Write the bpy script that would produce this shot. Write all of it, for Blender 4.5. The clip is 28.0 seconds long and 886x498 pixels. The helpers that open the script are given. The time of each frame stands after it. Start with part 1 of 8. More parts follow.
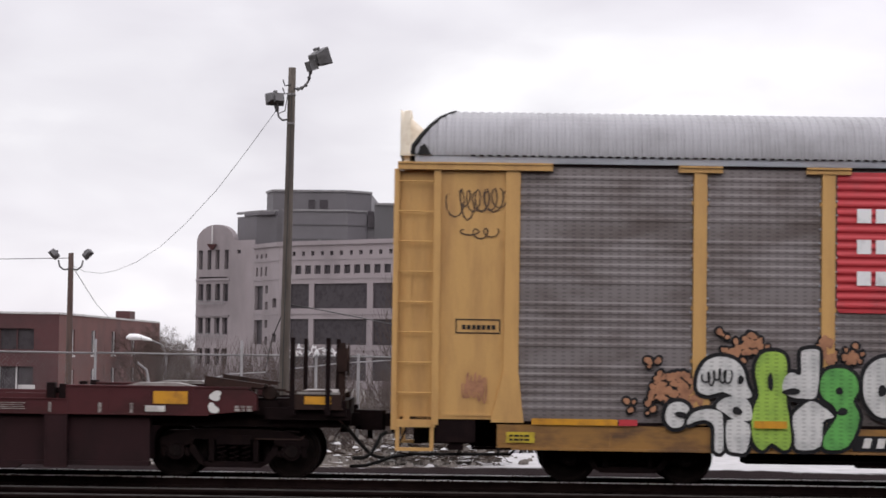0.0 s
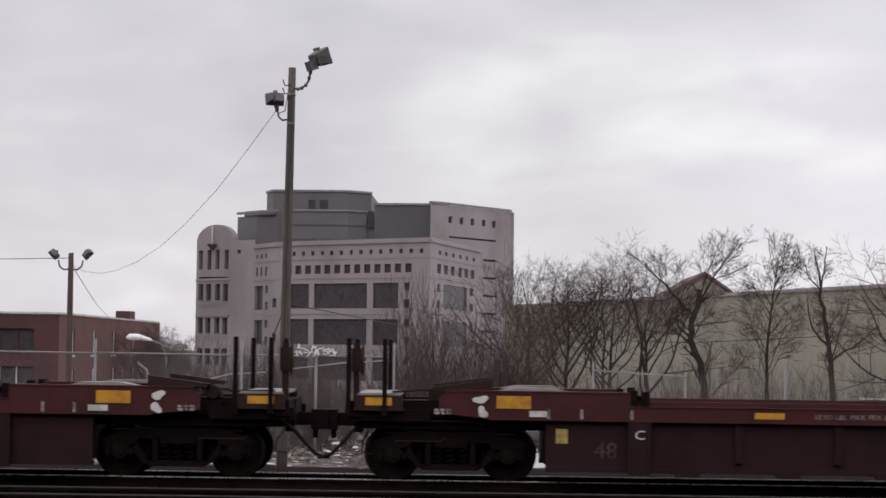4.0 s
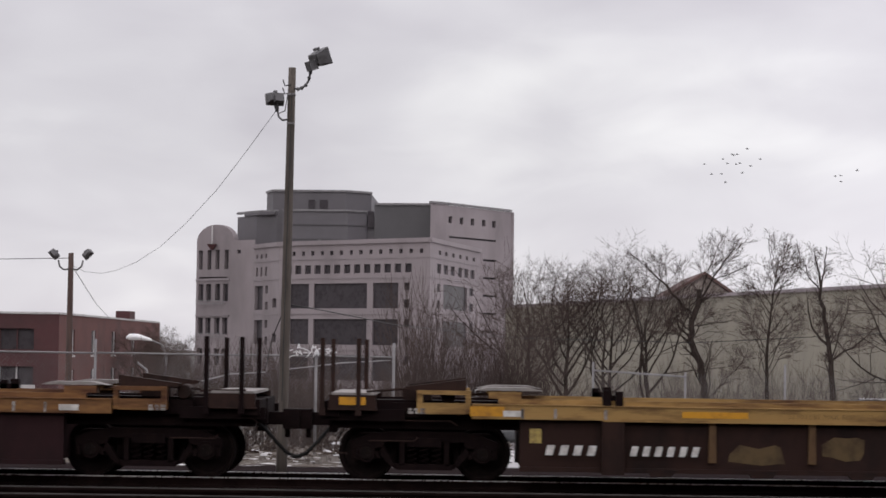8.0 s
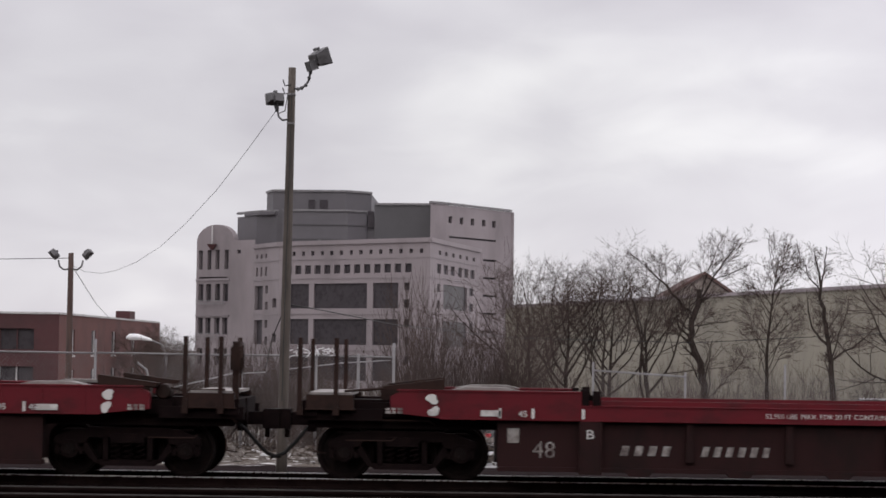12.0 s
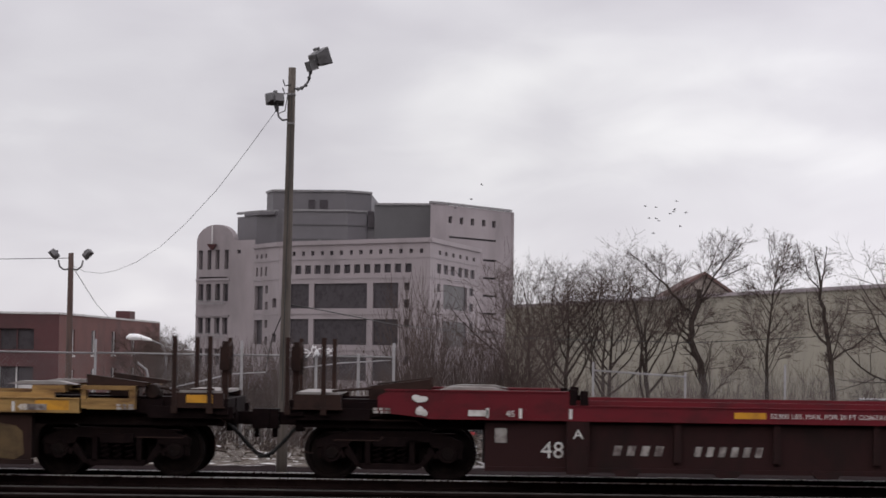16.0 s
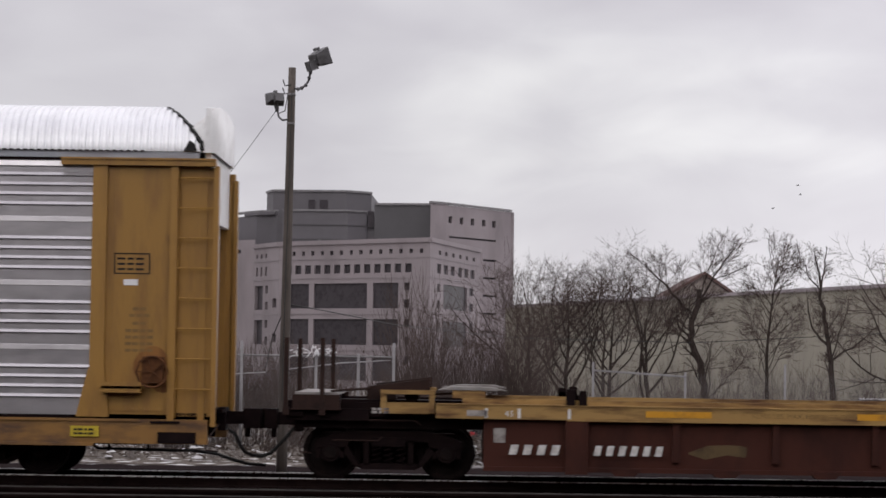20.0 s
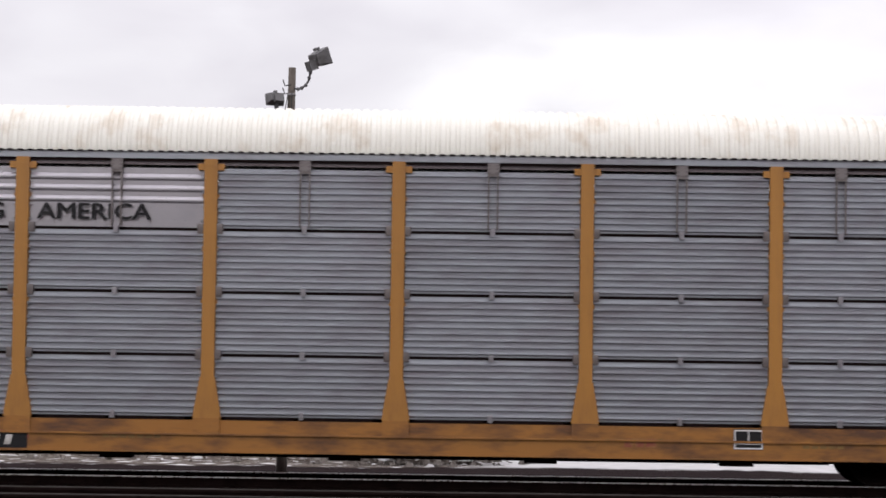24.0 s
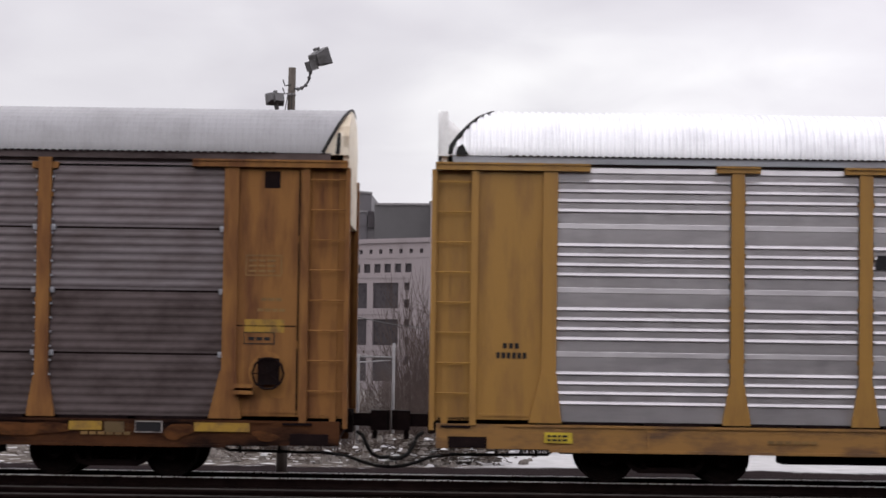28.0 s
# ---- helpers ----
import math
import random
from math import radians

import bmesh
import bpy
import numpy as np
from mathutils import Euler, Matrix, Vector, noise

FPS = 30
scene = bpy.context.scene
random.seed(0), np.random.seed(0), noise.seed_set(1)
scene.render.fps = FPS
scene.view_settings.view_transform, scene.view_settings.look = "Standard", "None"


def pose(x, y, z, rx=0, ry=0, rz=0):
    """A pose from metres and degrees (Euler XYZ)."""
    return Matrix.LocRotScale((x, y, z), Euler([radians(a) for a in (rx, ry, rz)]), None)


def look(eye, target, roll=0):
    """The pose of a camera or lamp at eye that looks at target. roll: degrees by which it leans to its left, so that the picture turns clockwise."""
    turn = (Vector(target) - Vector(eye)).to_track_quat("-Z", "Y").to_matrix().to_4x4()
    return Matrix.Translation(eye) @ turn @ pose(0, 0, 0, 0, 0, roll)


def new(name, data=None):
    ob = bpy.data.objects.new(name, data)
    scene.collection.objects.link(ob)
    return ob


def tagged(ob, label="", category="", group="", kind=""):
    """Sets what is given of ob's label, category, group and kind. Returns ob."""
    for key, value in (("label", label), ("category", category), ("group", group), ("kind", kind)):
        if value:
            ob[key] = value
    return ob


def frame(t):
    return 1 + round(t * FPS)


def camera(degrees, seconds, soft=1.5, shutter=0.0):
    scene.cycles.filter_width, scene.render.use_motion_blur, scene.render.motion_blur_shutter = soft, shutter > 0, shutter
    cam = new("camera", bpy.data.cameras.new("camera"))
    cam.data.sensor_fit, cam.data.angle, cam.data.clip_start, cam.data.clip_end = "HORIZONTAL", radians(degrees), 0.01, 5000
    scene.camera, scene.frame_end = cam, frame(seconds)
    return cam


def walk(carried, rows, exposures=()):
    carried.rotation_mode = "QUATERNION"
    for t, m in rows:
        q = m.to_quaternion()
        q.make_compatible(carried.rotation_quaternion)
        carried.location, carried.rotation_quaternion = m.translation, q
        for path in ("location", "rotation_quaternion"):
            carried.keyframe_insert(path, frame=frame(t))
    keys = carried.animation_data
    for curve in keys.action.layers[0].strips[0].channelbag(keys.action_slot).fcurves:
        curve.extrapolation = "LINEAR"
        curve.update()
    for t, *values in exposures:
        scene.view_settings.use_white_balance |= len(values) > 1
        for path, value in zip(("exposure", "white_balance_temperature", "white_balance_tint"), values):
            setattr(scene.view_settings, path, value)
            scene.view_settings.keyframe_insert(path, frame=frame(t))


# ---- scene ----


# the camera stands on a tripod beside the line
EYE = (0.0, 0.0, 2.0)
YAW, PITCH_UP = 0.356, 2.67
AIM = (EYE[0] - math.sin(radians(YAW)) * math.cos(radians(PITCH_UP)),
       EYE[1] + math.cos(radians(YAW)) * math.cos(radians(PITCH_UP)),
       EYE[2] + math.sin(radians(PITCH_UP)))
cam = camera(22.93, 28.0, soft=1.6, shutter=0.09)
STILL = look(EYE, AIM, 0.82)
walk(cam, [(0.0, STILL), (28.0, STILL)],
     [(0.0, 0.26), (0.5, 0.04), (1.0, -0.08), (19.7, -0.08), (19.9, -0.16), (20.2, -0.14), (20.7, 0.06), (22.5, 0.04), (23.0, 0.15), (24.0, 0.30), (24.5, 0.36), (25.3, 0.40), (26.0, 0.16), (27.0, 0.13), (28.0, 0.13)])


# ---- world and sun ----
def build_world():
    world = bpy.data.worlds.new("overcast_sky")
    scene.world = world
    world.use_nodes = True
    nt = world.node_tree
    nt.nodes.clear()
    N, L = nt.nodes.new, nt.links.new
    out, bg = N("ShaderNodeOutputWorld"), N("ShaderNodeBackground")
    co, sep = N("ShaderNodeTexCoord"), N("ShaderNodeSeparateXYZ")
    L(co.outputs["Generated"], sep.inputs[0])
    mp = N("ShaderNodeMapping")
    mp.inputs["Scale"].default_value = (1.0, 1.0, 2.4)
    mp.inputs["Location"].default_value = (0.13, 0.4, 0.05)
    L(co.outputs["Generated"], mp.inputs[0])
    big, fine = N("ShaderNodeTexNoise"), N("ShaderNodeTexNoise")
    for tex, scale, detail in ((big, 4.2, 3.0), (fine, 14.0, 4.0)):
        tex.inputs["Scale"].default_value = scale
        tex.inputs["Detail"].default_value = detail
        tex.inputs["Distortion"].default_value = 0.5
        L(mp.outputs[0], tex.inputs["Vector"])
    mixn = N("ShaderNodeMix")
    mixn.inputs[0].default_value = 0.2
    L(big.outputs["Fac"], mixn.inputs[2])
    L(fine.outputs["Fac"], mixn.inputs[3])
    ramp = N("ShaderNodeValToRGB")
    els = ramp.color_ramp.elements
    els[0].position, els[0].color = 0.36, (0.57, 0.545, 0.59, 1)
    els[1].position, els[1].color = 0.63, (0.855, 0.84, 0.855, 1)
    mid = els.new(0.5)
    mid.color = (0.675, 0.655, 0.692, 1)
    L(mixn.outputs[0], ramp.inputs[0])
    # an overcast sky is about three times as bright overhead as near the horizon
    cl = N("ShaderNodeMath")
    cl.operation = "MAXIMUM"
    cl.inputs[1].default_value = 0.0
    L(sep.outputs["Z"], cl.inputs[0])
    gain = N("ShaderNodeMath")
    gain.operation = "MULTIPLY_ADD"
    gain.inputs[1].default_value, gain.inputs[2].default_value = 1.35, 0.945
    # the hidden sun stands to the east, so the cloud is lighter there
    east = N("ShaderNodeMath")
    east.operation = "MULTIPLY_ADD"
    east.inputs[1].default_value = 0.30
    side = N("ShaderNodeMapRange")
    side.inputs["From Min"].default_value, side.inputs["From Max"].default_value = 0.04, 0.26
    side.inputs["To Min"].default_value, side.inputs["To Max"].default_value = 0.0, 1.0
    L(sep.outputs["X"], side.inputs["Value"])
    L(side.outputs[0], east.inputs[0])
    L(cl.outputs[0], gain.inputs[0])
    L(gain.outputs[0], east.inputs[2])
    # a lighter band of thin cloud low over the horizon, a heavier one above it
    band = N("ShaderNodeValToRGB")
    be = band.color_ramp.elements
    be[0].position, be[0].color = 0.0, (1.30, 1.29, 1.29, 1)
    be[1].position, be[1].color = 0.24, (1.05, 1.05, 1.05, 1)
    for pos, val in ((0.055, 1.19), (0.09, 1.05), (0.13, 1.0)):
        e = be.new(pos)
        e.color = (val, val, val, 1)
    L(cl.outputs[0], band.inputs[0])
    tint = N("ShaderNodeMix")
    tint.data_type, tint.blend_type = "RGBA", "MULTIPLY"
    tint.inputs[0].default_value = 1.0
    L(ramp.outputs[0], tint.inputs[6])
    L(band.outputs[0], tint.inputs[7])
    mul = N("ShaderNodeVectorMath")
    mul.operation = "SCALE"
    L(tint.outputs[2], mul.inputs[0])
    L(east.outputs[0], mul.inputs["Scale"])
    sky = N("ShaderNodeTexSky")
    sky.sky_type, sky.sun_disc = "NISHITA", False
    sky.sun_elevation, sky.sun_rotation = radians(38), radians(205)
    dim = N("ShaderNodeVectorMath")
    dim.operation = "SCALE"
    dim.inputs["Scale"].default_value = 0.08
    L(sky.outputs[0], dim.inputs[0])
    mix = N("ShaderNodeMix")
    mix.data_type = "RGBA"
    mix.inputs[0].default_value = 0.95
    L(dim.outputs[0], mix.inputs[6])
    L(mul.outputs[0], mix.inputs[7])
    L(mix.outputs[2], bg.inputs[0])
    bg.inputs[1].default_value = 1.0
    L(bg.outputs[0], out.inputs[0])
    sun = bpy.data.lights.new("sun", "SUN")
    sun.energy, sun.angle, sun.color = 0.4, radians(25), (1.0, 0.97, 0.93)
    ob = new("sun", sun)
    ob.matrix_world = look((-22, -40, 36), (0, 30, 0))


build_world()


# ---- materials ----
MATS = {}


def mat(name, base, rough=0.6, metal=0.0, dirt=None, amount=0.4, scale=2.0, stretch=(1, 1, 1), grain=30.0,
        vary=0.12, bump=0.15, spec=0.5, holes=0.0):
    """A painted, rusted or mineral surface: base colour, large stains of dirt, fine grain and relief."""
    if name in MATS:
        return MATS[name]
    m = bpy.data.materials.new(name)
    m.use_nodes = True
    nt = m.node_tree
    bs = nt.nodes["Principled BSDF"]
    N, L = nt.nodes.new, nt.links.new
    co, mp = N("ShaderNodeTexCoord"), N("ShaderNodeMapping")
    mp.inputs["Scale"].default_value = stretch
    L(co.outputs["Object"], mp.inputs[0])
    n1, n2 = N("ShaderNodeTexNoise"), N("ShaderNodeTexNoise")
    n1.inputs["Scale"].default_value, n1.inputs["Detail"].default_value, n1.inputs["Roughness"].default_value = scale, 5, 0.62
    n2.inputs["Scale"].default_value, n2.inputs["Detail"].default_value = grain, 4
    L(mp.outputs[0], n1.inputs["Vector"])
    L(co.outputs["Object"], n2.inputs["Vector"])
    r1 = N("ShaderNodeValToRGB")
    r1.color_ramp.elements[0].position, r1.color_ramp.elements[1].position = 0.62 - 0.35 * amount, 0.80 - 0.25 * amount
    L(n1.outputs["Fac"], r1.inputs[0])
    mx = N("ShaderNodeMix")
    mx.data_type = "RGBA"
    dirt = dirt or tuple(0.55 * c for c in base)
    mx.inputs[6].default_value, mx.inputs[7].default_value = (*base, 1), (*dirt, 1)
    L(r1.outputs[0], mx.inputs[0])
    hsv, info, vr = N("ShaderNodeHueSaturation"), N("ShaderNodeObjectInfo"), N("ShaderNodeMapRange")
    vr.inputs["To Min"].default_value, vr.inputs["To Max"].default_value = 1 - vary, 1 + vary
    av = N("ShaderNodeMath")
    av.operation = "MULTIPLY_ADD"
    av.inputs[1].default_value = 0.35
    L(info.outputs["Random"], av.inputs[0])
    sc = N("ShaderNodeMath")
    sc.operation = "MULTIPLY"
    sc.inputs[1].default_value = 0.65
    L(n2.outputs["Fac"], sc.inputs[0])
    L(sc.outputs[0], av.inputs[2])
    L(av.outputs[0], vr.inputs["Value"])
    L(vr.outputs[0], hsv.inputs["Value"])
    L(mx.outputs[2], hsv.inputs["Color"])
    if holes:
        # rows of small punched vent holes
        waves = []
        for axis, pitch in (("X", 0.14), ("Z", 0.06)):
            w = N("ShaderNodeTexWave")
            w.bands_direction = axis
            w.inputs["Scale"].default_value = 0.31416 / pitch
            L(co.outputs["Object"], w.inputs["Vector"])
            g = N("ShaderNodeMath")
            g.operation = "GREATER_THAN"
            g.inputs[1].default_value = 0.62 if axis == "X" else 0.55
            L(w.outputs["Fac"], g.inputs[0])
            waves.append(g)
        both, inv, dark = N("ShaderNodeMath"), N("ShaderNodeMath"), N("ShaderNodeVectorMath")
        both.operation, inv.operation, dark.operation = "MULTIPLY", "MULTIPLY_ADD", "SCALE"
        L(waves[0].outputs[0], both.inputs[0])
        L(waves[1].outputs[0], both.inputs[1])
        L(both.outputs[0], inv.inputs[0])
        inv.inputs[1].default_value, inv.inputs[2].default_value = -holes, 1.0
        L(hsv.outputs[0], dark.inputs[0])
        L(inv.outputs[0], dark.inputs["Scale"])
        L(dark.outputs[0], bs.inputs["Base Color"])
    else:
        L(hsv.outputs[0], bs.inputs["Base Color"])
    rr = N("ShaderNodeMapRange")
    rr.inputs["To Min"].default_value, rr.inputs["To Max"].default_value = max(0.02, rough - 0.12), min(1, rough + 0.12)
    L(n2.outputs["Fac"], rr.inputs["Value"])
    L(rr.outputs[0], bs.inputs["Roughness"])
    bs.inputs["Metallic"].default_value = metal
    bs.inputs["Specular IOR Level"].default_value = spec
    if bump:
        bp = N("ShaderNodeBump")
        bp.inputs["Strength"].default_value, bp.inputs["Distance"].default_value = bump, 0.02
        L(n2.outputs["Fac"], bp.inputs["Height"])
        L(bp.outputs[0], bs.inputs["Normal"])
    MATS[name] = m
    return m


yellow = mat("yellow_paint", (0.305, 0.158, 0.030), 0.5, dirt=(0.21, 0.103, 0.024), amount=0.45, scale=1.1, stretch=(3, 3, 0.6), bump=0.05)
orange_yellow = mat("orange_yellow_paint", (0.355, 0.160, 0.030), 0.5, dirt=(0.255, 0.110, 0.026), amount=0.42, scale=1.1, stretch=(3, 3, 0.6), bump=0.05)
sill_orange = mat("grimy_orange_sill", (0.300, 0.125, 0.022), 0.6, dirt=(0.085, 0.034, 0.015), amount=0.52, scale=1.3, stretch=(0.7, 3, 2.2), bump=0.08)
pale_yellow = mat("faded_yellow_paint", (0.52, 0.30, 0.10), 0.55, dirt=(0.40, 0.22, 0.075), amount=0.5, scale=1.1, stretch=(3, 3, 0.6), bump=0.05)
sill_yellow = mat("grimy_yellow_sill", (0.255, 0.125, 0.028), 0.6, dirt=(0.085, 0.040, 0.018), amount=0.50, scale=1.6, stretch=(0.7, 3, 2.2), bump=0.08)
door_white = mat("dirty_white_door_paint", (0.52, 0.45, 0.41), 0.6, dirt=(0.22, 0.13, 0.095), amount=0.6, scale=0.9, stretch=(2, 2, 0.5), bump=0.05)
rust_brown_fresh = mat("fresh_rust", (0.110, 0.044, 0.016), 0.85, dirt=(0.034, 0.014, 0.008), amount=0.62, scale=3.0, stretch=(0.8, 3, 2), bump=0.1, spec=0.08)
sill_rust = mat("rusted_dark_sill", (0.075, 0.030, 0.013), 0.85, dirt=(0.0105, 0.0055, 0.0050), amount=0.64, scale=1.3, stretch=(0.7, 3, 2.2), bump=0.1, spec=0.08)
rust_yellow = mat("rusty_yellow_paint", (0.250, 0.116, 0.035), 0.7, dirt=(0.115, 0.045, 0.019), amount=0.55, scale=1.0, stretch=(3, 3, 0.5), bump=0.08, spec=0.2)
reflect_yellow = mat("reflector_yellow", (0.56, 0.26, 0.01), 0.5, dirt=(0.34, 0.15, 0.015), amount=0.4, scale=5, vary=0.05)
brass_label = mat("dull_yellow_label", (0.33, 0.19, 0.015), 0.6, dirt=(0.17, 0.09, 0.02), amount=0.5, scale=6, vary=0.05)
label_yellow = mat("label_yellow", (0.50, 0.37, 0.02), 0.6, dirt=(0.3, 0.2, 0.02), amount=0.4, scale=6, vary=0.05)
galv = mat("galvanised_steel", (0.488, 0.466, 0.488), 0.34, 0.8, dirt=(0.403, 0.383, 0.403), amount=0.5, scale=1.5, stretch=(0.6, 1, 3), grain=5, vary=0.07, bump=0)
galv_plain = mat("bright_plain_galvanised_steel", (0.47, 0.448, 0.482), 0.32, 0.75, dirt=(0.43, 0.4101, 0.445), amount=0.4, scale=1.5, vary=0.07, bump=0)
galv_dull = mat("weathered_galvanised_steel", (0.35, 0.3629, 0.4), 0.45, 0.55, dirt=(0.26, 0.2483, 0.275), amount=0.5, scale=1.2, stretch=(0.5, 1, 2.5), vary=0.16, bump=0)
galv_dark_brown = mat("dark_brown_steel", (0.100, 0.078, 0.079), 0.75, 0.0, dirt=(0.044, 0.031, 0.030), amount=0.6, scale=1.3, stretch=(0.6, 1, 1.4), grain=8, vary=0.18, bump=0, spec=0.15)
galv_brown = mat("rust_stained_galvanised_steel", (0.150, 0.126, 0.136), 0.6, 0.2, dirt=(0.086, 0.064, 0.066), amount=0.6, scale=1.3, stretch=(0.6, 1, 2), grain=8, vary=0.18, bump=0)
galv_dark = mat("grimy_galvanised_steel", (0.205, 0.1814, 0.182), 0.5, 0.4, dirt=(0.115, 0.09264, 0.088), amount=0.55, scale=1.1, stretch=(0.6, 1, 2), vary=0.12, bump=0, holes=0.28)
roof_white = mat("white_roof_sheet", (0.72, 0.70, 0.645), 0.5, 0.1, dirt=(0.55, 0.47, 0.38), amount=0.26, scale=1.2, stretch=(1.5, 1, 1), bump=0.05)
roof_grey = mat("grey_roof_sheet", (0.28, 0.275, 0.29), 0.5, 0.3, dirt=(0.22, 0.215, 0.225), amount=0.4, scale=1.2, bump=0.05)
roof_bright = mat("bright_roof_sheet", (0.80, 0.80, 0.83), 0.38, 0.5, dirt=(0.66, 0.66, 0.69), amount=0.35, scale=1.2, bump=0.04)
cap_cream = mat("cream_cap_paint", (0.72, 0.64, 0.52), 0.55, dirt=(0.5, 0.38, 0.26), amount=0.35, scale=2.0, bump=0.05)
cap_white = mat("white_cap_paint", (0.78, 0.77, 0.77), 0.45, dirt=(0.6, 0.58, 0.57), amount=0.3, scale=2.0, bump=0.05)
rubber = mat("black_rubber", (0.016, 0.015, 0.015), 0.7, bump=0.05, spec=0.25)
# this black also colours strips that stand for shaded slots and gaps
black_steel = mat("grimy_steel_and_gap_shade", (0.0090, 0.0050, 0.0053), 0.75, 0.0, dirt=(0.0150, 0.0082, 0.0078), amount=0.4, scale=5, bump=0.2, spec=0.06)
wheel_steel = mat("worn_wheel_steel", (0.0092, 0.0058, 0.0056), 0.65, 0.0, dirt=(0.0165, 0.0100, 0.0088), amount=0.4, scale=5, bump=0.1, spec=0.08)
rail_steel = mat("polished_rail_steel", (0.58, 0.56, 0.56), 0.28, 1.0, dirt=(0.4, 0.38, 0.37), amount=0.3, scale=1.0, stretch=(0.2, 4, 4), bump=0.02)
rail_dull = mat("dull_rail_steel", (0.034, 0.026, 0.024), 0.7, 0.0, dirt=(0.013, 0.010, 0.009), amount=0.5, scale=1.0, stretch=(0.2, 4, 4), bump=0.02)
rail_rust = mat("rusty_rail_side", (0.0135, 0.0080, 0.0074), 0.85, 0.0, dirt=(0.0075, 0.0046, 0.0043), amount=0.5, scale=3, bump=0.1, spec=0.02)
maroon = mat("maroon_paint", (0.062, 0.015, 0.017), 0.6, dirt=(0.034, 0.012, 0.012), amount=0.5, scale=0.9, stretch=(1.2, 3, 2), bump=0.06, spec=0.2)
# side sheets in a darker maroon than the chords
maroon_dark = mat("dark_maroon_side", (0.027, 0.0112, 0.0128), 0.7, dirt=(0.0165, 0.0082, 0.0090), amount=0.5, scale=0.9, stretch=(1.5, 3, 1), bump=0.08, spec=0.12)
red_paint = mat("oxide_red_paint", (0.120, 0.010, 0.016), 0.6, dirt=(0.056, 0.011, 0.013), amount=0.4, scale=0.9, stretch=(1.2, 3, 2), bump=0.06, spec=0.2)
# side sheets in a darker red than the chords
red_dark = mat("dark_red_side", (0.028, 0.011, 0.011), 0.7, dirt=(0.015, 0.009, 0.0085), amount=0.5, scale=0.9, stretch=(1.5, 3, 1), bump=0.08, spec=0.12)
tan_paint = mat("weathered_yellow_chord", (0.325, 0.198, 0.072), 0.65, dirt=(0.085, 0.040, 0.020), amount=0.52, scale=1.6, stretch=(0.55, 3, 3.2), bump=0.08, spec=0.2)
ochre_paint = mat("rusted_ochre_chord", (0.225, 0.112, 0.042), 0.65, dirt=(0.070, 0.028, 0.017), amount=0.66, scale=1.6, stretch=(0.55, 3, 3.2), bump=0.08, spec=0.2)
rib_tan = mat("faded_tan_stiffener", (0.105, 0.062, 0.033), 0.7, dirt=(0.040, 0.022, 0.016), amount=0.5, scale=1.5, stretch=(2, 2, 1), bump=0.08, spec=0.12)
patch_olive = mat("olive_tan_repaint", (0.115, 0.078, 0.040), 0.7, dirt=(0.050, 0.032, 0.021), amount=0.5, scale=2.2, bump=0.06, spec=0.12)
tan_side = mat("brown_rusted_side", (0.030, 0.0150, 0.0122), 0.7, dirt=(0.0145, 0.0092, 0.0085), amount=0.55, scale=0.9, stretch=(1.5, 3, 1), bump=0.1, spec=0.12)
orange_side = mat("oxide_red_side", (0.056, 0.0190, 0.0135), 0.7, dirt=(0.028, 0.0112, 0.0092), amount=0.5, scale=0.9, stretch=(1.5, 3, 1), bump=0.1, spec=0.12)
white_paint = mat("white_stencil_paint", (0.62, 0.60, 0.58), 0.6, dirt=(0.35, 0.32, 0.30), amount=0.45, scale=5, vary=0.05, bump=0)
ghost_white = mat("faded_white_stencil", (0.095, 0.072, 0.07), 0.7, dirt=(0.035, 0.022, 0.022), amount=0.7, scale=6, vary=0.05, bump=0, spec=0.15)
worn_white = mat("worn_white_stencil", (0.36, 0.33, 0.31), 0.6, dirt=(0.10, 0.075, 0.07), amount=0.75, scale=6, vary=0.05, bump=0)
black_paint = mat("black_stencil_paint", (0.014, 0.013, 0.015), 0.6, vary=0.05, bump=0, spec=0.2)
brown_paint = mat("brown_stencil_paint", (0.20, 0.11, 0.03), 0.6, vary=0.05, bump=0)
sign_red = mat("sign_red", (0.43, 0.028, 0.038), 0.5, dirt=(0.33, 0.032, 0.04), amount=0.3, bump=0)
sign_red_worn = mat("worn_red_mark", (0.22, 0.05, 0.03), 0.6, dirt=(0.26, 0.13, 0.04), amount=0.5, scale=6, bump=0)
sign_blue = mat("sign_blue", (0.035, 0.075, 0.33), 0.5, vary=0.05, bump=0)
sign_white = mat("sign_white", (0.75, 0.74, 0.75), 0.5, vary=0.05, bump=0)
spray_green = mat("spray_green", (0.105, 0.36, 0.075), 0.55, dirt=(0.06, 0.22, 0.05), amount=0.5, scale=2.5, bump=0, holes=0.3)
spray_lime = mat("spray_lime", (0.30, 0.47, 0.065), 0.55, dirt=(0.20, 0.33, 0.05), amount=0.5, scale=2.5, bump=0, holes=0.3)
spray_white = mat("spray_white", (0.58, 0.57, 0.56), 0.55, dirt=(0.36, 0.36, 0.36), amount=0.5, scale=2.5, bump=0, holes=0.25)
spray_brown = mat("spray_orange_brown", (0.40, 0.19, 0.10), 0.5, dirt=(0.25, 0.11, 0.06), amount=0.5, scale=8, bump=0)
spray_blue = mat("spray_blue", (0.050, 0.120, 0.27), 0.5, dirt=(0.026, 0.055, 0.15), amount=0.55, scale=4, bump=0)
spray_navy = mat("spray_navy", (0.016, 0.030, 0.085), 0.5, dirt=(0.012, 0.016, 0.035), amount=0.5, scale=4, bump=0)
spray_umber = mat("spray_umber", (0.075, 0.042, 0.022), 0.6, dirt=(0.17, 0.095, 0.03), amount=0.5, scale=9, bump=0)
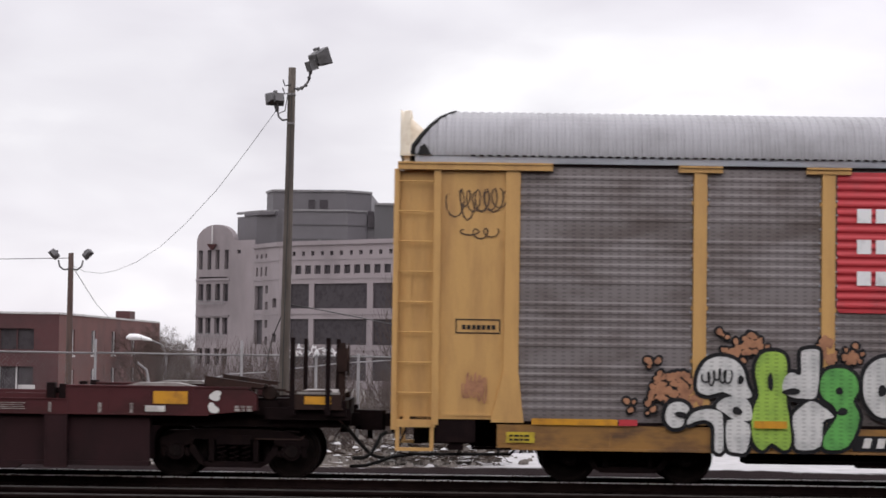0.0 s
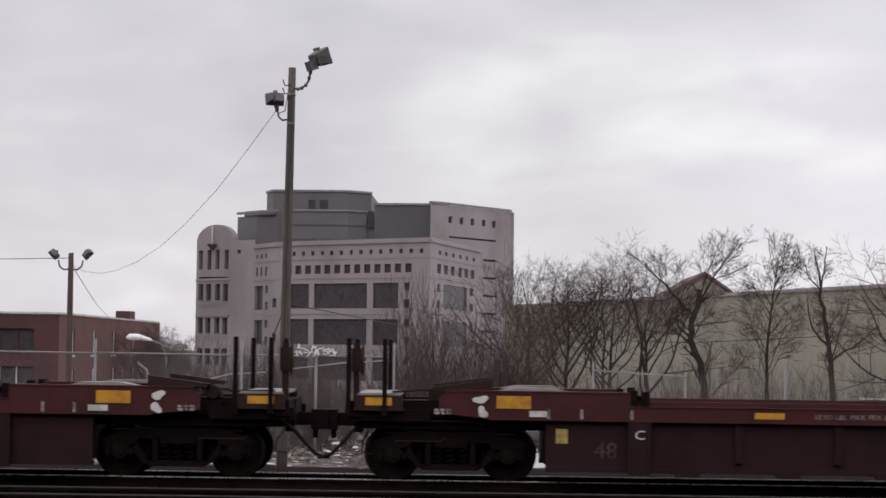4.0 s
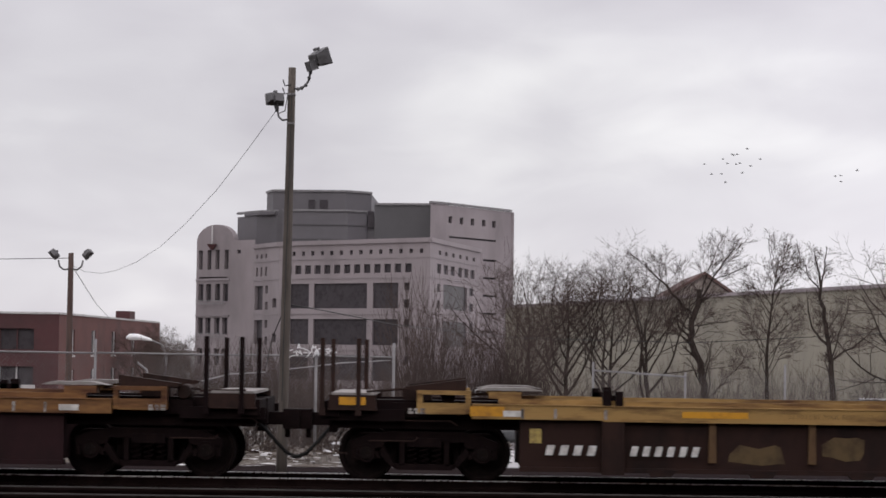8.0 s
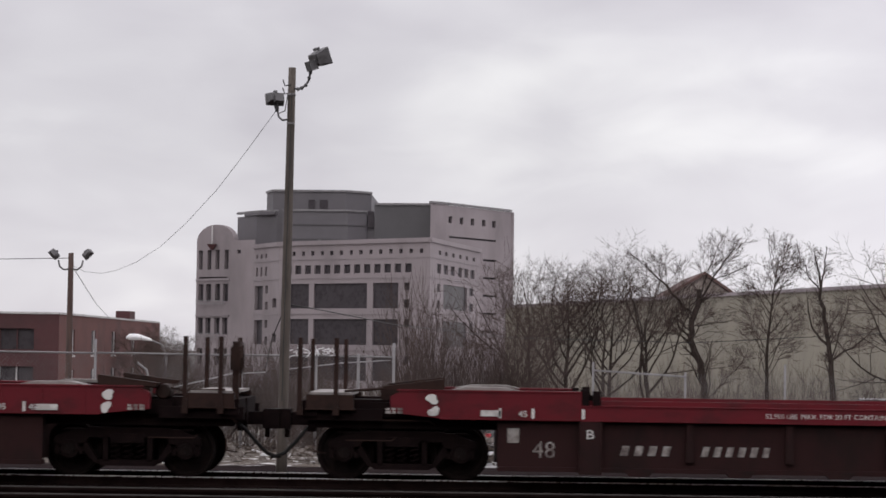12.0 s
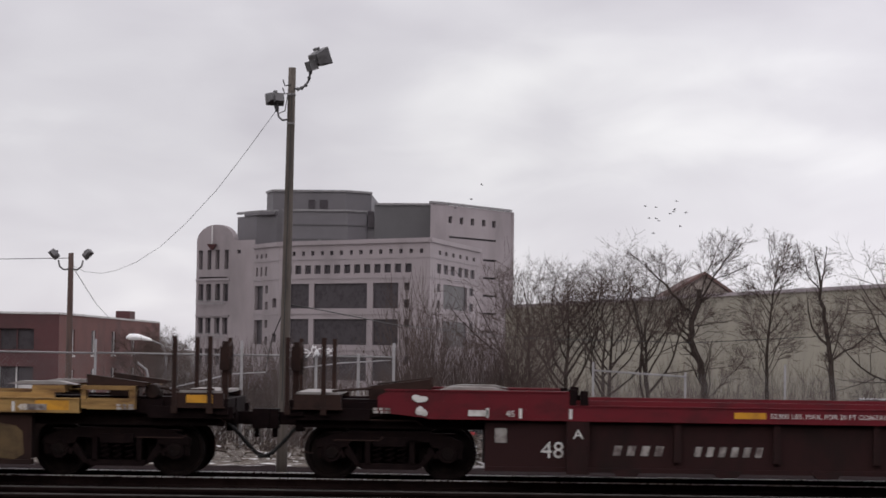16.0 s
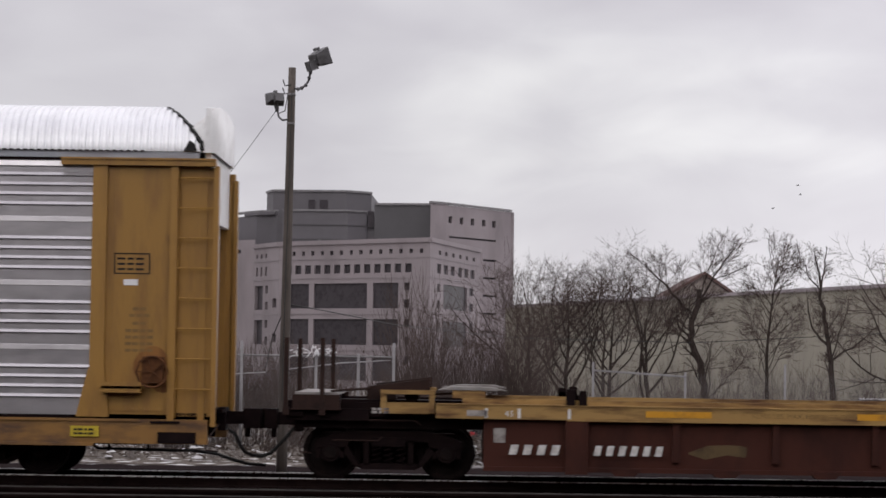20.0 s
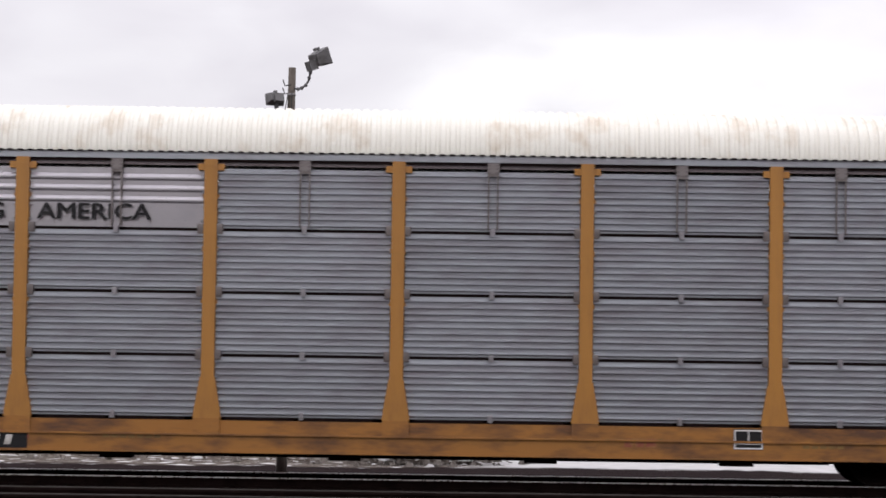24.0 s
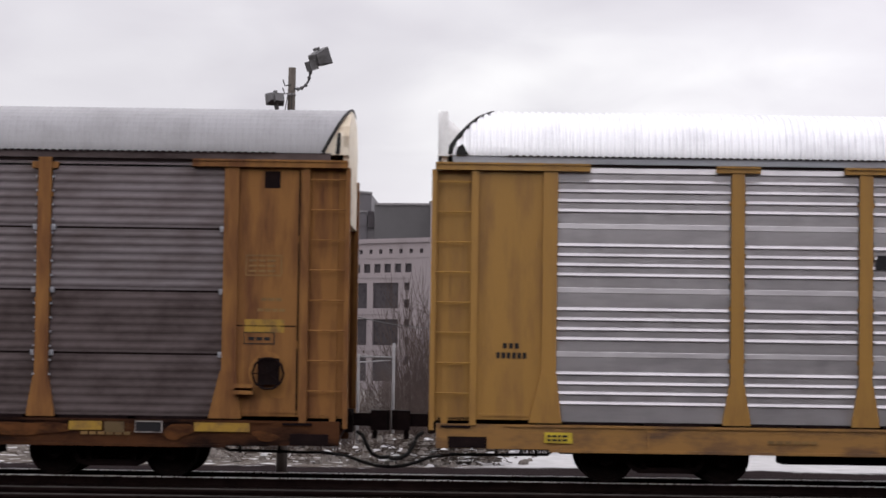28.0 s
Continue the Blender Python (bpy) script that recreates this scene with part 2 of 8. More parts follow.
spray_gold = mat("spray_gold", (0.46, 0.34, 0.10), 0.5, dirt=(0.20, 0.13, 0.05), amount=0.5, scale=10, bump=0)
deck_grey = mat("pale_deck_plate", (0.24, 0.22, 0.21), 0.6, dirt=(0.09, 0.07, 0.064), amount=0.5, scale=4, bump=0.1)
brake_rust = mat("rusted_brake_iron", (0.12, 0.050, 0.022), 0.8, dirt=(0.05, 0.024, 0.014), amount=0.5, scale=5, bump=0.2, spec=0.1)
rust_brown = mat("rust_brown_steel", (0.030, 0.0155, 0.0125), 0.75, dirt=(0.017, 0.0105, 0.009), amount=0.5, scale=4, bump=0.2, spec=0.15)


# ---- mesh helpers ----
def box(bm, x0, x1, y0, y1, z0, z1):
    v = [bm.verts.new(p) for p in ((x0, y0, z0), (x1, y0, z0), (x1, y1, z0), (x0, y1, z0),
                                   (x0, y0, z1), (x1, y0, z1), (x1, y1, z1), (x0, y1, z1))]
    for f in ((3, 2, 1, 0), (4, 5, 6, 7), (0, 1, 5, 4), (1, 2, 6, 5), (2, 3, 7, 6), (3, 0, 4, 7)):
        bm.faces.new([v[i] for i in f])
    return v


def prism(bm, pts, z0, z1):
    """An upright prism over a plan given counter-clockwise."""
    a = [bm.verts.new((x, y, z0)) for x, y in pts]
    b = [bm.verts.new((x, y, z1)) for x, y in pts]
    n = len(pts)
    bm.faces.new(a[::-1])
    bm.faces.new(b)
    for i in range(n):
        bm.faces.new((a[i], a[(i + 1) % n], b[(i + 1) % n], b[i]))


def plate(bm, pts, y0, y1):
    """A plate with an outline in x and z, from y0 (outer face) to y1."""
    a = [bm.verts.new((x, y0, z)) for x, z in pts]
    b = [bm.verts.new((x, y1, z)) for x, z in pts]
    n = len(pts)
    bm.faces.new(a)
    bm.faces.new(b[::-1])
    for i in range(n):
        bm.faces.new((a[(i + 1) % n], a[i], b[i], b[(i + 1) % n]))


def tube(bm, pts, radii, sides=6, cap=True):
    pts = [Vector(p) for p in pts]
    if not hasattr(radii, "__len__"):
        radii = [radii] * len(pts)
    rings, last = [], None
    for i, p in enumerate(pts):
        d = (pts[min(i + 1, len(pts) - 1)] - pts[max(i - 1, 0)]).normalized()
        side = d.orthogonal().normalized() if last is None else (last - d * last.dot(d)).normalized()
        last = side
        up = d.cross(side)
        rings.append([bm.verts.new(p + radii[i] * (math.cos(a) * side + math.sin(a) * up))
                      for a in (2 * math.pi * k / sides for k in range(sides))])
    for r, s in zip(rings, rings[1:]):
        for k in range(sides):
            bm.faces.new((r[k], r[(k + 1) % sides], s[(k + 1) % sides], s[k]))
    if cap:
        bm.faces.new(rings[0][::-1])
        bm.faces.new(rings[-1])


def lathe_y(bm, profile, cx, cz, sides=24):
    """A turned shape about an axis along y: profile rows of (y, radius)."""
    rings = [[bm.verts.new((cx + r * math.cos(2 * math.pi * k / sides), y, cz + r * math.sin(2 * math.pi * k / sides)))
              for k in range(sides)] for y, r in profile]
    for r, s in zip(rings, rings[1:]):
        for k in range(sides):
            bm.faces.new((r[k], s[k], s[(k + 1) % sides], r[(k + 1) % sides]))
    bm.faces.new(rings[0])
    bm.faces.new(rings[-1][::-1])


def bevelled(bm, width=0.012):
    bmesh.ops.recalc_face_normals(bm, faces=bm.faces[:])
    bmesh.ops.bevel(bm, geom=bm.edges[:], offset=width, segments=1, affect="EDGES", clamp_overlap=True)
    return bm


MESHES = {}
# stencilled marks too small to pick apart
SMALL_PRINT = {"stencil_print", "stencil_box", "data_lines", "end_text", "label_text", "chord_text", "sill_stencil", "sill_mark", "shield_text", "word_mark"}


def mesh_of(key, build, material, smooth=False):
    """A mesh built once under a key and shared by all alike parts."""
    if key not in MESHES:
        bm = bmesh.new()
        build(bm)
        bmesh.ops.recalc_face_normals(bm, faces=bm.faces[:])
        me = bpy.data.meshes.new(key)
        bm.to_mesh(me)
        bm.free()
        me.materials.append(material)
        if smooth:
            me.shade_smooth()
        MESHES[key] = me
    return MESHES[key]


def put(name, key, build, material, parent, at=(0, 0, 0), rz=0.0, label="", smooth=False):
    ob = new(name, mesh_of(key + "_" + material.name, build, material, smooth))
    ob.parent = parent
    ob.matrix_basis = pose(*at, 0, 0, rz)
    return tagged(ob, label) if label else ob


def part(name, bm, material, parent, label="", smooth=False):
    bmesh.ops.recalc_face_normals(bm, faces=bm.faces[:])
    me = bpy.data.meshes.new(name)
    bm.to_mesh(me)
    bm.free()
    me.materials.append(material)
    if smooth:
        me.shade_smooth()
    ob = new(name, me)
    ob.parent = parent
    if name in SMALL_PRINT:
        tagged(ob, kind="stuff")
    return tagged(ob, label) if label else ob


def thing(name, label, category, at=(0, 0, 0), rz=0.0, group="", kind=""):
    ob = new(name)
    ob.matrix_basis = pose(*at, 0, 0, rz)
    return tagged(ob, label, category, group, kind)


def single(name, bm, material, label, category, group="", kind="", smooth=False):
    return tagged(part(name, bm, material, None, "", smooth), label, category, group, kind)


def lettering(name, body, size, material, parent, x, y, z, label="", wide=1.0, slant=0.0, align="LEFT", heavy=0.0):
    """Raised stencil letters in the built-in font on a face turned to -y."""
    cu = bpy.data.curves.new(name, "FONT")
    cu.body, cu.size, cu.extrude, cu.shear, cu.align_x = body, size, 0.002, slant, align
    cu.resolution_u = 2
    tmp = bpy.data.objects.new(name, cu)
    scene.collection.objects.link(tmp)
    me = bpy.data.meshes.new_from_object(tmp.evaluated_get(bpy.context.evaluated_depsgraph_get()))
    bpy.data.objects.remove(tmp)
    me.materials.clear()
    me.materials.append(material)
    me.transform(Matrix.Diagonal((wide, 1, 1, 1)))
    me.transform(Matrix.Rotation(math.pi / 2, 4, "X"))
    if heavy:
        # a second stroke beside the first thickens the letters
        bm = bmesh.new()
        bm.from_mesh(me)
        twin = bmesh.ops.duplicate(bm, geom=bm.verts[:] + bm.edges[:] + bm.faces[:])
        for v in twin["geom"]:
            if isinstance(v, bmesh.types.BMVert):
                v.co += Vector((heavy, -0.0006, heavy * 0.4))
        bm.to_mesh(me)
        bm.free()
    ob = new(name, me)
    ob.parent = parent
    ob.matrix_basis = Matrix.Translation((x, y, z))
    return tagged(ob, label, kind="stuff" if size < 0.14 else "")


def bars(bm, x, y, z, widths, h, gap, slant=0.0, depth=0.004):
    """Plain bars in place of characters."""
    for w in widths:
        if w > 0:
            plate(bm, [(x, z), (x + w, z), (x + w + slant * h, z + h), (x + slant * h, z + h)], y - depth, y)
            x += w + gap
        else:
            x -= w
    return x


# the surroundings are drawn on a site plan whose axes lie a little askew to the track
DEPTH = 1.143
SITE = Matrix.Rotation(radians(YAW), 4, "Z") @ Matrix.Diagonal((1, DEPTH, 1, 1)) @ Matrix.Rotation(radians(-1.46), 4, "Z")


def set_out(build):
    """Builds a piece of the surroundings on the site plan and sets it out in the world."""
    known = set(scene.objects)

    def lay(ob):
        at = ob.matrix_basis.translation
        if at.length > 1e-6:
            m = ob.matrix_basis.copy()
            m.translation = SITE @ at
            ob.matrix_basis = m
            return
        if ob.data:
            ob.data.transform(SITE)
        for kid in ob.children:
            lay(kid)
    build()
    for ob in [o for o in scene.objects if o not in known and o.parent is None]:
        lay(ob)


# ---- the train ----
TRACK_Y = 34.68          # centre line of the track
SIDE = 1.53              # half width of the cars
WHEEL_R = 0.42
CARS, WHEELSETS = [], []  # (car, place of its centre at the start), (wheelset, its place on the truck)


def wheelset_mesh(bm):
    for s in (-1, 1):
        y = s * 0.75
        lathe_y(bm, [(y - s * 0.09, 0.09), (y - s * 0.085, 0.13), (y - s * 0.03, 0.30), (y - s * 0.075, 0.36), (y - s * 0.075, 0.44),
                     (y - s * 0.045, 0.445), (y - s * 0.04, WHEEL_R + 0.002), (y + s * 0.055, WHEEL_R - 0.003), (y + s * 0.06, 0.37),
                     (y + s * 0.02, 0.34), (y + s * 0.03, 0.16), (y + s * 0.10, 0.13), (y + s * 0.11, 0.085)], 0, 0, 28)
        lathe_y(bm, [(s * 0.85, 0.08), (s * 0.96, 0.11), (s * 1.10, 0.11), (s * 1.12, 0.095)], 0, 0, 12)
        for k in range(3):
            a = 2 * math.pi * k / 3
            lathe_y(bm, [(s * 1.115, 0.022), (s * 1.14, 0.022)], 0.055 * math.cos(a), 0.055 * math.sin(a), 6)
    lathe_y(bm, [(-0.9, 0.075), (0.9, 0.075)], 0, 0, 12)


def side_frame_mesh(bm):
    for y0, y1 in ((-0.055, 0.055),):
        plate(bm, [(-1.13, 0.48), (-0.66, 0.48), (-0.60, 0.60), (0.60, 0.60), (0.66, 0.48), (1.13, 0.48), (1.13, 0.60), (0.88, 0.70),
                   (0.55, 0.76), (-0.55, 0.76), (-0.88, 0.70), (-1.13, 0.60)], y0, y1)
        plate(bm, [(-0.42, 0.17), (0.42, 0.17), (0.48, 0.26), (-0.48, 0.26)], y0, y1)
        for s in (-1, 1):
            plate(bm, [(s * 0.40, 0.17), (s * 0.52, 0.22), (s * 0.76, 0.50), (s * 0.62, 0.52)], y0, y1)
            plate(bm, [(s * 0.30, 0.24), (s * 0.38, 0.24), (s * 0.38, 0.62), (s * 0.30, 0.62)], y0, y1)
            plate(bm, [(s * 0.68, 0.34), (s * 0.745, 0.34), (s * 0.745, 0.5), (s * 0.68, 0.5)], y0, y1)
            plate(bm, [(s * 1.04, 0.34), (s * 1.11, 0.34), (s * 1.11, 0.5), (s * 1.04, 0.5)], y0, y1)
            lathe_y(bm, [(-0.075, 0.145), (0.0, 0.15), (0.07, 0.145)], s * 0.89, 0.42, 10)
    box(bm, -1.0, 1.0, -0.065, 0.065, 0.715, 0.735)


def spring_mesh(bm):
    tube(bm, [(0.07 * math.cos(k * 0.9), 0.07 * math.sin(k * 0.9), 0.26 + 0.0115 * k) for k in range(24)], 0.014, 4)


def bolster_mesh(bm):
    box(bm, -0.26, 0.26, -1.12, 1.12, 0.52, 0.66)
    box(bm, -0.2, 0.2, -0.5, 0.5, 0.66, 0.78)
    # two added plates block the bright ground behind, so the truck reads dark
    box(bm, -0.62, 0.62, -0.30, -0.26, 0.20, 0.74)
    box(bm, -0.62, 0.62, 0.26, 0.30, 0.20, 0.74)
    for s in (-1, 1):
        box(bm, s * 0.5 - 0.05, s * 0.5 + 0.05, -0.8, 0.8, 0.30, 0.40)
        for t in (-1, 1):
            box(bm, s * 0.47 - 0.03, s * 0.47 + 0.03, t * 0.75 - 0.06, t * 0.75 + 0.06, 0.28, 0.58)


def add_truck(car, x):
    truck = put("truck", "bolster", bolster_mesh, black_steel, car, (x, 0, 0), label="grimy black cast-steel bolster, brake beams and added blanking plates")
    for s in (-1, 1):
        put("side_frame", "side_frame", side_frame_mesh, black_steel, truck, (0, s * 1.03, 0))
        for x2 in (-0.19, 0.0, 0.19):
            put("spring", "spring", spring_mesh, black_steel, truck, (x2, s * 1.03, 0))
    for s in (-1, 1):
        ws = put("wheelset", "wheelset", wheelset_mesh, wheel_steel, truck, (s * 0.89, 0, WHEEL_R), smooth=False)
        WHEELSETS.append((ws, s * 0.89))
    return truck


def coupler_mesh(bm):
    box(bm, -0.75, 0.08, -0.10, 0.10, 0.80, 1.0)
    box(bm, -0.40, -0.28, -0.26, 0.26, 0.70, 1.06)
    prism(bm, [(0.0, -0.20), (0.26, -0.22), (0.30, -0.06), (0.16, 0.02), (0.20, 0.16), (0.0, 0.20)], 0.74, 1.05)
    box(bm, 0.02, 0.10, -0.05, 0.05, 0.60, 0.76)
    box(bm, -0.52, -0.30, -0.46, 0.46, 0.98, 1.04)


def sag(a, b, drop, n=9):
    a, b = Vector(a), Vector(b)
    return [a.lerp(b, k / (n - 1)) - Vector((0, 0, drop * 4 * (k / (n - 1)) * (1 - k / (n - 1)))) for k in range(n)]


def hose_mesh(bm):
    tube(bm, [(-0.10, -0.30, 0.72), (0.0, -0.30, 0.66), (0.06, -0.28, 0.52), (0.14, -0.22, 0.38), (0.26, -0.12, 0.31), (0.42, -0.02, 0.31)], 0.032, 6)


def hose_deep_mesh(bm):
    tube(bm, [(-0.22, -0.34, 0.82), (-0.10, -0.34, 0.74), (0.06, -0.32, 0.55), (0.24, -0.27, 0.36), (0.38, -0.22, 0.31), (0.46, -0.2, 0.31)], 0.032, 6)


def trainline_mesh(bm):
    """The air pipe under the sill's end and the long hose that hangs from it to the next car."""
    tube(bm, [(-1.75, -1.2, 0.50), (-1.68, -1.2, 0.44), (-0.5, -1.18, 0.42), (-0.2, -1.1, 0.42)], 0.024, 6)
    tube(bm, [(-0.25, -1.1, 0.42), (0.1, -0.9, 0.37), (0.35, -0.6, 0.26), (0.55, -0.35, 0.19), (0.80, -0.12, 0.16)], 0.026, 6)
    for x in (-1.5, -0.9):
        box(bm, x - 0.02, x + 0.02, -1.23, -1.17, 0.40, 0.56)


def lever_mesh(bm):
    tube(bm, [(0, -1.30, 0.62), (0.02, -0.9, 0.66), (0.05, -0.5, 0.74), (0.1, 0, 0.86)], 0.014, 5)
    tube(bm, [(0, -1.30, 0.62), (0.0, -1.34, 0.44), (0.18, -1.34, 0.42)], 0.014, 5)


def add_coupling(car, x, deep=False):
    for s in (-1, 1):
        rz = 0 if s > 0 else 180
        put("coupler", "coupler", coupler_mesh, black_steel, car, (s * x, 0, 0), rz, label="grimy cast-steel knuckle coupler")
        if deep:
            put("air_hose", "hose_deep", hose_deep_mesh, rubber, car, (s * (x - 0.16), 0 if s > 0 else -0.5, 0), rz, smooth=True)
        else:
            put("air_hose", "hose", hose_mesh, rubber, car, (s * (x - 0.12), 0 if s > 0 else -0.5, 0), rz, smooth=True)
            put("brake_pipe", "trainline_%d" % s, trainline_mesh if s > 0 else mirror(trainline_mesh), rubber, car, (s * (x - 0.45), 0, 0), 0, smooth=True)
        put("uncoupling_lever", "lever", lever_mesh, rust_brown, car, (s * (x - 0.45), 0, 0), 0, smooth=True)


# ---- enclosed car carriers ----
HALF = 13.73
POSTS = (-11.92, -9.07, -7.12, -4.27, -1.42, 1.42, 4.27, 7.12, 9.07, 11.92)
EAVE = 4.99


def ribbed_panel(width, kind):
    """A corrugated side screen; kind 'a': groups of four ribs with flats, 'b': one sheet of fine ribs, 'e': of shallow ribs, 'w': one sheet of wide ribs."""
    def build(bm):
        if kind == "b":
            rows = [(0.0, 0.0)]
            for r in range(9):
                c = 0.03 + r * 0.0985
                rows += [(0.0, c), (-0.040, c + 0.016), (-0.040, c + 0.034), (0.0, c + 0.068)]
            rows.append((0.0, 0.908))
        elif kind == "e":
            rows = [(0.0, 0.0)]
            for r in range(7):
                c = 0.035 + r * 0.126
                rows += [(0.0, c), (-0.008, c + 0.026), (-0.009, c + 0.054), (0.0, c + 0.092)]
            rows.append((0.0, 0.925))
        elif kind == "w":
            rows = [(0.0, 0.0), (0.0, 0.36)]
            for r in range(3):
                c = 0.37 + r * 0.17
                rows += [(0.0, c), (-0.036, c + 0.03), (-0.036, c + 0.055), (0.0, c + 0.105)]
            rows.append((0.0, 0.908))
        elif kind == "c":
            rows = [(0.0, 0.955)]
            for g in range(4):
                for r in range(6):
                    c = 1.16 + g * 0.96 + 0.125 * r
                    rows += [(0.0, c - 0.04), (-0.006, c - 0.025), (-0.006, c + 0.01), (0.0, c + 0.03)]
            rows.append((0.0, 4.825))
        else:
            rows = [(0.0, 0.955)]
            for g in range(4):
                for r in range(4):
                    c = 1.25 + g * 0.975 + r * 0.15
                    rows += [(0.0, c - 0.046), (-0.030, c - 0.036), (-0.032, c - 0.026), (-0.010, c + 0.012), (0.0, c + 0.018)]
                if g < 3:
                    c = 1.975 + g * 0.975
                    rows += [(0.0, c - 0.045), (-0.009, c - 0.036), (-0.003, c + 0.036), (0.0, c + 0.042)]
            rows += [(0.0, 4.72), (-0.014, 4.74), (-0.004, 4.80), (0.0, 4.825)]
        w = width / 2
        a = [bm.verts.new((-w, y, z)) for y, z in rows]
        b = [bm.verts.new((w, y, z)) for y, z in rows]
        c, d = bm.verts.new((-w, 0.03, rows[0][1])), bm.verts.new((w, 0.03, rows[0][1]))
        e, f = bm.verts.new((-w, 0.03, rows[-1][1])), bm.verts.new((w, 0.03, rows[-1][1]))
        for i in range(len(rows) - 1):
            bm.faces.new((a[i], b[i], b[i + 1], a[i + 1]))
        bm.faces.new((c, d, b[0], a[0]))
        bm.faces.new((a[-1], b[-1], f, e))
        bm.faces.new((d, c, e, f))
        bm.faces.new([c, *a, e])
        bm.faces.new([d, *b, f][::-1])
    return build


def ROOF_SECTION():
    """Half of the roof's section, from the eave to the crest: (out from the centre, height)."""
    return [(1.50, 4.98), (1.49, 5.10), (1.44, 5.28), (1.34, 5.44), (1.16, 5.58), (0.88, 5.68), (0.5, 5.745), (0.0, 5.77)]


def fine_section():
    """The roof's half section with points added on its curve."""
    p = ROOF_SECTION()
    out = []
    for k in range(len(p) - 1):
        a, b, c, d = p[max(0, k - 1)], p[k], p[k + 1], p[min(len(p) - 1, k + 2)]
        for u in (0.0, 0.5):
            out.append(tuple(0.5 * (2 * b[j] + (c[j] - a[j]) * u + (2 * a[j] - 5 * b[j] + 4 * c[j] - d[j]) * u * u + (3 * b[j] - a[j] - 3 * c[j] + d[j]) * u ** 3) for j in (0, 1)))
    return out + [p[-1]]


def roof_edge(z):
    """How far the ribbed sheet runs out at a height: short at the crest, long at the eave."""
    f = min(1.0, max(0.0, (5.70 - z) / 0.62))
    return 0.66 * f ** 0.62


def raked_edge(z):
    """The other pattern of roof end: the sheet is cut back at the eave and runs out to the crest."""
    return 0.38 * min(1.0, max(0.0, (z - 4.99) / 0.74))


def roof_mesh(pitch, depth, reach=12.9, curl=True):
    def build(bm):
        half = fine_section()
        sect = [(-x, z) for x, z in half] + [(x, z) for x, z in half[-2::-1]]
        end = reach + 0.60 if curl else reach
        n = int(2 * end / pitch)
        rows = []
        for i in range(n):
            x = -end + i * pitch
            for f, out in ((0.0, 0.0), (0.12, 0.0), (0.28, 1.0), (0.72, 1.0), (0.88, 0.0)):
                rows.append((x + f * pitch, out * depth))
        rows.append((-end + n * pitch, 0.0))
        rings = []
        for x, d in rows:
            k = 1 + d / 1.5
            ring = []
            for y, z in sect:
                lim = reach - 0.10 + roof_edge(z) if curl else reach - 0.38 + raked_edge(z)
                ring.append(bm.verts.new((max(-lim, min(lim, x)), y * k, 4.6 + (z - 4.6) * (1 + d / 1.15) if z > 4.99 else z)))
            rings.append(ring)
        for r, s in zip(rings, rings[1:]):
            for i in range(len(sect) - 1):
                if abs(r[i].co.x - s[i].co.x) + abs(r[i + 1].co.x - s[i + 1].co.x) > 0.002:
                    bm.faces.new((r[i], r[i + 1], s[i + 1], s[i]))
        for v in [v for v in bm.verts if not v.link_faces]:
            bm.verts.remove(v)
    return build


def eave_shadow_mesh(pitch, reach):
    """Small black boxes that draw the shadow under each rib of the roof at the eave."""
    def build(bm):
        n = int(2 * reach / pitch)
        for i in range(n):
            x = -reach + (i + 0.5) * pitch
            box(bm, x - 0.27 * pitch, x + 0.27 * pitch, -1.535, -1.48, 4.972, 4.990)
    return build


def hood_section():
    """The squarer section of the roof over the end doors."""
    return [(1.50, 4.98), (1.49, 5.12), (1.475, 5.32), (1.46, 5.52), (1.43, 5.68), (0.95, 5.74), (0.5, 5.765), (0.0, 5.775)]


def roof_cap_mesh(bm):
    """The smooth end hood of the roof, from x=0 (at the ribs) to x=1.06 (over the doors), with a slanting front cheek."""
    half = ROOF_SECTION()
    sect = [(-x, z) for x, z in half] + [(x, z) for x, z in half[-2::-1]]
    sq = hood_section()
    square = [(-x, z) for x, z in sq] + [(x, z) for x, z in sq[-2::-1]]
    for x0, x1, g in ((0.0, 1.07, 0.012), ):
        rings = [[bm.verts.new((x, (y + (b - y) * f) * (1 - g), 4.98 + (z + (c - z) * f - 4.98) * dip - g)) for (y, z), (b, c) in zip(sect, square)]
                 for x, f, dip in ((x0, 0.0, 1.0), (0.22, 0.0, 0.92), (0.54, 0.3, 0.42), (0.80, 0.7, 0.72), (x1, 1.0, 1.0))]
        for r, s in zip(rings, rings[1:]):
            for i in range(len(sect) - 1):
                bm.faces.new((r[i], r[i + 1], s[i + 1], s[i]))
        bm.faces.new(rings[-1])


def raked_cap_mesh(bm):
    """A plain end hood that keeps the roof's section, under a raked roof sheet."""
    half = ROOF_SECTION()
    sect = [(-x, z) for x, z in half] + [(x, z) for x, z in half[-2::-1]]
    rings = [[bm.verts.new((x, y * 0.985, z - 0.02)) for y, z in sect] for x in (0.0, 0.55, 1.11)]
    for r, q in zip(rings, rings[1:]):
        for i in range(len(sect) - 1):
            bm.faces.new((r[i], r[i + 1], q[i + 1], q[i]))
    bm.faces.new(rings[-1])


def raked_gasket_mesh(bm):
    """The dark strip along the raked edge of the roof and down over the end wall, with a dark upright gap below it."""
    half = ROOF_SECTION()
    for q in (-1, 1):
        tube(bm, [(raked_edge(z), q * (x + 0.015), z + 0.01) for x, z in half], [0.034, 0.032, 0.028, 0.026, 0.024, 0.022, 0.022, 0.022], 4)
        tube(bm, [(0.22, q * 1.50, 4.98), (0.235, q * 1.475, 5.15), (0.24, q * 1.43, 5.30)], [0.045, 0.04, 0.03], 4)


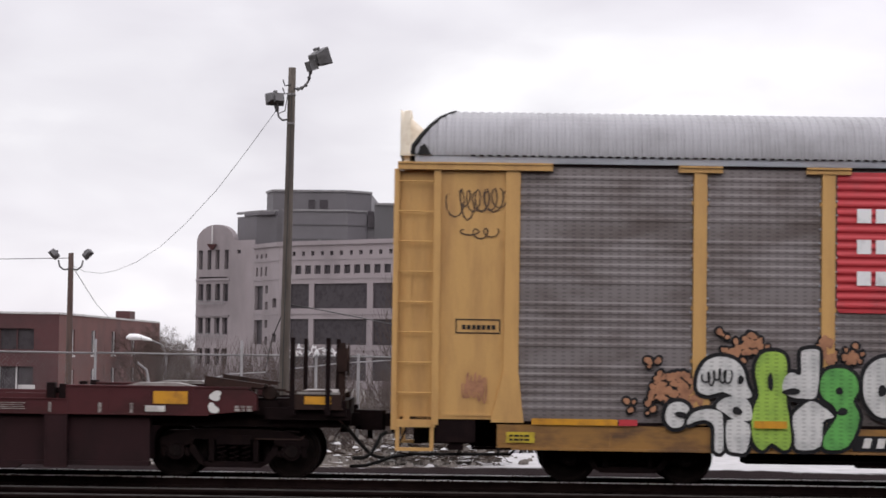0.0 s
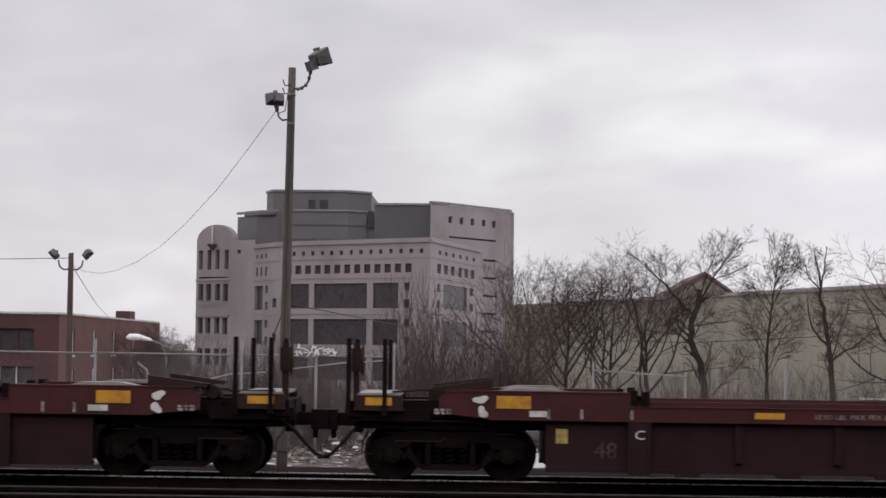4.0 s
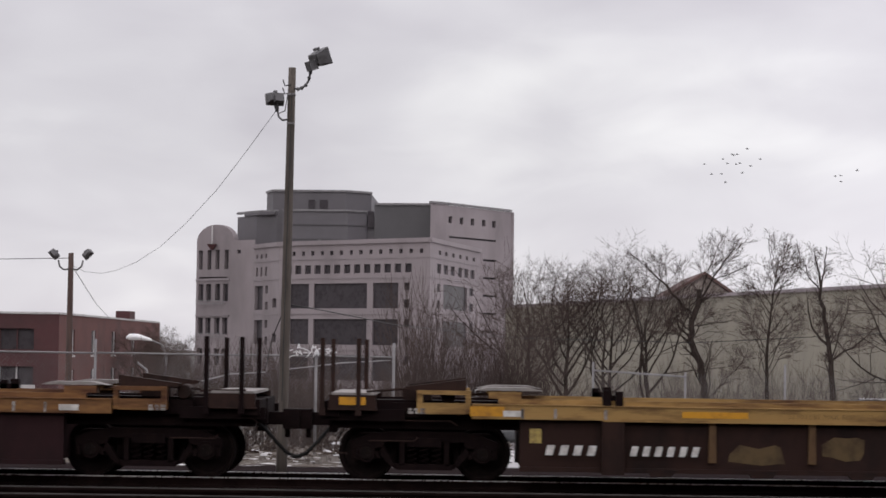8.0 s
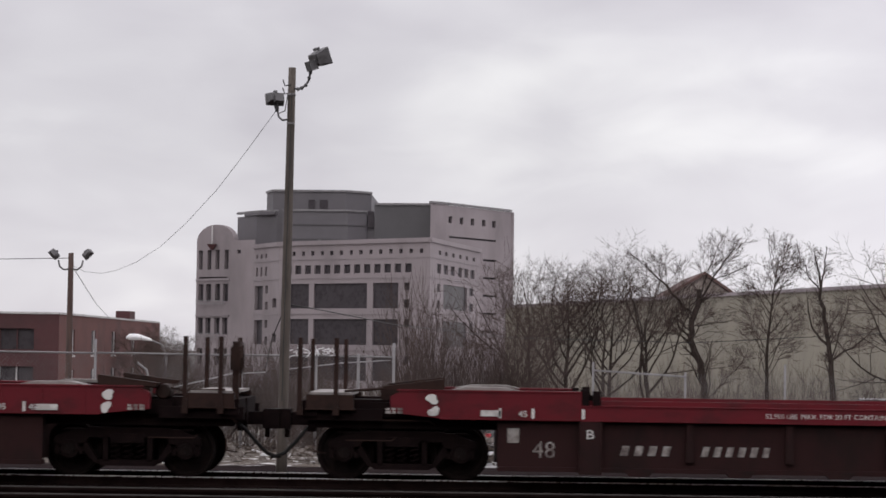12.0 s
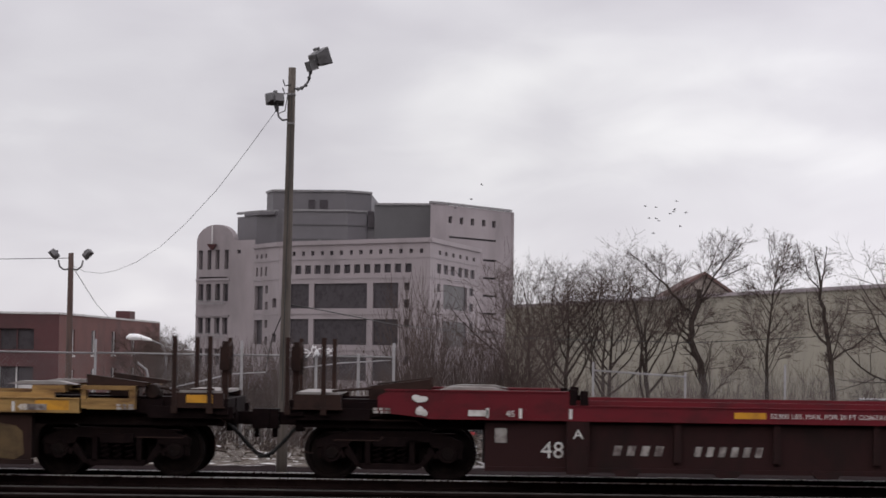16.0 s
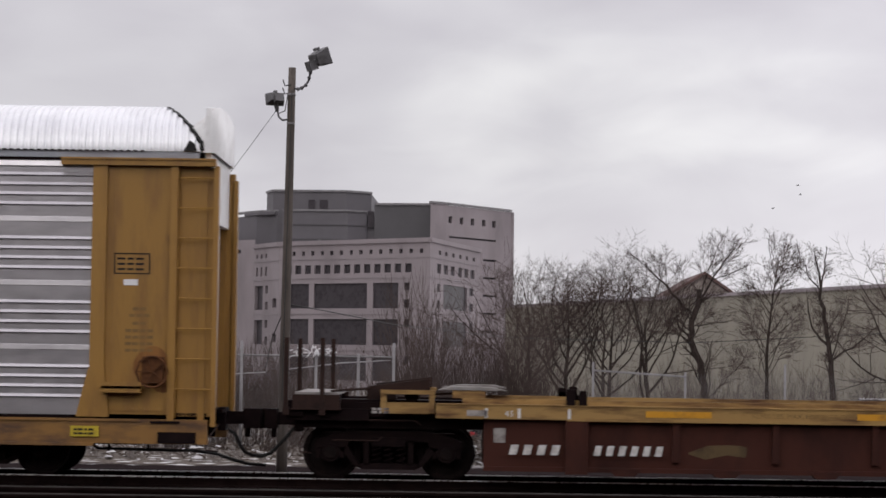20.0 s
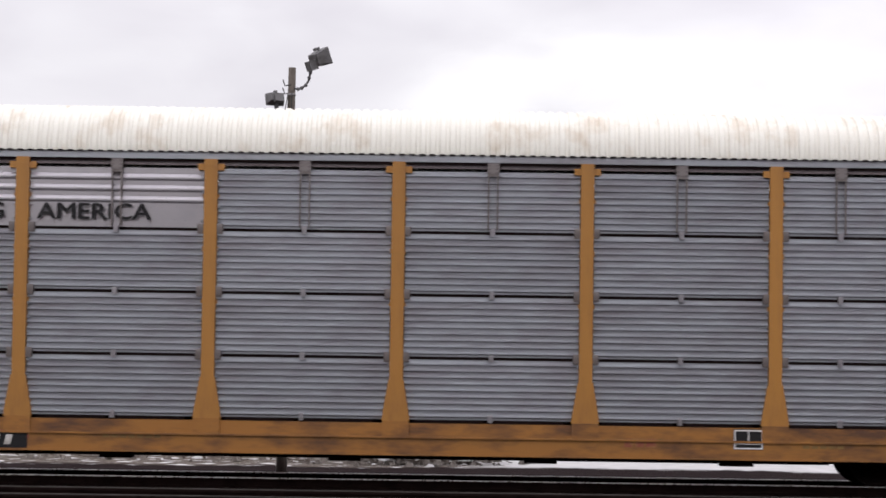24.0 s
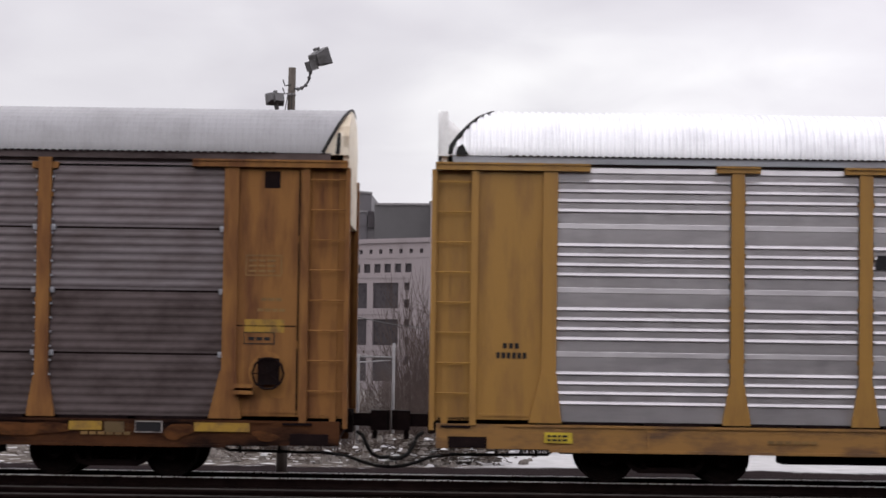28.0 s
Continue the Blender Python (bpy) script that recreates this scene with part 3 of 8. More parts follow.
def door_bracket_mesh(bm):
    for z in (3.93, 2.30):
        for y in (-1.22, 0.02, 1.22):
            box(bm, 0.0, 0.075, y - 0.075, y + 0.075, z - 0.07, z + 0.07)


def gasket_mesh(bm):
    """The dark edge strip that curls down round the roof's end from crest to eave."""
    for s in (-1, 1):
        half = ROOF_SECTION()[::-1]
        pts = [(0.02 + roof_edge(z), s * (x + 0.02), z + 0.012) for x, z in half]
        tube(bm, pts, [0.020, 0.022, 0.022, 0.024, 0.028, 0.034, 0.038, 0.036], 4)
        a, b, c, d = (0.40, 4.985), (0.60, 4.985), (0.57, 5.10), (0.49, 5.15)
        plate(bm, [a, b, c, d], s * 1.535 - 0.01, s * 1.535 + 0.01)


def post_mesh(bm):
    box(bm, -0.10, 0.10, -SIDE, -1.42, 1.25, 4.78)
    plate(bm, [(-0.21, 0.93), (0.21, 0.93), (0.205, 1.02), (0.115, 1.55), (-0.115, 1.55), (-0.205, 1.02)], -SIDE - 0.006, -1.42)
    for z in (1.9, 2.7, 3.5, 4.3):
        box(bm, -0.125, 0.125, -1.505, -1.46, z - 0.03, z + 0.03)


def cap_mesh(bm):
    box(bm, -0.335, 0.335, -SIDE - 0.02, -1.40, 4.76, 4.86)
    box(bm, -0.33, 0.33, -SIDE - 0.05, -SIDE - 0.02, 4.83, 4.86)


def end_post_mesh(bm):
    box(bm, -0.11, 0.11, -SIDE, -1.40, 0.93, 4.76)
    plate(bm, [(-0.30, 0.93), (0.20, 0.93), (0.12, 1.65), (-0.13, 1.65)], -SIDE - 0.008, -1.42)


def end_beam_mesh(bm):
    box(bm, -1.18, 1.18, -SIDE - 0.035, -1.38, 4.755, 4.87)
    box(bm, -1.18, 1.18, -SIDE - 0.055, -SIDE - 0.035, 4.84, 4.87)


def end_sheet_mesh(bm):
    box(bm, -0.50, 0.50, -1.47, -1.44, 0.97, 4.75)
    box(bm, -0.40, -0.385, -1.478, -1.47, 1.05, 4.6)
    for z in (2.0, 3.6):
        box(bm, 0.40, 0.44, -1.49, -1.47, z, z + 0.12)
    box(bm, -0.44, 0.44, -1.485, -1.47, 1.02, 1.06)


def ladder_sheet_mesh(bm):
    box(bm, -0.33, 0.33, -1.40, -1.37, 0.95, 4.75)
    box(bm, -0.34, -0.26, -1.50, -1.37, 0.93, 4.75)


def ladder_rail_mesh(bm):
    box(bm, -0.045, 0.045, -SIDE, -1.37, 0.88, 4.76)
    box(bm, -0.06, -0.045, -SIDE, -1.49, 0.88, 4.76)


def corner_post_mesh(bm):
    box(bm, -0.035, 0.035, -SIDE, -1.36, 0.80, 4.76)


def rung_mesh(bm):
    tube(bm, [(-0.32, -1.48, 0), (-0.30, -1.515, 0), (0.30, -1.515, 0), (0.32, -1.48, 0)], 0.013, 5)
    for s in (-1, 1):
        box(bm, s * 0.31 - 0.02, s * 0.31 + 0.02, -1.525, -1.48, -0.03, 0.03)


def sill_mesh(bm):
    box(bm, -13.62, 13.62, -SIDE + 0.02, -1.40, 0.53, 0.90)
    box(bm, -11.9, 11.9, -SIDE - 0.01, -SIDE + 0.02, 0.49, 0.535)
    box(bm, -12.6, 12.6, -SIDE - 0.005, -SIDE + 0.02, 0.865, 0.905)
    for x in (-10.4, -6.2, -2.0, 2.0, 6.2, 10.4):
        box(bm, x - 0.02, x + 0.02, -SIDE + 0.002, -SIDE + 0.02, 0.56, 0.865)


def sill_short_mesh(bm):
    """A side sill that stops at the end posts."""
    box(bm, -12.12, 12.12, -SIDE + 0.02, -1.40, 0.55, 0.90)
    box(bm, -11.9, 11.9, -SIDE - 0.01, -SIDE + 0.02, 0.52, 0.555)
    for x in (-10.4, -6.2, -2.0, 2.0, 6.2, 10.4):
        box(bm, x - 0.02, x + 0.02, -SIDE + 0.002, -SIDE + 0.02, 0.56, 0.865)


def sill_deep_mesh(bm):
    """A stepped side sill: a recessed upper band, a lip and a deep lower beam."""
    box(bm, -13.62, 13.62, -SIDE + 0.03, -1.40, 0.66, 0.90)
    box(bm, -13.45, 13.45, -SIDE, -1.40, 0.415, 0.68)
    box(bm, -13.45, 13.45, -SIDE - 0.03, -SIDE, 0.672, 0.70)
    box(bm, -13.0, 13.0, -SIDE - 0.02, -SIDE, 0.41, 0.43)
    for x in (-11.9, -9.07, -7.12, -4.27, -1.42, 1.42, 4.27, 7.12, 9.07, 11.9):
        box(bm, x - 0.20, x + 0.20, -SIDE - 0.012, -SIDE + 0.03, 0.70, 0.93)


def corner_step_mesh(bm):
    box(bm, -0.34, 0.30, -1.51, -1.36, 0.84, 0.95)
    box(bm, -0.30, -0.24, -1.50, -1.46, 0.50, 0.84)
    box(bm, 0.22, 0.28, -1.50, -1.46, 0.50, 0.84)
    box(bm, -0.30, 0.28, -1.52, -1.36, 0.48, 0.53)


def sill_block_mesh(bm):
    box(bm, -0.30, 0.30, -1.46, -1.10, 0.62, 0.95)
    box(bm, -0.12, 0.12, -1.40, -1.2, 0.50, 0.62)


def sill_cut_mesh(bm):
    box(bm, -0.28, 0.30, -1.50, -1.30, 0.54, 0.71)
    box(bm, -0.40, 0.05, -1.498, -1.30, 0.84, 0.875)


def strip_mesh(bm):
    box(bm, -13.42, 13.42, -1.49, -1.42, 4.872, 4.985)


def bolts_mesh(bm):
    """Rows of bolt heads down both edges of every side post."""
    for x in POSTS[1:-1]:
        for s in (-1, 1):
            for n in range(17):
                z = 1.12 + n * 0.215
                box(bm, x + s * 0.125 - 0.012, x + s * 0.125 + 0.012, -1.512, -1.46, z, z + 0.03)


# a solid black strip that stands for the shade in the eave slot
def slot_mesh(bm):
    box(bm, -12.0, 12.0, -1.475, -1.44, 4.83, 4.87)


def end_door_mesh(bm):
    """One tall panel of the folding end door."""
    plate(bm, [(-0.02, 0.95), (0.02, 0.95), (0.02, 3.98), (-0.02, 3.98)], 0.0, 0.66)


def door_frame_mesh(bm):
    box(bm, -0.05, 0.05, -0.03, 0.03, 0.9, 4.7)


def end_hood_mesh(bm):
    """The pale upper end wall over the doors, following the roof's curve."""
    upper_wall(bm, hood_section())


def raked_hood_mesh(bm):
    upper_wall(bm, ROOF_SECTION())


def upper_wall(bm, section):
    half = [(1.36, 3.95), (1.38, 4.9)] + [(x * 0.985, z - 0.02) for x, z in section[1:]]
    ring = [(-x, z) for x, z in half] + [(x, z) for x, z in half[-2::-1]]
    a = [bm.verts.new((0.0, y, z)) for y, z in ring]
    b = [bm.verts.new((0.09, y, z)) for y, z in ring]
    bm.faces.new(a)
    bm.faces.new(b[::-1])
    for i in range(len(ring)):
        bm.faces.new((a[i], a[(i + 1) % len(ring)], b[(i + 1) % len(ring)], b[i]))


def hinge_mesh(bm):
    box(bm, 0.02, 0.075, -0.045, 0.045, 1.0, 5.6)


def grab_mesh(bm):
    tube(bm, [(0, -1.2, 0), (0.06, -1.15, 0), (0.06, -0.75, 0), (0, -0.7, 0)], 0.013, 5)


def underframe_mesh(bm):
    box(bm, -13.4, 13.4, -0.36, 0.36, 0.55, 0.95)
    box(bm, -8.2, 8.2, -0.36, 0.36, 0.30, 0.55)
    for x in (-6.6, -3.1, 0.4, 3.4, 6.4):
        box(bm, x, x + 0.5, -1.2, -0.9, 0.30, 0.62)
    tube(bm, [(-8.4, -1.25, 0.40), (-2.0, -1.25, 0.37), (4.0, -1.25, 0.41), (8.4, -1.25, 0.38)], 0.02, 5)
    for k in range(-6, 7):
        box(bm, k * 2.0 - 0.05, k * 2.0 + 0.05, -1.40, 1.40, 0.62, 0.92)
    box(bm, -1.6, -0.4, -1.1, -0.6, 0.42, 0.62)
    box(bm, 1.2, 2.6, 0.5, 1.1, 0.38, 0.62)
    for y in (-0.55, 0.55):
        tube(bm, [(-12.5, y, 0.5), (12.5, y, 0.5)], 0.025, 5)


def deck_mesh(bm):
    box(bm, -13.6, 13.6, -1.40, 1.40, 0.955, 1.0)


def stencil(car, name, material, y, specs, label=""):
    """Rows of plain bars for writing too small or private to read: (x, z, widths, height, gap, slant)."""
    bm = bmesh.new()
    for x, z, widths, h, gap, slant in specs:
        bars(bm, x, y, z, widths, h, gap, slant)
    return part(name, bm, material, car, label)


def frame_lines(bm, x0, x1, z0, z1, t, y):
    for a, b, c, d in ((x0, x1, z0, z0 + t), (x0, x1, z1 - t, z1), (x0, x0 + t, z0 + t, z1 - t), (x1 - t, x1, z0 + t, z1 - t)):
        box(bm, a, b, y - 0.004, y, c, d)


def flat(car, name, material, x0, x1, z0, z1, y, label=""):
    bm = bmesh.new()
    box(bm, x0, x1, y - 0.004, y, z0, z1)
    return part(name, bm, material, car, label)


def car_carrier(label, start, paint, panel, kind, roof, cap, pitch=0.105, truck_at=10.1, brake=True, reach=12.9, gap=False, k=1.0, rib=0.022, wide=(0, 0), latch=True, short_sill=False, door=None):
    car = thing("autorack_car", label, "freight car", group="freight cars of the train")
    rusty = paint is rust_yellow
    CARS.append((car, start))
    posts = [x * k for x in POSTS]
    x0_wide, x1_wide = wide
    out = (k - 1) * HALF
    long = Matrix.Diagonal((k, 1, 1, 1))
    for s, rz in ((-1, 0), (1, 180)):
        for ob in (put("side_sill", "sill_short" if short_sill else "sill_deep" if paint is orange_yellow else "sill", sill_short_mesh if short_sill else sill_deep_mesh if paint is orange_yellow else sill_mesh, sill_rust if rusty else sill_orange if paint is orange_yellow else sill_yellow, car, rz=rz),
                   put("eave_strip", "strip", strip_mesh, galv_dark_brown if rusty else galv_dull, car, rz=rz),
                   put("shadow_slot", "slot", slot_mesh, black_steel, car, rz=rz, label="black strip standing for shade under the eave"),
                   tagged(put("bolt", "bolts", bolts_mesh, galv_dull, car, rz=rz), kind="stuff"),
                   tagged(put("eave_opening", "eave_%d" % round(pitch * 1000), eave_shadow_mesh(pitch, 12.6), black_steel, car, rz=rz), kind="stuff")):
            ob.matrix_basis = ob.matrix_basis @ long
        for i, x in enumerate(posts):
            if i in (0, 9):
                put("end_post", "end_post", end_post_mesh, paint, car, (x, 0, 0) if rz == 0 else (-x, 0, 0), rz)
            else:
                put("side_post", "post", post_mesh, paint, car, (x, 0, 0), rz)
                if kind == "a":
                    put("post_cap", "cap", cap_mesh, paint, car, (x, 0, 0), rz)
                else:
                    put("post_cap", "cap_tab", cap_tab_mesh, paint, car, (x, 0, 0), rz)
        for a, b in zip(posts, posts[1:]):
            w = b - a - 0.22
            x = (a + b) / 2
            # black boxes drawn as the dark gaps between panels and sill
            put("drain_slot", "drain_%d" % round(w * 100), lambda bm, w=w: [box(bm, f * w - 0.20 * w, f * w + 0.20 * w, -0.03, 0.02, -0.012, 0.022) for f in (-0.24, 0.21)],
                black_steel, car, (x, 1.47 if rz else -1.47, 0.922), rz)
            if kind == "a":
                sort = "c" if panel is galv_dark else "a"
                put("side_panel", "panel_%s_%d" % (sort, round(w * 100)), ribbed_panel(w, sort), panel, car, (x, 1.45 if rz else -1.45, 0), rz)
            else:
                for sheet in range(4):
                    sort = "w" if sheet == 3 and rz == 0 and x0_wide < x < x1_wide else "b"
                    if rusty:
                        sort = "e"
                    # the lower two sheets of the rusty car are a darker brown
                    put("side_panel", "panel_%s_%d" % (sort, round(w * 100)), ribbed_panel(w, sort), galv_plain if sort == "w" else galv_dark_brown if rusty and sheet < 2 else panel, car,
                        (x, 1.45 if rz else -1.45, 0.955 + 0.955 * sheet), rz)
                for zz in (1.91, 2.865, 3.82):
                    for s2 in (-1, 1):
                        put("hinge_block", "hinge_knob" if rusty else "hinge_block", hinge_knob_mesh if rusty else hinge_block_mesh, galv_dull if rusty else galv_dark, car, (x + s2 * (w / 2 - 0.03), 1.47 if rz else -1.47, zz - 0.015), rz)
            if kind == "b":
                # the header strip is dark to stand for the black gap under the eave
                put("header_strip", "header_%d" % round(w * 100), lambda bm, w=w: box(bm, -w / 2, w / 2, -0.01, 0.02, 0.0, 0.052), galv_brown, car, (x, 1.44 if rz else -1.44, 4.776), rz)
                for zz in (1.91, 2.865, 3.82):
                    put("panel_joint", "joint_%d" % round(w * 100), lambda bm, w=w: box(bm, -w / 2, w / 2, 0.012, 0.04, -0.046, 0.0), black_steel, car, (x, 1.44 if rz else -1.44, zz), rz)
                at_y = 1.47 if rz else -1.47
                if not latch:
                    continue
                put("latch_box", "latch_box", latch_box_mesh, galv_dark, car, (x, at_y, 0), rz)
                # the bars' dark tone stands for the shadow streaks seen along them
                for s2 in (-0.07, 0.07):
                    put("latch_bar", "latch_bar", latch_mesh, galv_dark, car, (x + s2, at_y, 0), rz)
                for zz in (0.98, 1.895, 2.85, 3.805):
                    put("latch_tab", "latch_tab", latch_tab_mesh, galv_plain, car, (x, at_y, zz), rz)
        for e in (-1, 1):
            put("end_beam", "end_beam", end_beam_mesh, paint, car, (e * (12.5 + out), 0, 0), rz)
            put("end_sheet", "end_sheet", end_sheet_mesh, paint, car, (e * (12.52 + out), 0, 0), rz)
            put("ladder_sheet", "ladder_sheet", ladder_sheet_mesh, paint, car, (e * (13.38 + out), 0, 0), rz)
            put("ladder_rail", "ladder_rail", ladder_rail_mesh, paint, car, (e * (13.06 + out), 0, 0), rz)
            put("corner_post", "corner_post", corner_post_mesh, paint, car, (e * (13.695 + out), 0, 0), rz)
            for j in range(8):
                put("rung", "rung", rung_mesh, paint, car, (e * (13.39 + out), 0, 1.36 + 0.459 * j), rz)
            # no opening here: a black strip puts in the shade beside the ladder
            if gap:
                put("door_gap", "door_gap_narrow" if rusty else "door_gap", (lambda bm: box(bm, -0.010, 0.010, -1.48, -1.44, 1.0, 4.72)) if rusty else (lambda bm: box(bm, -0.022, 0.022, -1.50, -1.44, 1.0, 4.72)), black_steel, car, (e * (12.955 + out), 0, 0), rz, "black strip drawn as the shaded gap beside the ladder")
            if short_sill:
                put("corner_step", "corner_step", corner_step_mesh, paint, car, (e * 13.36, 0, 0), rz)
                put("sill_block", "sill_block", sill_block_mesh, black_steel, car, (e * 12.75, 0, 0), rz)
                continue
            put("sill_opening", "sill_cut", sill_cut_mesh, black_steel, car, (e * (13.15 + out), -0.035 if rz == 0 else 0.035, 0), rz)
    put("roof", "roof_%d_%d_%d" % (round(pitch * 1000), round(reach * 10), round(rib * 1000)), roof_mesh(pitch, rib, reach, reach < 13), roof, car, label="ribbed sheet-metal roof")
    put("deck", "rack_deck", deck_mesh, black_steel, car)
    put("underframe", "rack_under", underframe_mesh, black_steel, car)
    near = 12.15 + out * 1.1
    if gap:
        bm = bmesh.new()
        plate(bm, [(-12.62, 4.60), (-12.02, 4.60), (-12.0, 4.70), (-12.62, 4.72)], -1.478, -1.472)
        plate(bm, [(-12.16, 4.48), (-12.03, 4.48), (-12.02, 4.60), (-12.2, 4.60)], -1.478, -1.472)
        part("torn_hole", bm, black_steel, car, "dark torn opening under the beam")
        bm = bmesh.new()
        frame_lines(bm, near - 0.02, near + 0.46, 2.06, 2.25, 0.016, -1.472)
        bars(bm, near + 0.06, -1.472, 2.12, (0.09,) * 3, 0.05, 0.03)
        part("stencil_box", bm, black_paint, car, "small dark stencilled box")
        flat(car, "panel_joint", black_steel, near - 0.12, near + 0.78, 2.33, 2.35, -1.472)
    for e, rz in ((-1, 180), (1, 0)):
        if reach < 13:
            put("roof_cap", "roof_cap", roof_cap_mesh, cap, car, (e * (12.58 + out), 0, 0), rz, smooth=True, label="smooth painted end hood of the roof")
            put("gasket", "gasket", gasket_mesh, rubber, car, (e * (reach - 0.12), 0, 0), rz)
        else:
            put("roof_cap", "raked_cap", raked_cap_mesh, cap, car, (e * (12.58 + out), 0, 0), rz, label="smooth painted end hood of the roof")
            put("gasket", "raked_gasket", raked_gasket_mesh, rubber, car, (e * (reach - 0.38), 0, 0), rz, "dark rubber edge strip")
            put("door_bracket", "door_bracket", door_bracket_mesh, black_steel, car, (e * (13.52 + out), 0, 0), rz)
        for j in range(4):
            put("end_door_panel", "end_door", end_door_mesh, door or paint, car, (e * (13.5 + out - (0.10 if j in (0, 3) else 0.0)), e * -1.36 + e * j * 0.68, 0), rz)
        for y in (-1.39, 1.39):
            put("door_frame", "door_frame", door_frame_mesh, paint, car, (e * (13.5 + out), y, 0), rz)
        put("end_hood", "end_hood" if reach < 13 else "raked_hood", end_hood_mesh if reach < 13 else raked_hood_mesh, cap, car, (e * ((13.5 if reach < 13 else 13.605) + out), 0, 0), rz, label="pale upper end wall")
        for y in (-0.72, -0.02):
            put("door_hinge", "hinge", hinge_mesh, rubber, car, (e * (13.5 + out), y, 0), rz)
        for z in (1.3, 2.2, 3.1):
            put("grab_iron", "grab", grab_mesh, paint, car, (e * (13.52 + out), 0, z), rz)
        add_truck(car, e * truck_at)
    add_coupling(car, 14.04 + out)
    if brake:
        hub = 12.53 if rusty else 12.78
        bm = bmesh.new()
        for j in range(10):
            p, q = math.pi * j / 5, math.pi * (j + 1) / 5
            tube(bm, [(hub + 0.24 * math.cos(p), -1.64, 1.62 + 0.24 * math.sin(p)), (hub + 0.24 * math.cos(q), -1.64, 1.62 + 0.24 * math.sin(q))], 0.018, 5)
            if j % 2:
                tube(bm, [(hub, -1.62, 1.62), (hub + 0.24 * math.cos(p), -1.64, 1.62 + 0.24 * math.sin(p))], 0.012, 4)
        box(bm, hub - 0.16, hub + 0.16, -1.6, -1.47, 1.45, 1.85)
        part("hand_brake", bm, black_steel if rusty else brake_rust, car, "grimy hand brake wheel")
        bm = bmesh.new()
        reach_x = 12.30 if rusty else 12.62
        box(bm, 12.02, reach_x, -1.66, -1.47, 1.30, 1.40)
        box(bm, 12.02, reach_x, -1.66, -1.64, 1.36, 1.46)
        part("brake_step", bm, paint, car)
        bm = bmesh.new()
        blob(bm, hub + 0.02, 1.60 if rusty else 1.66, 0.30, 0.34, -1.4705, 12, 0.16, 26)
        part("rust_stain", bm, rust_yellow, car, "brown rust stain behind the hand brake")
    # stencils and reflectors common to these cars
    if not rusty:
        flat(car, "warning_label", label_yellow, -11.98, -11.55, 0.63, 0.79, -SIDE - 0.012, "yellow warning label")
        flat(car, "warning_label", label_yellow, 11.55, 11.98, 0.63, 0.79, -SIDE - 0.012, "yellow warning label")
        stencil(car, "label_text", black_paint, -SIDE - 0.017, [(x + 0.05, z, (0.05, 0.07, 0.04, 0.08), 0.03, 0.02, 0) for x in (-11.98, 11.55) for z in (0.66, 0.72)])
    bm = bmesh.new()
    frame_lines(bm, near, near + 0.55, 3.10, 3.42, 0.018, -1.472)
    for z in (3.16, 3.24, 3.32):
        bars(bm, near + 0.05, -1.472, z, (0.12, 0.1, 0.12), 0.03, 0.03)
    part("stencil_box", bm, brown_paint if rusty else black_paint, car, "dark stencilled data box")
    bm = bmesh.new()
    for z, n in ((2.72, 3), (2.56, 4)) if gap else ((2.55, 2), (2.45, 3), (2.33, 2), (2.22, 4), (2.12, 4), (2.02, 4), (1.92, 4)):
        bars(bm, near + 0.41 - n * 0.055, -1.472, z, (0.09,) * n, 0.045, 0.02)
    part("stencil_print", bm, brown_paint, car, "faded brown stencil rows")
    stencil(car, "sill_stencil", brown_paint, -SIDE - 0.0, [(-8.6, 0.66, (0.1,) * 6, 0.05, 0.03, 0), (-3.0, 0.62, (0.1,) * 7, 0.05, 0.03, 0), (4.6, 0.66, (0.1,) * 7, 0.05, 0.03, 0),
                                                          (7.6, 0.6, (0.1,) * 5, 0.05, 0.03, 0), (9.7, 0.66, (0.1,) * 6, 0.05, 0.03, 0)])
    for x in (-4.6, 4.9):
        stencil(car, "sill_mark", sign_red_worn, -SIDE - 0.0, [(x, 0.585, (0.13, 0.13, 0.15), 0.13, 0.035, 0)], "worn red maker's mark of plain bars")
    bm = bmesh.new()
    box(bm, 6.55, 7.0, -SIDE - 0.004, -SIDE, 0.57, 0.88)
    part("data_panel", bm, black_paint, car, "black consolidated data panel")
    bm = bmesh.new()
    frame_lines(bm, 6.56, 6.99, 0.58, 0.87, 0.02, -SIDE - 0.005)
    box(bm, 6.77, 6.785, -SIDE - 0.009, -SIDE - 0.005, 0.66, 0.85)
    box(bm, 6.58, 6.97, -SIDE - 0.009, -SIDE - 0.005, 0.65, 0.665)
    part("data_lines", bm, sign_white, car)
    return car


def cap_tab_mesh(bm):
    box(bm, -0.10, 0.10, -SIDE - 0.004, -1.42, 4.77, 4.87)
    box(bm, -0.20, 0.20, -1.51, -1.42, 4.70, 4.80)


def hinge_knob_mesh(bm):
    box(bm, -0.03, 0.03, -0.035, 0.02, -0.045, 0.04)
    box(bm, -0.018, 0.018, -0.05, -0.035, -0.025, 0.025)


def hinge_block_mesh(bm):
    box(bm, -0.055, 0.055, -0.045, 0.02, -0.075, 0.075)
    box(bm, -0.03, 0.03, -0.06, -0.045, -0.05, 0.05)


def latch_mesh(bm):
    box(bm, -0.012, 0.012, -0.050, 0.0, 3.84, 4.70)


def latch_box_mesh(bm):
    box(bm, -0.09, 0.09, -0.06, 0.0, 4.66, 4.86)
    box(bm, -0.06, 0.06, -0.075, -0.06, 4.70, 4.80)


def latch_tab_mesh(bm):
    box(bm, -0.035, 0.035, -0.06, 0.0, -0.06, 0.055)
    box(bm, -0.02, 0.02, -0.075, -0.06, -0.03, 0.03)


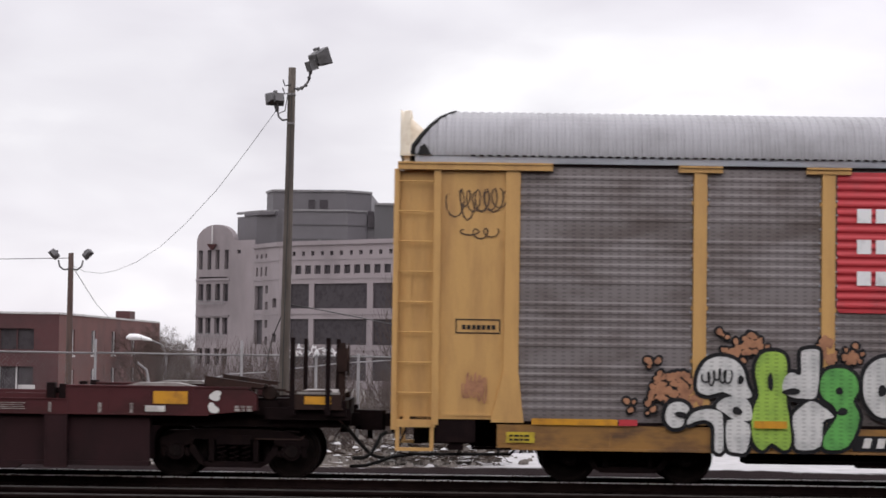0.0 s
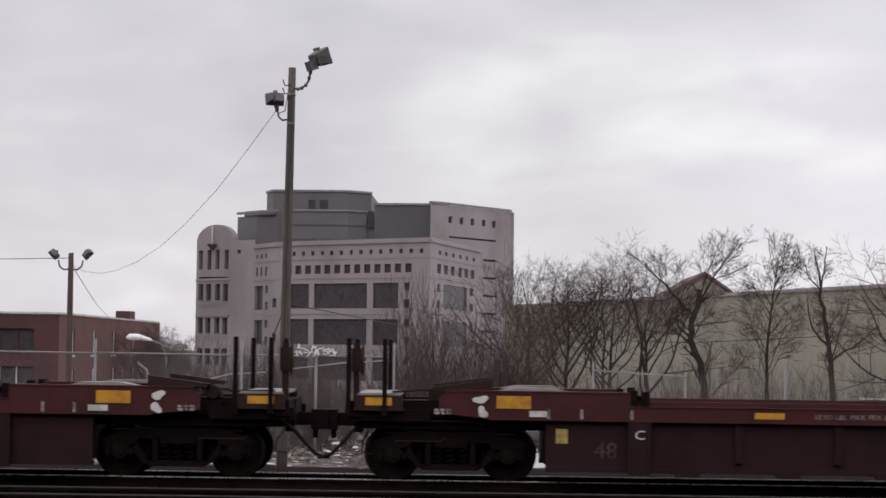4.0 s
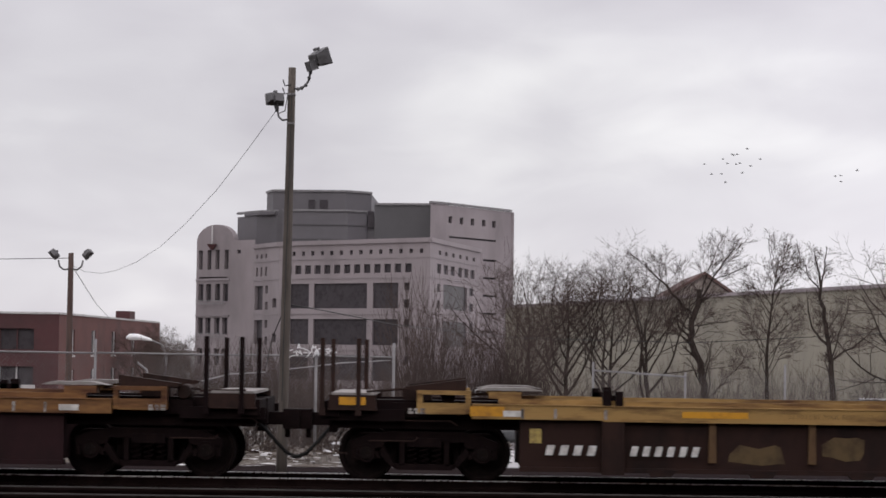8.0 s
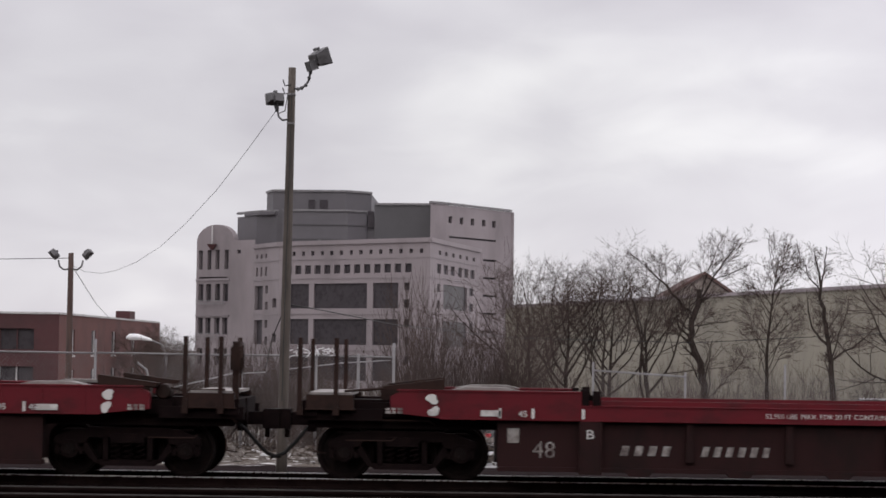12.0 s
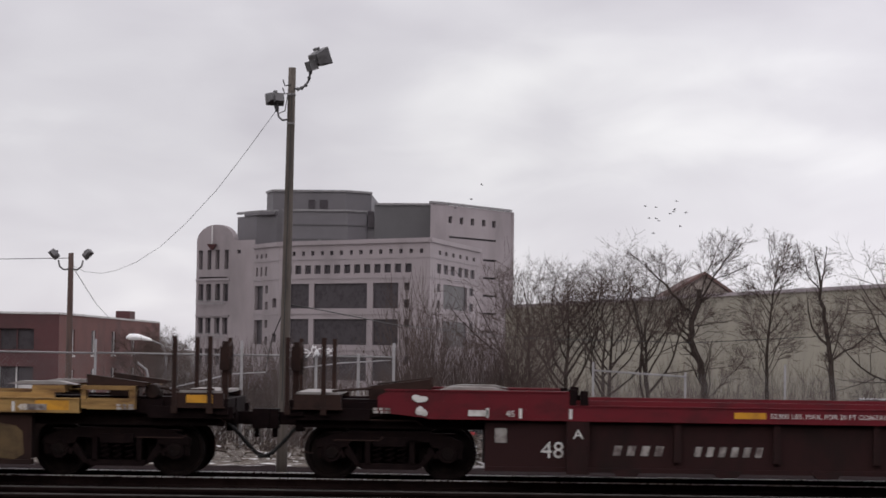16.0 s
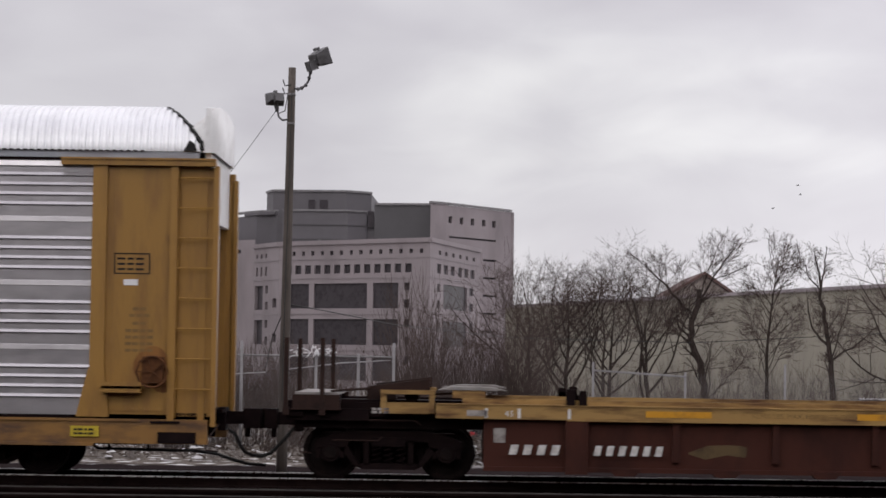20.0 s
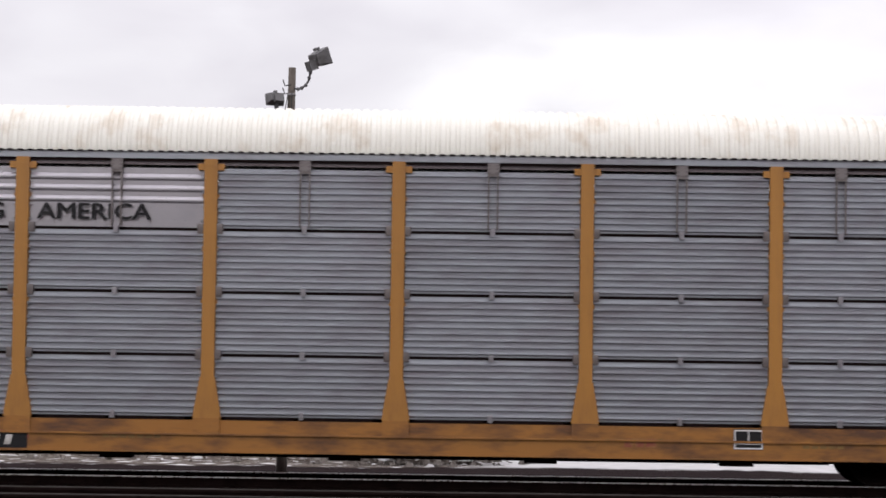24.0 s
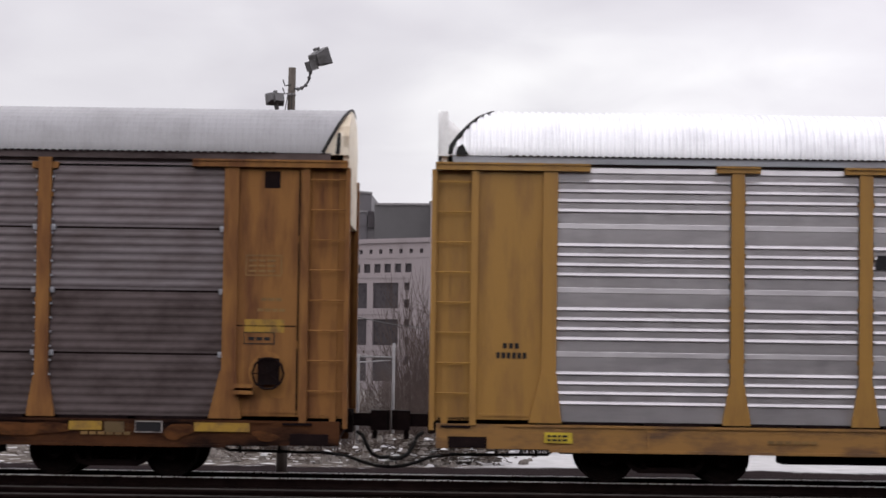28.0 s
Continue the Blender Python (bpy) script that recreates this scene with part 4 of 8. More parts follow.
def number_row(car, material, y, z, h, runs):
    """Plain slanted bars, one for each character: runs of (x, count, width, gap)."""
    for x, count, w, gap in runs:
        for i in range(count):
            bm = bmesh.new()
            bars(bm, x + i * (w + gap), y, z, (w,), h, 0, 0.25)
            part("number_bar", bm, material, car, "slanted number bar" if i == 0 else "")


def number_board(car, x, z=0.50, board=True, material=None, y=-SIDE - 0.002, gap=1.30):
    """Reporting marks and running number, drawn as slanted plain bars."""
    if board:
        flat(car, "number_board", black_paint, x, x + 2.58, z, z + 0.235, y, "black number board")
    number_row(car, material or white_paint, y - 0.006, z + 0.05, 0.15, ((x + 0.15, 4, 0.115, 0.095), (x + gap, 6, 0.098, 0.087)))


# ---- the well cars ----
PITCH = 21.78
COLS = (-6.04, 6.04)
RIBS = (-4.53, -3.02, -1.51, -0.14, 0.14, 1.51, 3.02, 4.53)


def chord_mesh(bm):
    box(bm, -6.2, 6.2, -1.52, -1.30, 0.975, 1.185)


def chord_lip_mesh(bm):
    box(bm, -6.2, 6.2, -1.535, -1.28, 1.185, 1.20)


def chord_rail_mesh(bm):
    box(bm, -6.2, 6.2, -1.40, -1.30, 1.20, 1.275)


def chord_foot_mesh(bm):
    box(bm, -6.2, 6.2, -1.535, -1.30, 0.963, 0.975)


def chord_end_mesh(bm):
    """The raised chord end over the truck, growing from the column towards +x."""
    plate(bm, [(0.0, 0.98), (2.15, 0.98), (2.9, 1.06), (2.9, 1.30), (2.75, 1.38), (0.0, 1.40)], -1.515, -1.30)
    box(bm, 0.0, 2.8, -1.53, -1.26, 1.385, 1.41)
    box(bm, -0.02, 2.15, -1.53, -1.30, 0.965, 0.985)
    for x in (0.62, 1.25, 1.9):
        box(bm, x, x + 0.03, -1.525, -1.51, 0.99, 1.385)


def chord_end_low_mesh(bm):
    """A lower chord end with a separate cover plate and clutter beyond it, growing towards +x."""
    plate(bm, [(0.0, 0.98), (2.0, 0.98), (2.0, 1.19), (0.0, 1.20)], -1.52, -1.30)
    box(bm, 0.0, 2.0, -1.535, -1.28, 1.19, 1.205)
    box(bm, 0.0, 1.6, -1.40, -1.30, 1.205, 1.285)
    box(bm, 2.02, 2.84, -1.50, -1.22, 1.335, 1.40)
    box(bm, 2.02, 2.10, -1.48, -1.3, 1.05, 1.335)
    box(bm, 2.75, 2.84, -1.48, -1.3, 1.05, 1.335)
    box(bm, 2.10, 2.75, -1.46, -1.40, 1.04, 1.21)
    box(bm, 1.25, 1.75, -1.36, -1.1, 1.285, 1.39)


def side_sheet_mesh(bm):
    box(bm, -7.45, 7.45, -1.40, -1.375, 0.24, 0.97)
    box(bm, -7.45, 7.45, -1.44, -1.18, 0.19, 0.26)


def rib_mesh(bm):
    plate(bm, [(-0.06, 0.36), (0.06, 0.36), (0.05, 0.97), (-0.05, 0.97)], -1.475, -1.40)


def foot_mesh(bm):
    plate(bm, [(-0.15, 0.135), (0.15, 0.135), (0.24, 0.24), (-0.24, 0.24)], -1.455, -1.25)


def column_mesh(bm):
    box(bm, -0.17, 0.17, -1.525, -1.375, 0.16, 0.97)
    box(bm, -0.17, -0.145, -1.54, -1.52, 0.16, 0.97)
    box(bm, 0.145, 0.17, -1.54, -1.52, 0.16, 0.97)


def bracket_mesh(bm):
    box(bm, -0.16, -0.03, -1.50, -1.34, 1.18, 1.44)
    box(bm, 0.03, 0.15, -1.50, -1.34, 1.18, 1.42)
    box(bm, -0.16, 0.15, -1.38, -1.34, 1.18, 1.36)
    box(bm, 0.055, 0.125, -1.505, -1.495, 1.26, 1.36)


def end_slope_mesh(bm):
    box(bm, -0.02, 0.02, -1.37, 1.37, 0.28, 1.25)
    box(bm, -0.3, 0.0, -1.37, 1.37, 0.28, 0.34)


def floor_mesh(bm):
    box(bm, -7.4, 7.4, -1.37, 1.37, 0.28, 0.31)
    for k in range(-4, 5):
        box(bm, k * 1.6 - 0.08, k * 1.6 + 0.08, -1.37, 1.37, 0.22, 0.28)


def end_frame_mesh(bm):
    """Centre sill and cross bearers over the truck, towards +x from the well's end."""
    box(bm, 0.0, 3.0, -0.32, 0.32, 0.82, 1.22)
    box(bm, 0.9, 1.95, -1.25, 1.25, 0.98, 1.20)
    box(bm, 2.30, 2.44, -1.32, 1.32, 0.96, 1.30)
    box(bm, 2.75, 2.98, -1.40, 1.40, 0.98, 1.22)
    plate(bm, [(0.0, 0.98), (0.9, 0.98), (0.9, 1.16), (0.0, 1.22)], -1.28, -1.22)
    plate(bm, [(0.0, 0.98), (0.9, 0.98), (0.9, 1.16), (0.0, 1.22)], 1.22, 1.28)
    for s in (-1, 1):
        # added dark skirt that closes the bright gap above the wheels
        box(bm, 0.0, 2.9, s * 1.12 - 0.03, s * 1.12 + 0.03, 0.80, 1.24)
        box(bm, 1.75, 3.05, s * 1.30 - 0.04, s * 1.30 + 0.04, 0.92, 1.10)


def deck_plate_mesh(bm):
    box(bm, -0.32, 0.32, -1.38, 1.38, 1.30, 1.345)


def deck_box_mesh(bm):
    box(bm, -0.36, 0.36, -1.46, -1.26, 1.10, 1.31)
    box(bm, -0.38, 0.38, -1.475, -1.25, 1.08, 1.10)


def stanchion_mesh(bm):
    box(bm, -0.035, 0.035, -1.49, -1.43, 1.0, 2.17)
    box(bm, -0.045, 0.045, -1.505, -1.42, 1.0, 1.12)


def guide_mesh(bm):
    """A hinged container guide: a tilted steel wedge."""
    plate(bm, [(-0.48, 1.40), (0.40, 1.40), (0.46, 1.45), (-0.48, 1.57)], -1.42, -1.18)


def tray_mesh(bm):
    plate(bm, [(-0.55, 1.405), (0.5, 1.405), (0.25, 1.455), (-0.35, 1.455)], -1.36, -0.9)


def valve_mesh(bm):
    box(bm, -0.35, 0.1, -0.9, -0.55, 1.22, 1.40)
    lathe_y(bm, [(-1.25, 0.10), (-1.22, 0.12), (-0.8, 0.12), (-0.78, 0.10)], 0.35, 1.32, 12)
    tube(bm, [(-0.9, -1.15, 1.36), (-0.2, -1.1, 1.42), (0.6, -1.15, 1.36)], 0.02, 5)
    tube(bm, [(0.6, -1.2, 1.34), (1.3, -1.25, 1.36)], 0.018, 5)


def brake_stand_mesh(bm):
    box(bm, -0.05, 0.05, -1.2, -1.1, 1.2, 2.1)
    box(bm, -0.08, 0.07, -1.25, -1.03, 1.66, 2.02)


def brake_wheel_mesh(bm):
    for k in range(8):
        q, r = math.pi * k / 4, math.pi * (k + 1) / 4
        tube(bm, [(0.09, -1.15 + 0.24 * math.cos(q), 1.85 + 0.24 * math.sin(q)), (0.09, -1.15 + 0.24 * math.cos(r), 1.85 + 0.24 * math.sin(r))], 0.016, 5)
        tube(bm, [(0.09, -1.15, 1.85), (0.09, -1.15 + 0.24 * math.cos(q), 1.85 + 0.24 * math.sin(q))], 0.01, 4)


def pipe_mesh(bm):
    tube(bm, [(0, -1.32, 0.93), (0.9, -1.32, 0.93), (1.0, -1.3, 0.86)], 0.014, 5)
    tube(bm, [(-0.35, -1.36, 0.62), (0.35, -1.36, 0.62), (0.4, -1.36, 0.68)], 0.012, 5)


def well_car(label, start, chord, side, accent, reflectors, brake_end=1):
    car = thing("well_car", label, "freight car", group="freight cars of the train")
    CARS.append((car, start))
    low = int(chord in (tan_paint, ochre_paint))
    end_shape = chord_end_low_mesh if low else chord_end_mesh
    for s, rz in ((-1, 0), (1, 180)):
        put("top_chord", "chord", chord_mesh, chord, car, rz=rz)
        put("chord_lip", "chord_lip", chord_lip_mesh, chord, car, rz=rz)
        put("chord_rail", "chord_rail", chord_rail_mesh, chord, car, rz=rz)
        put("chord_flange", "chord_foot", chord_foot_mesh, chord, car, rz=rz)
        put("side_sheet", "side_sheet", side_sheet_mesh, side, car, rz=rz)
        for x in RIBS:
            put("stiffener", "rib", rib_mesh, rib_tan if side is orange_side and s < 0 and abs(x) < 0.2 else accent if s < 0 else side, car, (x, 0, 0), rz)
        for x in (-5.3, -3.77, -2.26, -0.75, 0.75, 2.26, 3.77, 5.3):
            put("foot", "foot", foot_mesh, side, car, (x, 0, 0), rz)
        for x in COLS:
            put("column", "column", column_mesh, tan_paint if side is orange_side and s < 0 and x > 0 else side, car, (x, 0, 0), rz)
            put("corner_bracket", "bracket", bracket_mesh, black_steel, car, (x, 0, 0), rz)
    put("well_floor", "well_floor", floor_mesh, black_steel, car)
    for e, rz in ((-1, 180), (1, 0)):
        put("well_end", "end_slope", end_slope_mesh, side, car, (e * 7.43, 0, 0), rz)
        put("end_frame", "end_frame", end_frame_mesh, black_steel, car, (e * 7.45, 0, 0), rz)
        put("deck_plate", "deck_plate", deck_plate_mesh, deck_grey, car, (e * 10.0, 0, 0), rz, "pale worn walkway plate")
        put("deck_box", "deck_box", deck_box_mesh, rust_brown, car, (e * 10.0, 0, 0), 0)
        put("deck_box", "deck_box", deck_box_mesh, rust_brown, car, (e * 10.0, 0, 0), 180)
        put("brake_gear", "valve", valve_mesh, rust_brown, car, (e * 8.9, 0, 0), 0)
        put("pipework", "pipe", pipe_mesh, rust_brown, car, (e * 9.4, 0, 0), 0, smooth=True)
        for s in (-1, 1):
            m = 0 if s < 0 else 180
            put("chord_end", "chord_end_%d_%d" % (low, e * s), end_shape if e * s < 0 else mirror(end_shape), chord, car, (e * 6.18, 0, 0), m)
            put("container_guide", "guide_%d" % (e * s), guide_mesh if e * s < 0 else mirror(guide_mesh), rust_brown, car, (e * 8.75, 0, 0), m)
            put("tray", "tray", tray_mesh, deck_grey, car, (e * 7.6, 0, 0), m, "pale folded steel plate")
            for d in ((9.61, 10.15) if e > 0 else (9.91, 10.46)):
                put("stanchion", "stanchion", stanchion_mesh, black_steel if side is maroon_dark else rust_brown, car, (e * d, 0, 0), m)
        if e == brake_end:
            put("hand_brake", "brake_stand", brake_stand_mesh, rust_brown, car, (e * 10.35, 0, 0), 0, "rusty hand brake stand")
            put("brake_wheel", "brake_wheel", brake_wheel_mesh, rust_brown, car, (e * 10.35, 0, 0), 0)
        add_truck(car, 8.70 if e > 0 else -8.9)
    add_coupling(car, PITCH / 2 - 0.2, True)
    for x0, x1 in reflectors:
        flat(car, "reflector", reflect_yellow, x0, x1, 1.035, 1.13, -1.5205, "yellow reflective strip")
    return car


def mirror(build):
    def made(bm):
        build(bm)
        for v in bm.verts:
            v.co.x = -v.co.x
    return made


# ---- the cars in the train, from its head ----
COUPLINGS = [-1.75, -23.46, -45.24, -67.04, -88.84, -110.71, -132.55, -154.34, -176.12, -197.92, -219.74]


def big_letters(car, x, z, h, material):
    """A large company mark drawn as plain slanted slabs."""
    w = h * 1.05
    for k in range(3):
        a = x + 0.10 + k * w * 1.75
        bm = bmesh.new()
        plate(bm, [(a, z), (a + w, z), (a + w + 0.05, z + h), (a + 0.05, z + h)], -1.4045, -1.4005)
        part("mark_slab", bm, material, car, "worn pale slab of a company mark")


def scrawl(car, name, material, y, x, z, w, h, seed, r=0.02, label="", loops=9):
    """A looping sprayed line over a rectangle, as one ribbon."""
    rnd = random.Random(seed)
    n = loops * 10
    pts, amp, drift = [], 1.0, 0.0
    for k in range(n + 1):
        if k % 10 == 0:
            amp, drift, back = rnd.uniform(0.45, 1.0), rnd.uniform(-0.15, 0.15), rnd.uniform(0.5, 1.6)
        u, a = k / n, 2 * math.pi * k / 10
        pts.append(Vector((x + w * u - back * 0.5 * w / loops * math.sin(a), y - 0.0002 * k, z + h * (0.5 + drift + 0.5 * amp * math.cos(a)))))
    bm = bmesh.new()
    last = None
    for k, p in enumerate(pts):
        d = pts[min(n, k + 1)] - pts[max(0, k - 1)]
        o = Vector((-d.z, 0, d.x)).normalized() * r
        pair = (bm.verts.new(p + o), bm.verts.new(p - o))
        if last:
            bm.faces.new((last[0], last[1], pair[1], pair[0]))
        last = pair
    return part(name, bm, material, car, label)


def blob(bm, cx, cz, rx, rz, y, seed, wob=0.12, n=22, depth=0.004):
    rnd = random.Random(seed)
    ph = [rnd.uniform(0, 6.28) for _ in range(3)]
    pts = []
    for k in range(n):
        a = 2 * math.pi * k / n
        f = 1 + wob * math.sin(2 * a + ph[0]) + 0.6 * wob * math.sin(3 * a + ph[1])
        pts.append((cx + rx * f * math.cos(a), cz + rz * f * math.sin(a)))
    plate(bm, pts, y - depth, y)


def outlined(car, name, material, cx, cz, rx, rz, y, seed, label="", wob=0.12):
    bm = bmesh.new()
    blob(bm, cx, cz, rx + 0.09, rz + 0.09, y, seed, wob)
    under = part(name, bm, black_paint, car, label)
    bm = bmesh.new()
    blob(bm, cx, cz, rx, rz, y - 0.006, seed, wob)
    part("fill", bm, material, under)
    return under


def train():
    # car carrier with a red sign and bubble graffiti
    a = car_carrier("faded yellow autorack with grimy grey panels, red sign and bubble graffiti", 12.24,
                    pale_yellow, galv_dark, "a", roof_grey, cap_cream, pitch=0.13, brake=False, rib=0.014, short_sill=True)
    y = -1.492
    bm = bmesh.new()
    rows = [(0.0, 2.66)] + [(d, 2.72 + 0.128 * k + o) for k in range(16) for o, d in ((0.0, 0.0), (0.03, -0.02), (0.06, -0.02), (0.10, 0.0))] + [(0.0, 4.80)]
    for (d, z), (d2, z2) in zip(rows, rows[1:]):
        inset = 0.05 if z < 2.70 else 0.0
        bm.faces.new([bm.verts.new(p) for p in ((-6.99 + inset, y + d, z), (-4.45 - inset, y + d, z), (-4.45, y + d2, z2), (-6.99, y + d2, z2))])
    bmesh.ops.remove_doubles(bm, verts=bm.verts[:], dist=0.001)
    sign = part("red_sign", bm, sign_red, a, "red painted sign with white lettering bars")
    for z, n in ((4.03, 8), (3.56, 7), (3.08, 7)):
        for i in range(n):
            bm = bmesh.new()
            bars(bm, -6.69 + 0.285 * i, y - 0.023, z, (0.215,), 0.215, 0)
            part("lettering_bar", bm, sign_white, sign, "white lettering bar" if i == 0 else "")
    gy = -1.555

    def bubble(i, fill, corners):
        """One rounded sprayed letter with a thick black outline."""
        n = len(corners)
        ring = []
        for k in range(n):
            p0, p1, p2, p3 = (Vector(corners[(k + d) % n]) + Vector((0, 0.13)) for d in (-1, 0, 1, 2))
            for u in (0.0, 0.33, 0.67):
                ring.append(0.5 * (2 * p1 + (p2 - p0) * u + (2 * p0 - 5 * p1 + 4 * p2 - p3) * u ** 2 + (3 * p1 - p0 - 3 * p2 + p3) * u ** 3))
        turn = sum(a.x * b.y - b.x * a.y for a, b in zip(ring, ring[1:] + ring[:1]))
        edge = []
        for k, p in enumerate(ring):
            d = (ring[(k + 1) % len(ring)] - ring[k - 1]).normalized()
            edge.append(p + Vector((d.y, -d.x)) * (0.062 if turn > 0 else -0.062))
        bm = bmesh.new()
        plate(bm, [tuple(p) for p in edge], gy - 0.0015 * i - 0.001, gy - 0.0015 * i)
        under = part("graffiti_letter", bm, black_paint, a, "sprayed bubble letter with a black outline")
        bm = bmesh.new()
        plate(bm, [tuple(p) for p in ring], gy - 0.022 - 0.002 * i, gy - 0.020 - 0.002 * i)
        part("fill", bm, fill, under)

    bubble(0, spray_white, ((-9.08, 1.31), (-9.1, 1.51), (-9.0, 1.74), (-8.81, 1.84), (-8.57, 1.81), (-8.41, 1.66), (-8.36, 1.45), (-8.28, 1.25), (-8.47, 1.21), (-8.71, 1.31), (-8.92, 1.26)))
    bubble(1, spray_white, ((-8.81, 1.07), (-8.74, 1.19), (-8.54, 1.25), (-8.35, 1.2), (-8.28, 1.06), (-8.29, 0.89), (-8.54, 0.9), (-8.68, 0.99)))
    bubble(2, spray_white, ((-9.58, 0.97), (-9.52, 1.11), (-9.35, 1.15), (-9.22, 1.06), (-9.29, 0.93), (-9.32, 0.79), (-9.46, 0.76), (-9.56, 0.84)))
    bubble(3, spray_white, ((-9.26, 0.81), (-9.17, 0.98), (-8.96, 1.05), (-8.75, 1.01), (-8.71, 0.86), (-8.71, 0.43), (-8.83, 0.43), (-8.84, 0.77), (-8.96, 0.88), (-9.12, 0.86)))
    bubble(4, spray_white, ((-8.64, 0.88), (-8.31, 0.82), (-8.35, 0.43), (-8.5, 0.4), (-8.64, 0.47)))
    bubble(5, spray_lime, ((-8.23, 1.64), (-8.15, 1.87), (-7.98, 1.93), (-7.81, 1.89), (-7.75, 1.73), (-7.76, 1.26), (-7.71, 0.91), (-7.68, 0.57), (-7.78, 0.44), (-7.97, 0.55), (-8.11, 0.44), (-8.24, 0.56), (-8.28, 0.86), (-8.23, 1.12), (-8.17, 1.29)))
    bubble(6, spray_white, ((-7.54, 1.89), (-7.49, 1.96), (-7.3, 1.97), (-7.26, 1.86), (-7.3, 1.28), (-7.51, 1.23), (-7.68, 1.25), (-7.81, 1.34), (-7.79, 1.53), (-7.68, 1.62), (-7.54, 1.59)))
    bubble(7, spray_white, ((-7.66, 0.92), (-7.59, 1.05), (-7.39, 1.19), (-7.21, 1.11), (-7.04, 0.96), (-7.2, 0.88), (-7.24, 0.51), (-7.59, 0.46), (-7.63, 0.68)))
    bubble(8, spray_green, ((-7.25, 1.39), (-7.21, 1.59), (-7.08, 1.68), (-6.86, 1.68), (-6.71, 1.56), (-6.67, 1.36), (-6.75, 1.19), (-6.65, 0.95), (-6.82, 0.52), (-7.16, 0.47), (-7.18, 0.66), (-6.99, 0.97), (-7.06, 1.14), (-7.2, 1.24)))
    bubble(9, spray_white, ((-6.6, 1.44), (-6.56, 1.66), (-6.41, 1.82), (-6.18, 1.86), (-5.91, 1.71), (-5.91, 1.15), (-6.31, 0.95), (-6.55, 1.17)))
    for i, (cx, cz, rx, rz) in enumerate(((-8.45, 1.5, 0.05, 0.06), (-8.0, 1.47, 0.04, 0.15), (-7.68, 1.33, 0.13, 0.05), (-6.96, 1.35, 0.05, 0.06), (-6.91, 1.04, 0.09, 0.05), (-8.5, 1.03, 0.07, 0.06), (-9.35, 0.96, 0.08, 0.05), (-6.31, 1.36, 0.07, 0.08))):
        bm = bmesh.new()
        blob(bm, cx, cz + 0.13, rx, rz, gy - 0.045, 70 + i)
        part("graffiti_eye", bm, black_paint, a)
    scrawl(a, "graffiti_line", black_paint, gy - 0.046, -9.02, 1.54, 0.42, 0.26, 31, 0.014, loops=5)
    rnd = random.Random(5)
    bm, halo = bmesh.new(), bmesh.new()
    for cx, cz, n in ((-9.74, 1.21, 11), (-9.61, 1.4, 9), (-9.39, 1.51, 9), (-9.35, 1.32, 10), (-9.15, 1.2, 6), (-9.82, 1.7, 2), (-10.1, 1.12, 2), (-8.54, 1.93, 10), (-8.31, 2.06, 8), (-8.15, 2.01, 4), (-8.62, 2.14, 2), (-7.15, 2.02, 9), (-7.08, 1.87, 7), (-6.82, 1.85, 8), (-6.72, 1.89, 4)):
        for k in range(n * 2):
            x, z, r = cx + rnd.gauss(0, 0.085), cz + 0.13 + rnd.gauss(0, 0.075), rnd.uniform(0.02, 0.058)
            lift = 0.012 * rnd.random()
            blob(bm, x, z, r, r, -1.540 - lift, rnd.random(), n=12, depth=0.001)
            blob(halo, x, z, r + 0.035, r + 0.035, -1.510 - lift, rnd.random(), n=12, depth=0.001)
    tagged(part("graffiti_spot", bm, spray_brown, a, "orange-brown sprayed spots"), kind="stuff")
    tagged(part("graffiti_halo", halo, black_paint, a, "black sprayed edges of the spots"), kind="stuff")
    scrawl(a, "graffiti_tag", spray_umber, -1.476, -12.90, 3.90, 0.78, 0.62, 3, 0.012, "thin brown sprayed tag", loops=4)
    scrawl(a, "graffiti_tag", spray_umber, -1.478, -12.72, 4.16, 0.66, 0.36, 9, 0.012, loops=5)
    scrawl(a, "graffiti_tag", spray_umber, -1.480, -12.66, 3.72, 0.50, 0.16, 14, 0.011, loops=3)
    scrawl(a, "graffiti_tag", spray_brown, -1.476, -12.65, 1.25, 0.35, 0.4, 4, 0.012)
    flat(a, "reflector", reflect_yellow, -11.6, -10.30, 0.905, 1.0, -SIDE - 0.016, "yellow reflective strip")
    flat(a, "reflector_red", sign_red, -10.28, -10.0, 0.905, 1.0, -SIDE - 0.016)
    flat(a, "reflector", reflect_yellow, -8.25, -7.75, 0.90, 1.01, -1.64)
    number_board(a, -6.75, 0.57)
    bm = bmesh.new()
    frame_lines(bm, -12.77, -12.09, 2.27, 2.49, 0.018, -1.473)
    bars(bm, -12.67, -1.473, 2.33, (0.055,) * 7, 0.07, 0.02)
    part("stencil_box", bm, black_paint, a, "black stencilled box of plain bars")

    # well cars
    look_maroon = ("maroon double-stack well car, empty, with dark sides", maroon, maroon_dark, maroon_dark)
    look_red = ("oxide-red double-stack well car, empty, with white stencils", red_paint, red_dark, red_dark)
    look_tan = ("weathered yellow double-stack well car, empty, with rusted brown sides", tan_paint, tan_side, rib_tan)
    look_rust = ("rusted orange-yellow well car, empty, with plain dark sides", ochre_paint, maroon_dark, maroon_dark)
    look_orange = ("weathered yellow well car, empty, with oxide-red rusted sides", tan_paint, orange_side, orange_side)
    kinds = (look_maroon, look_maroon, look_maroon, look_tan, look_rust, look_red, look_red, look_red, look_tan, look_orange)
    maroon_strips = ((-4.30, -3.85), (-1.30, -0.77), (1.06, 1.53), (3.74, 4.19))
    tan_strips = ((-5.0, -4.0), (-1.8, -1.35), (3.5, 4.05))
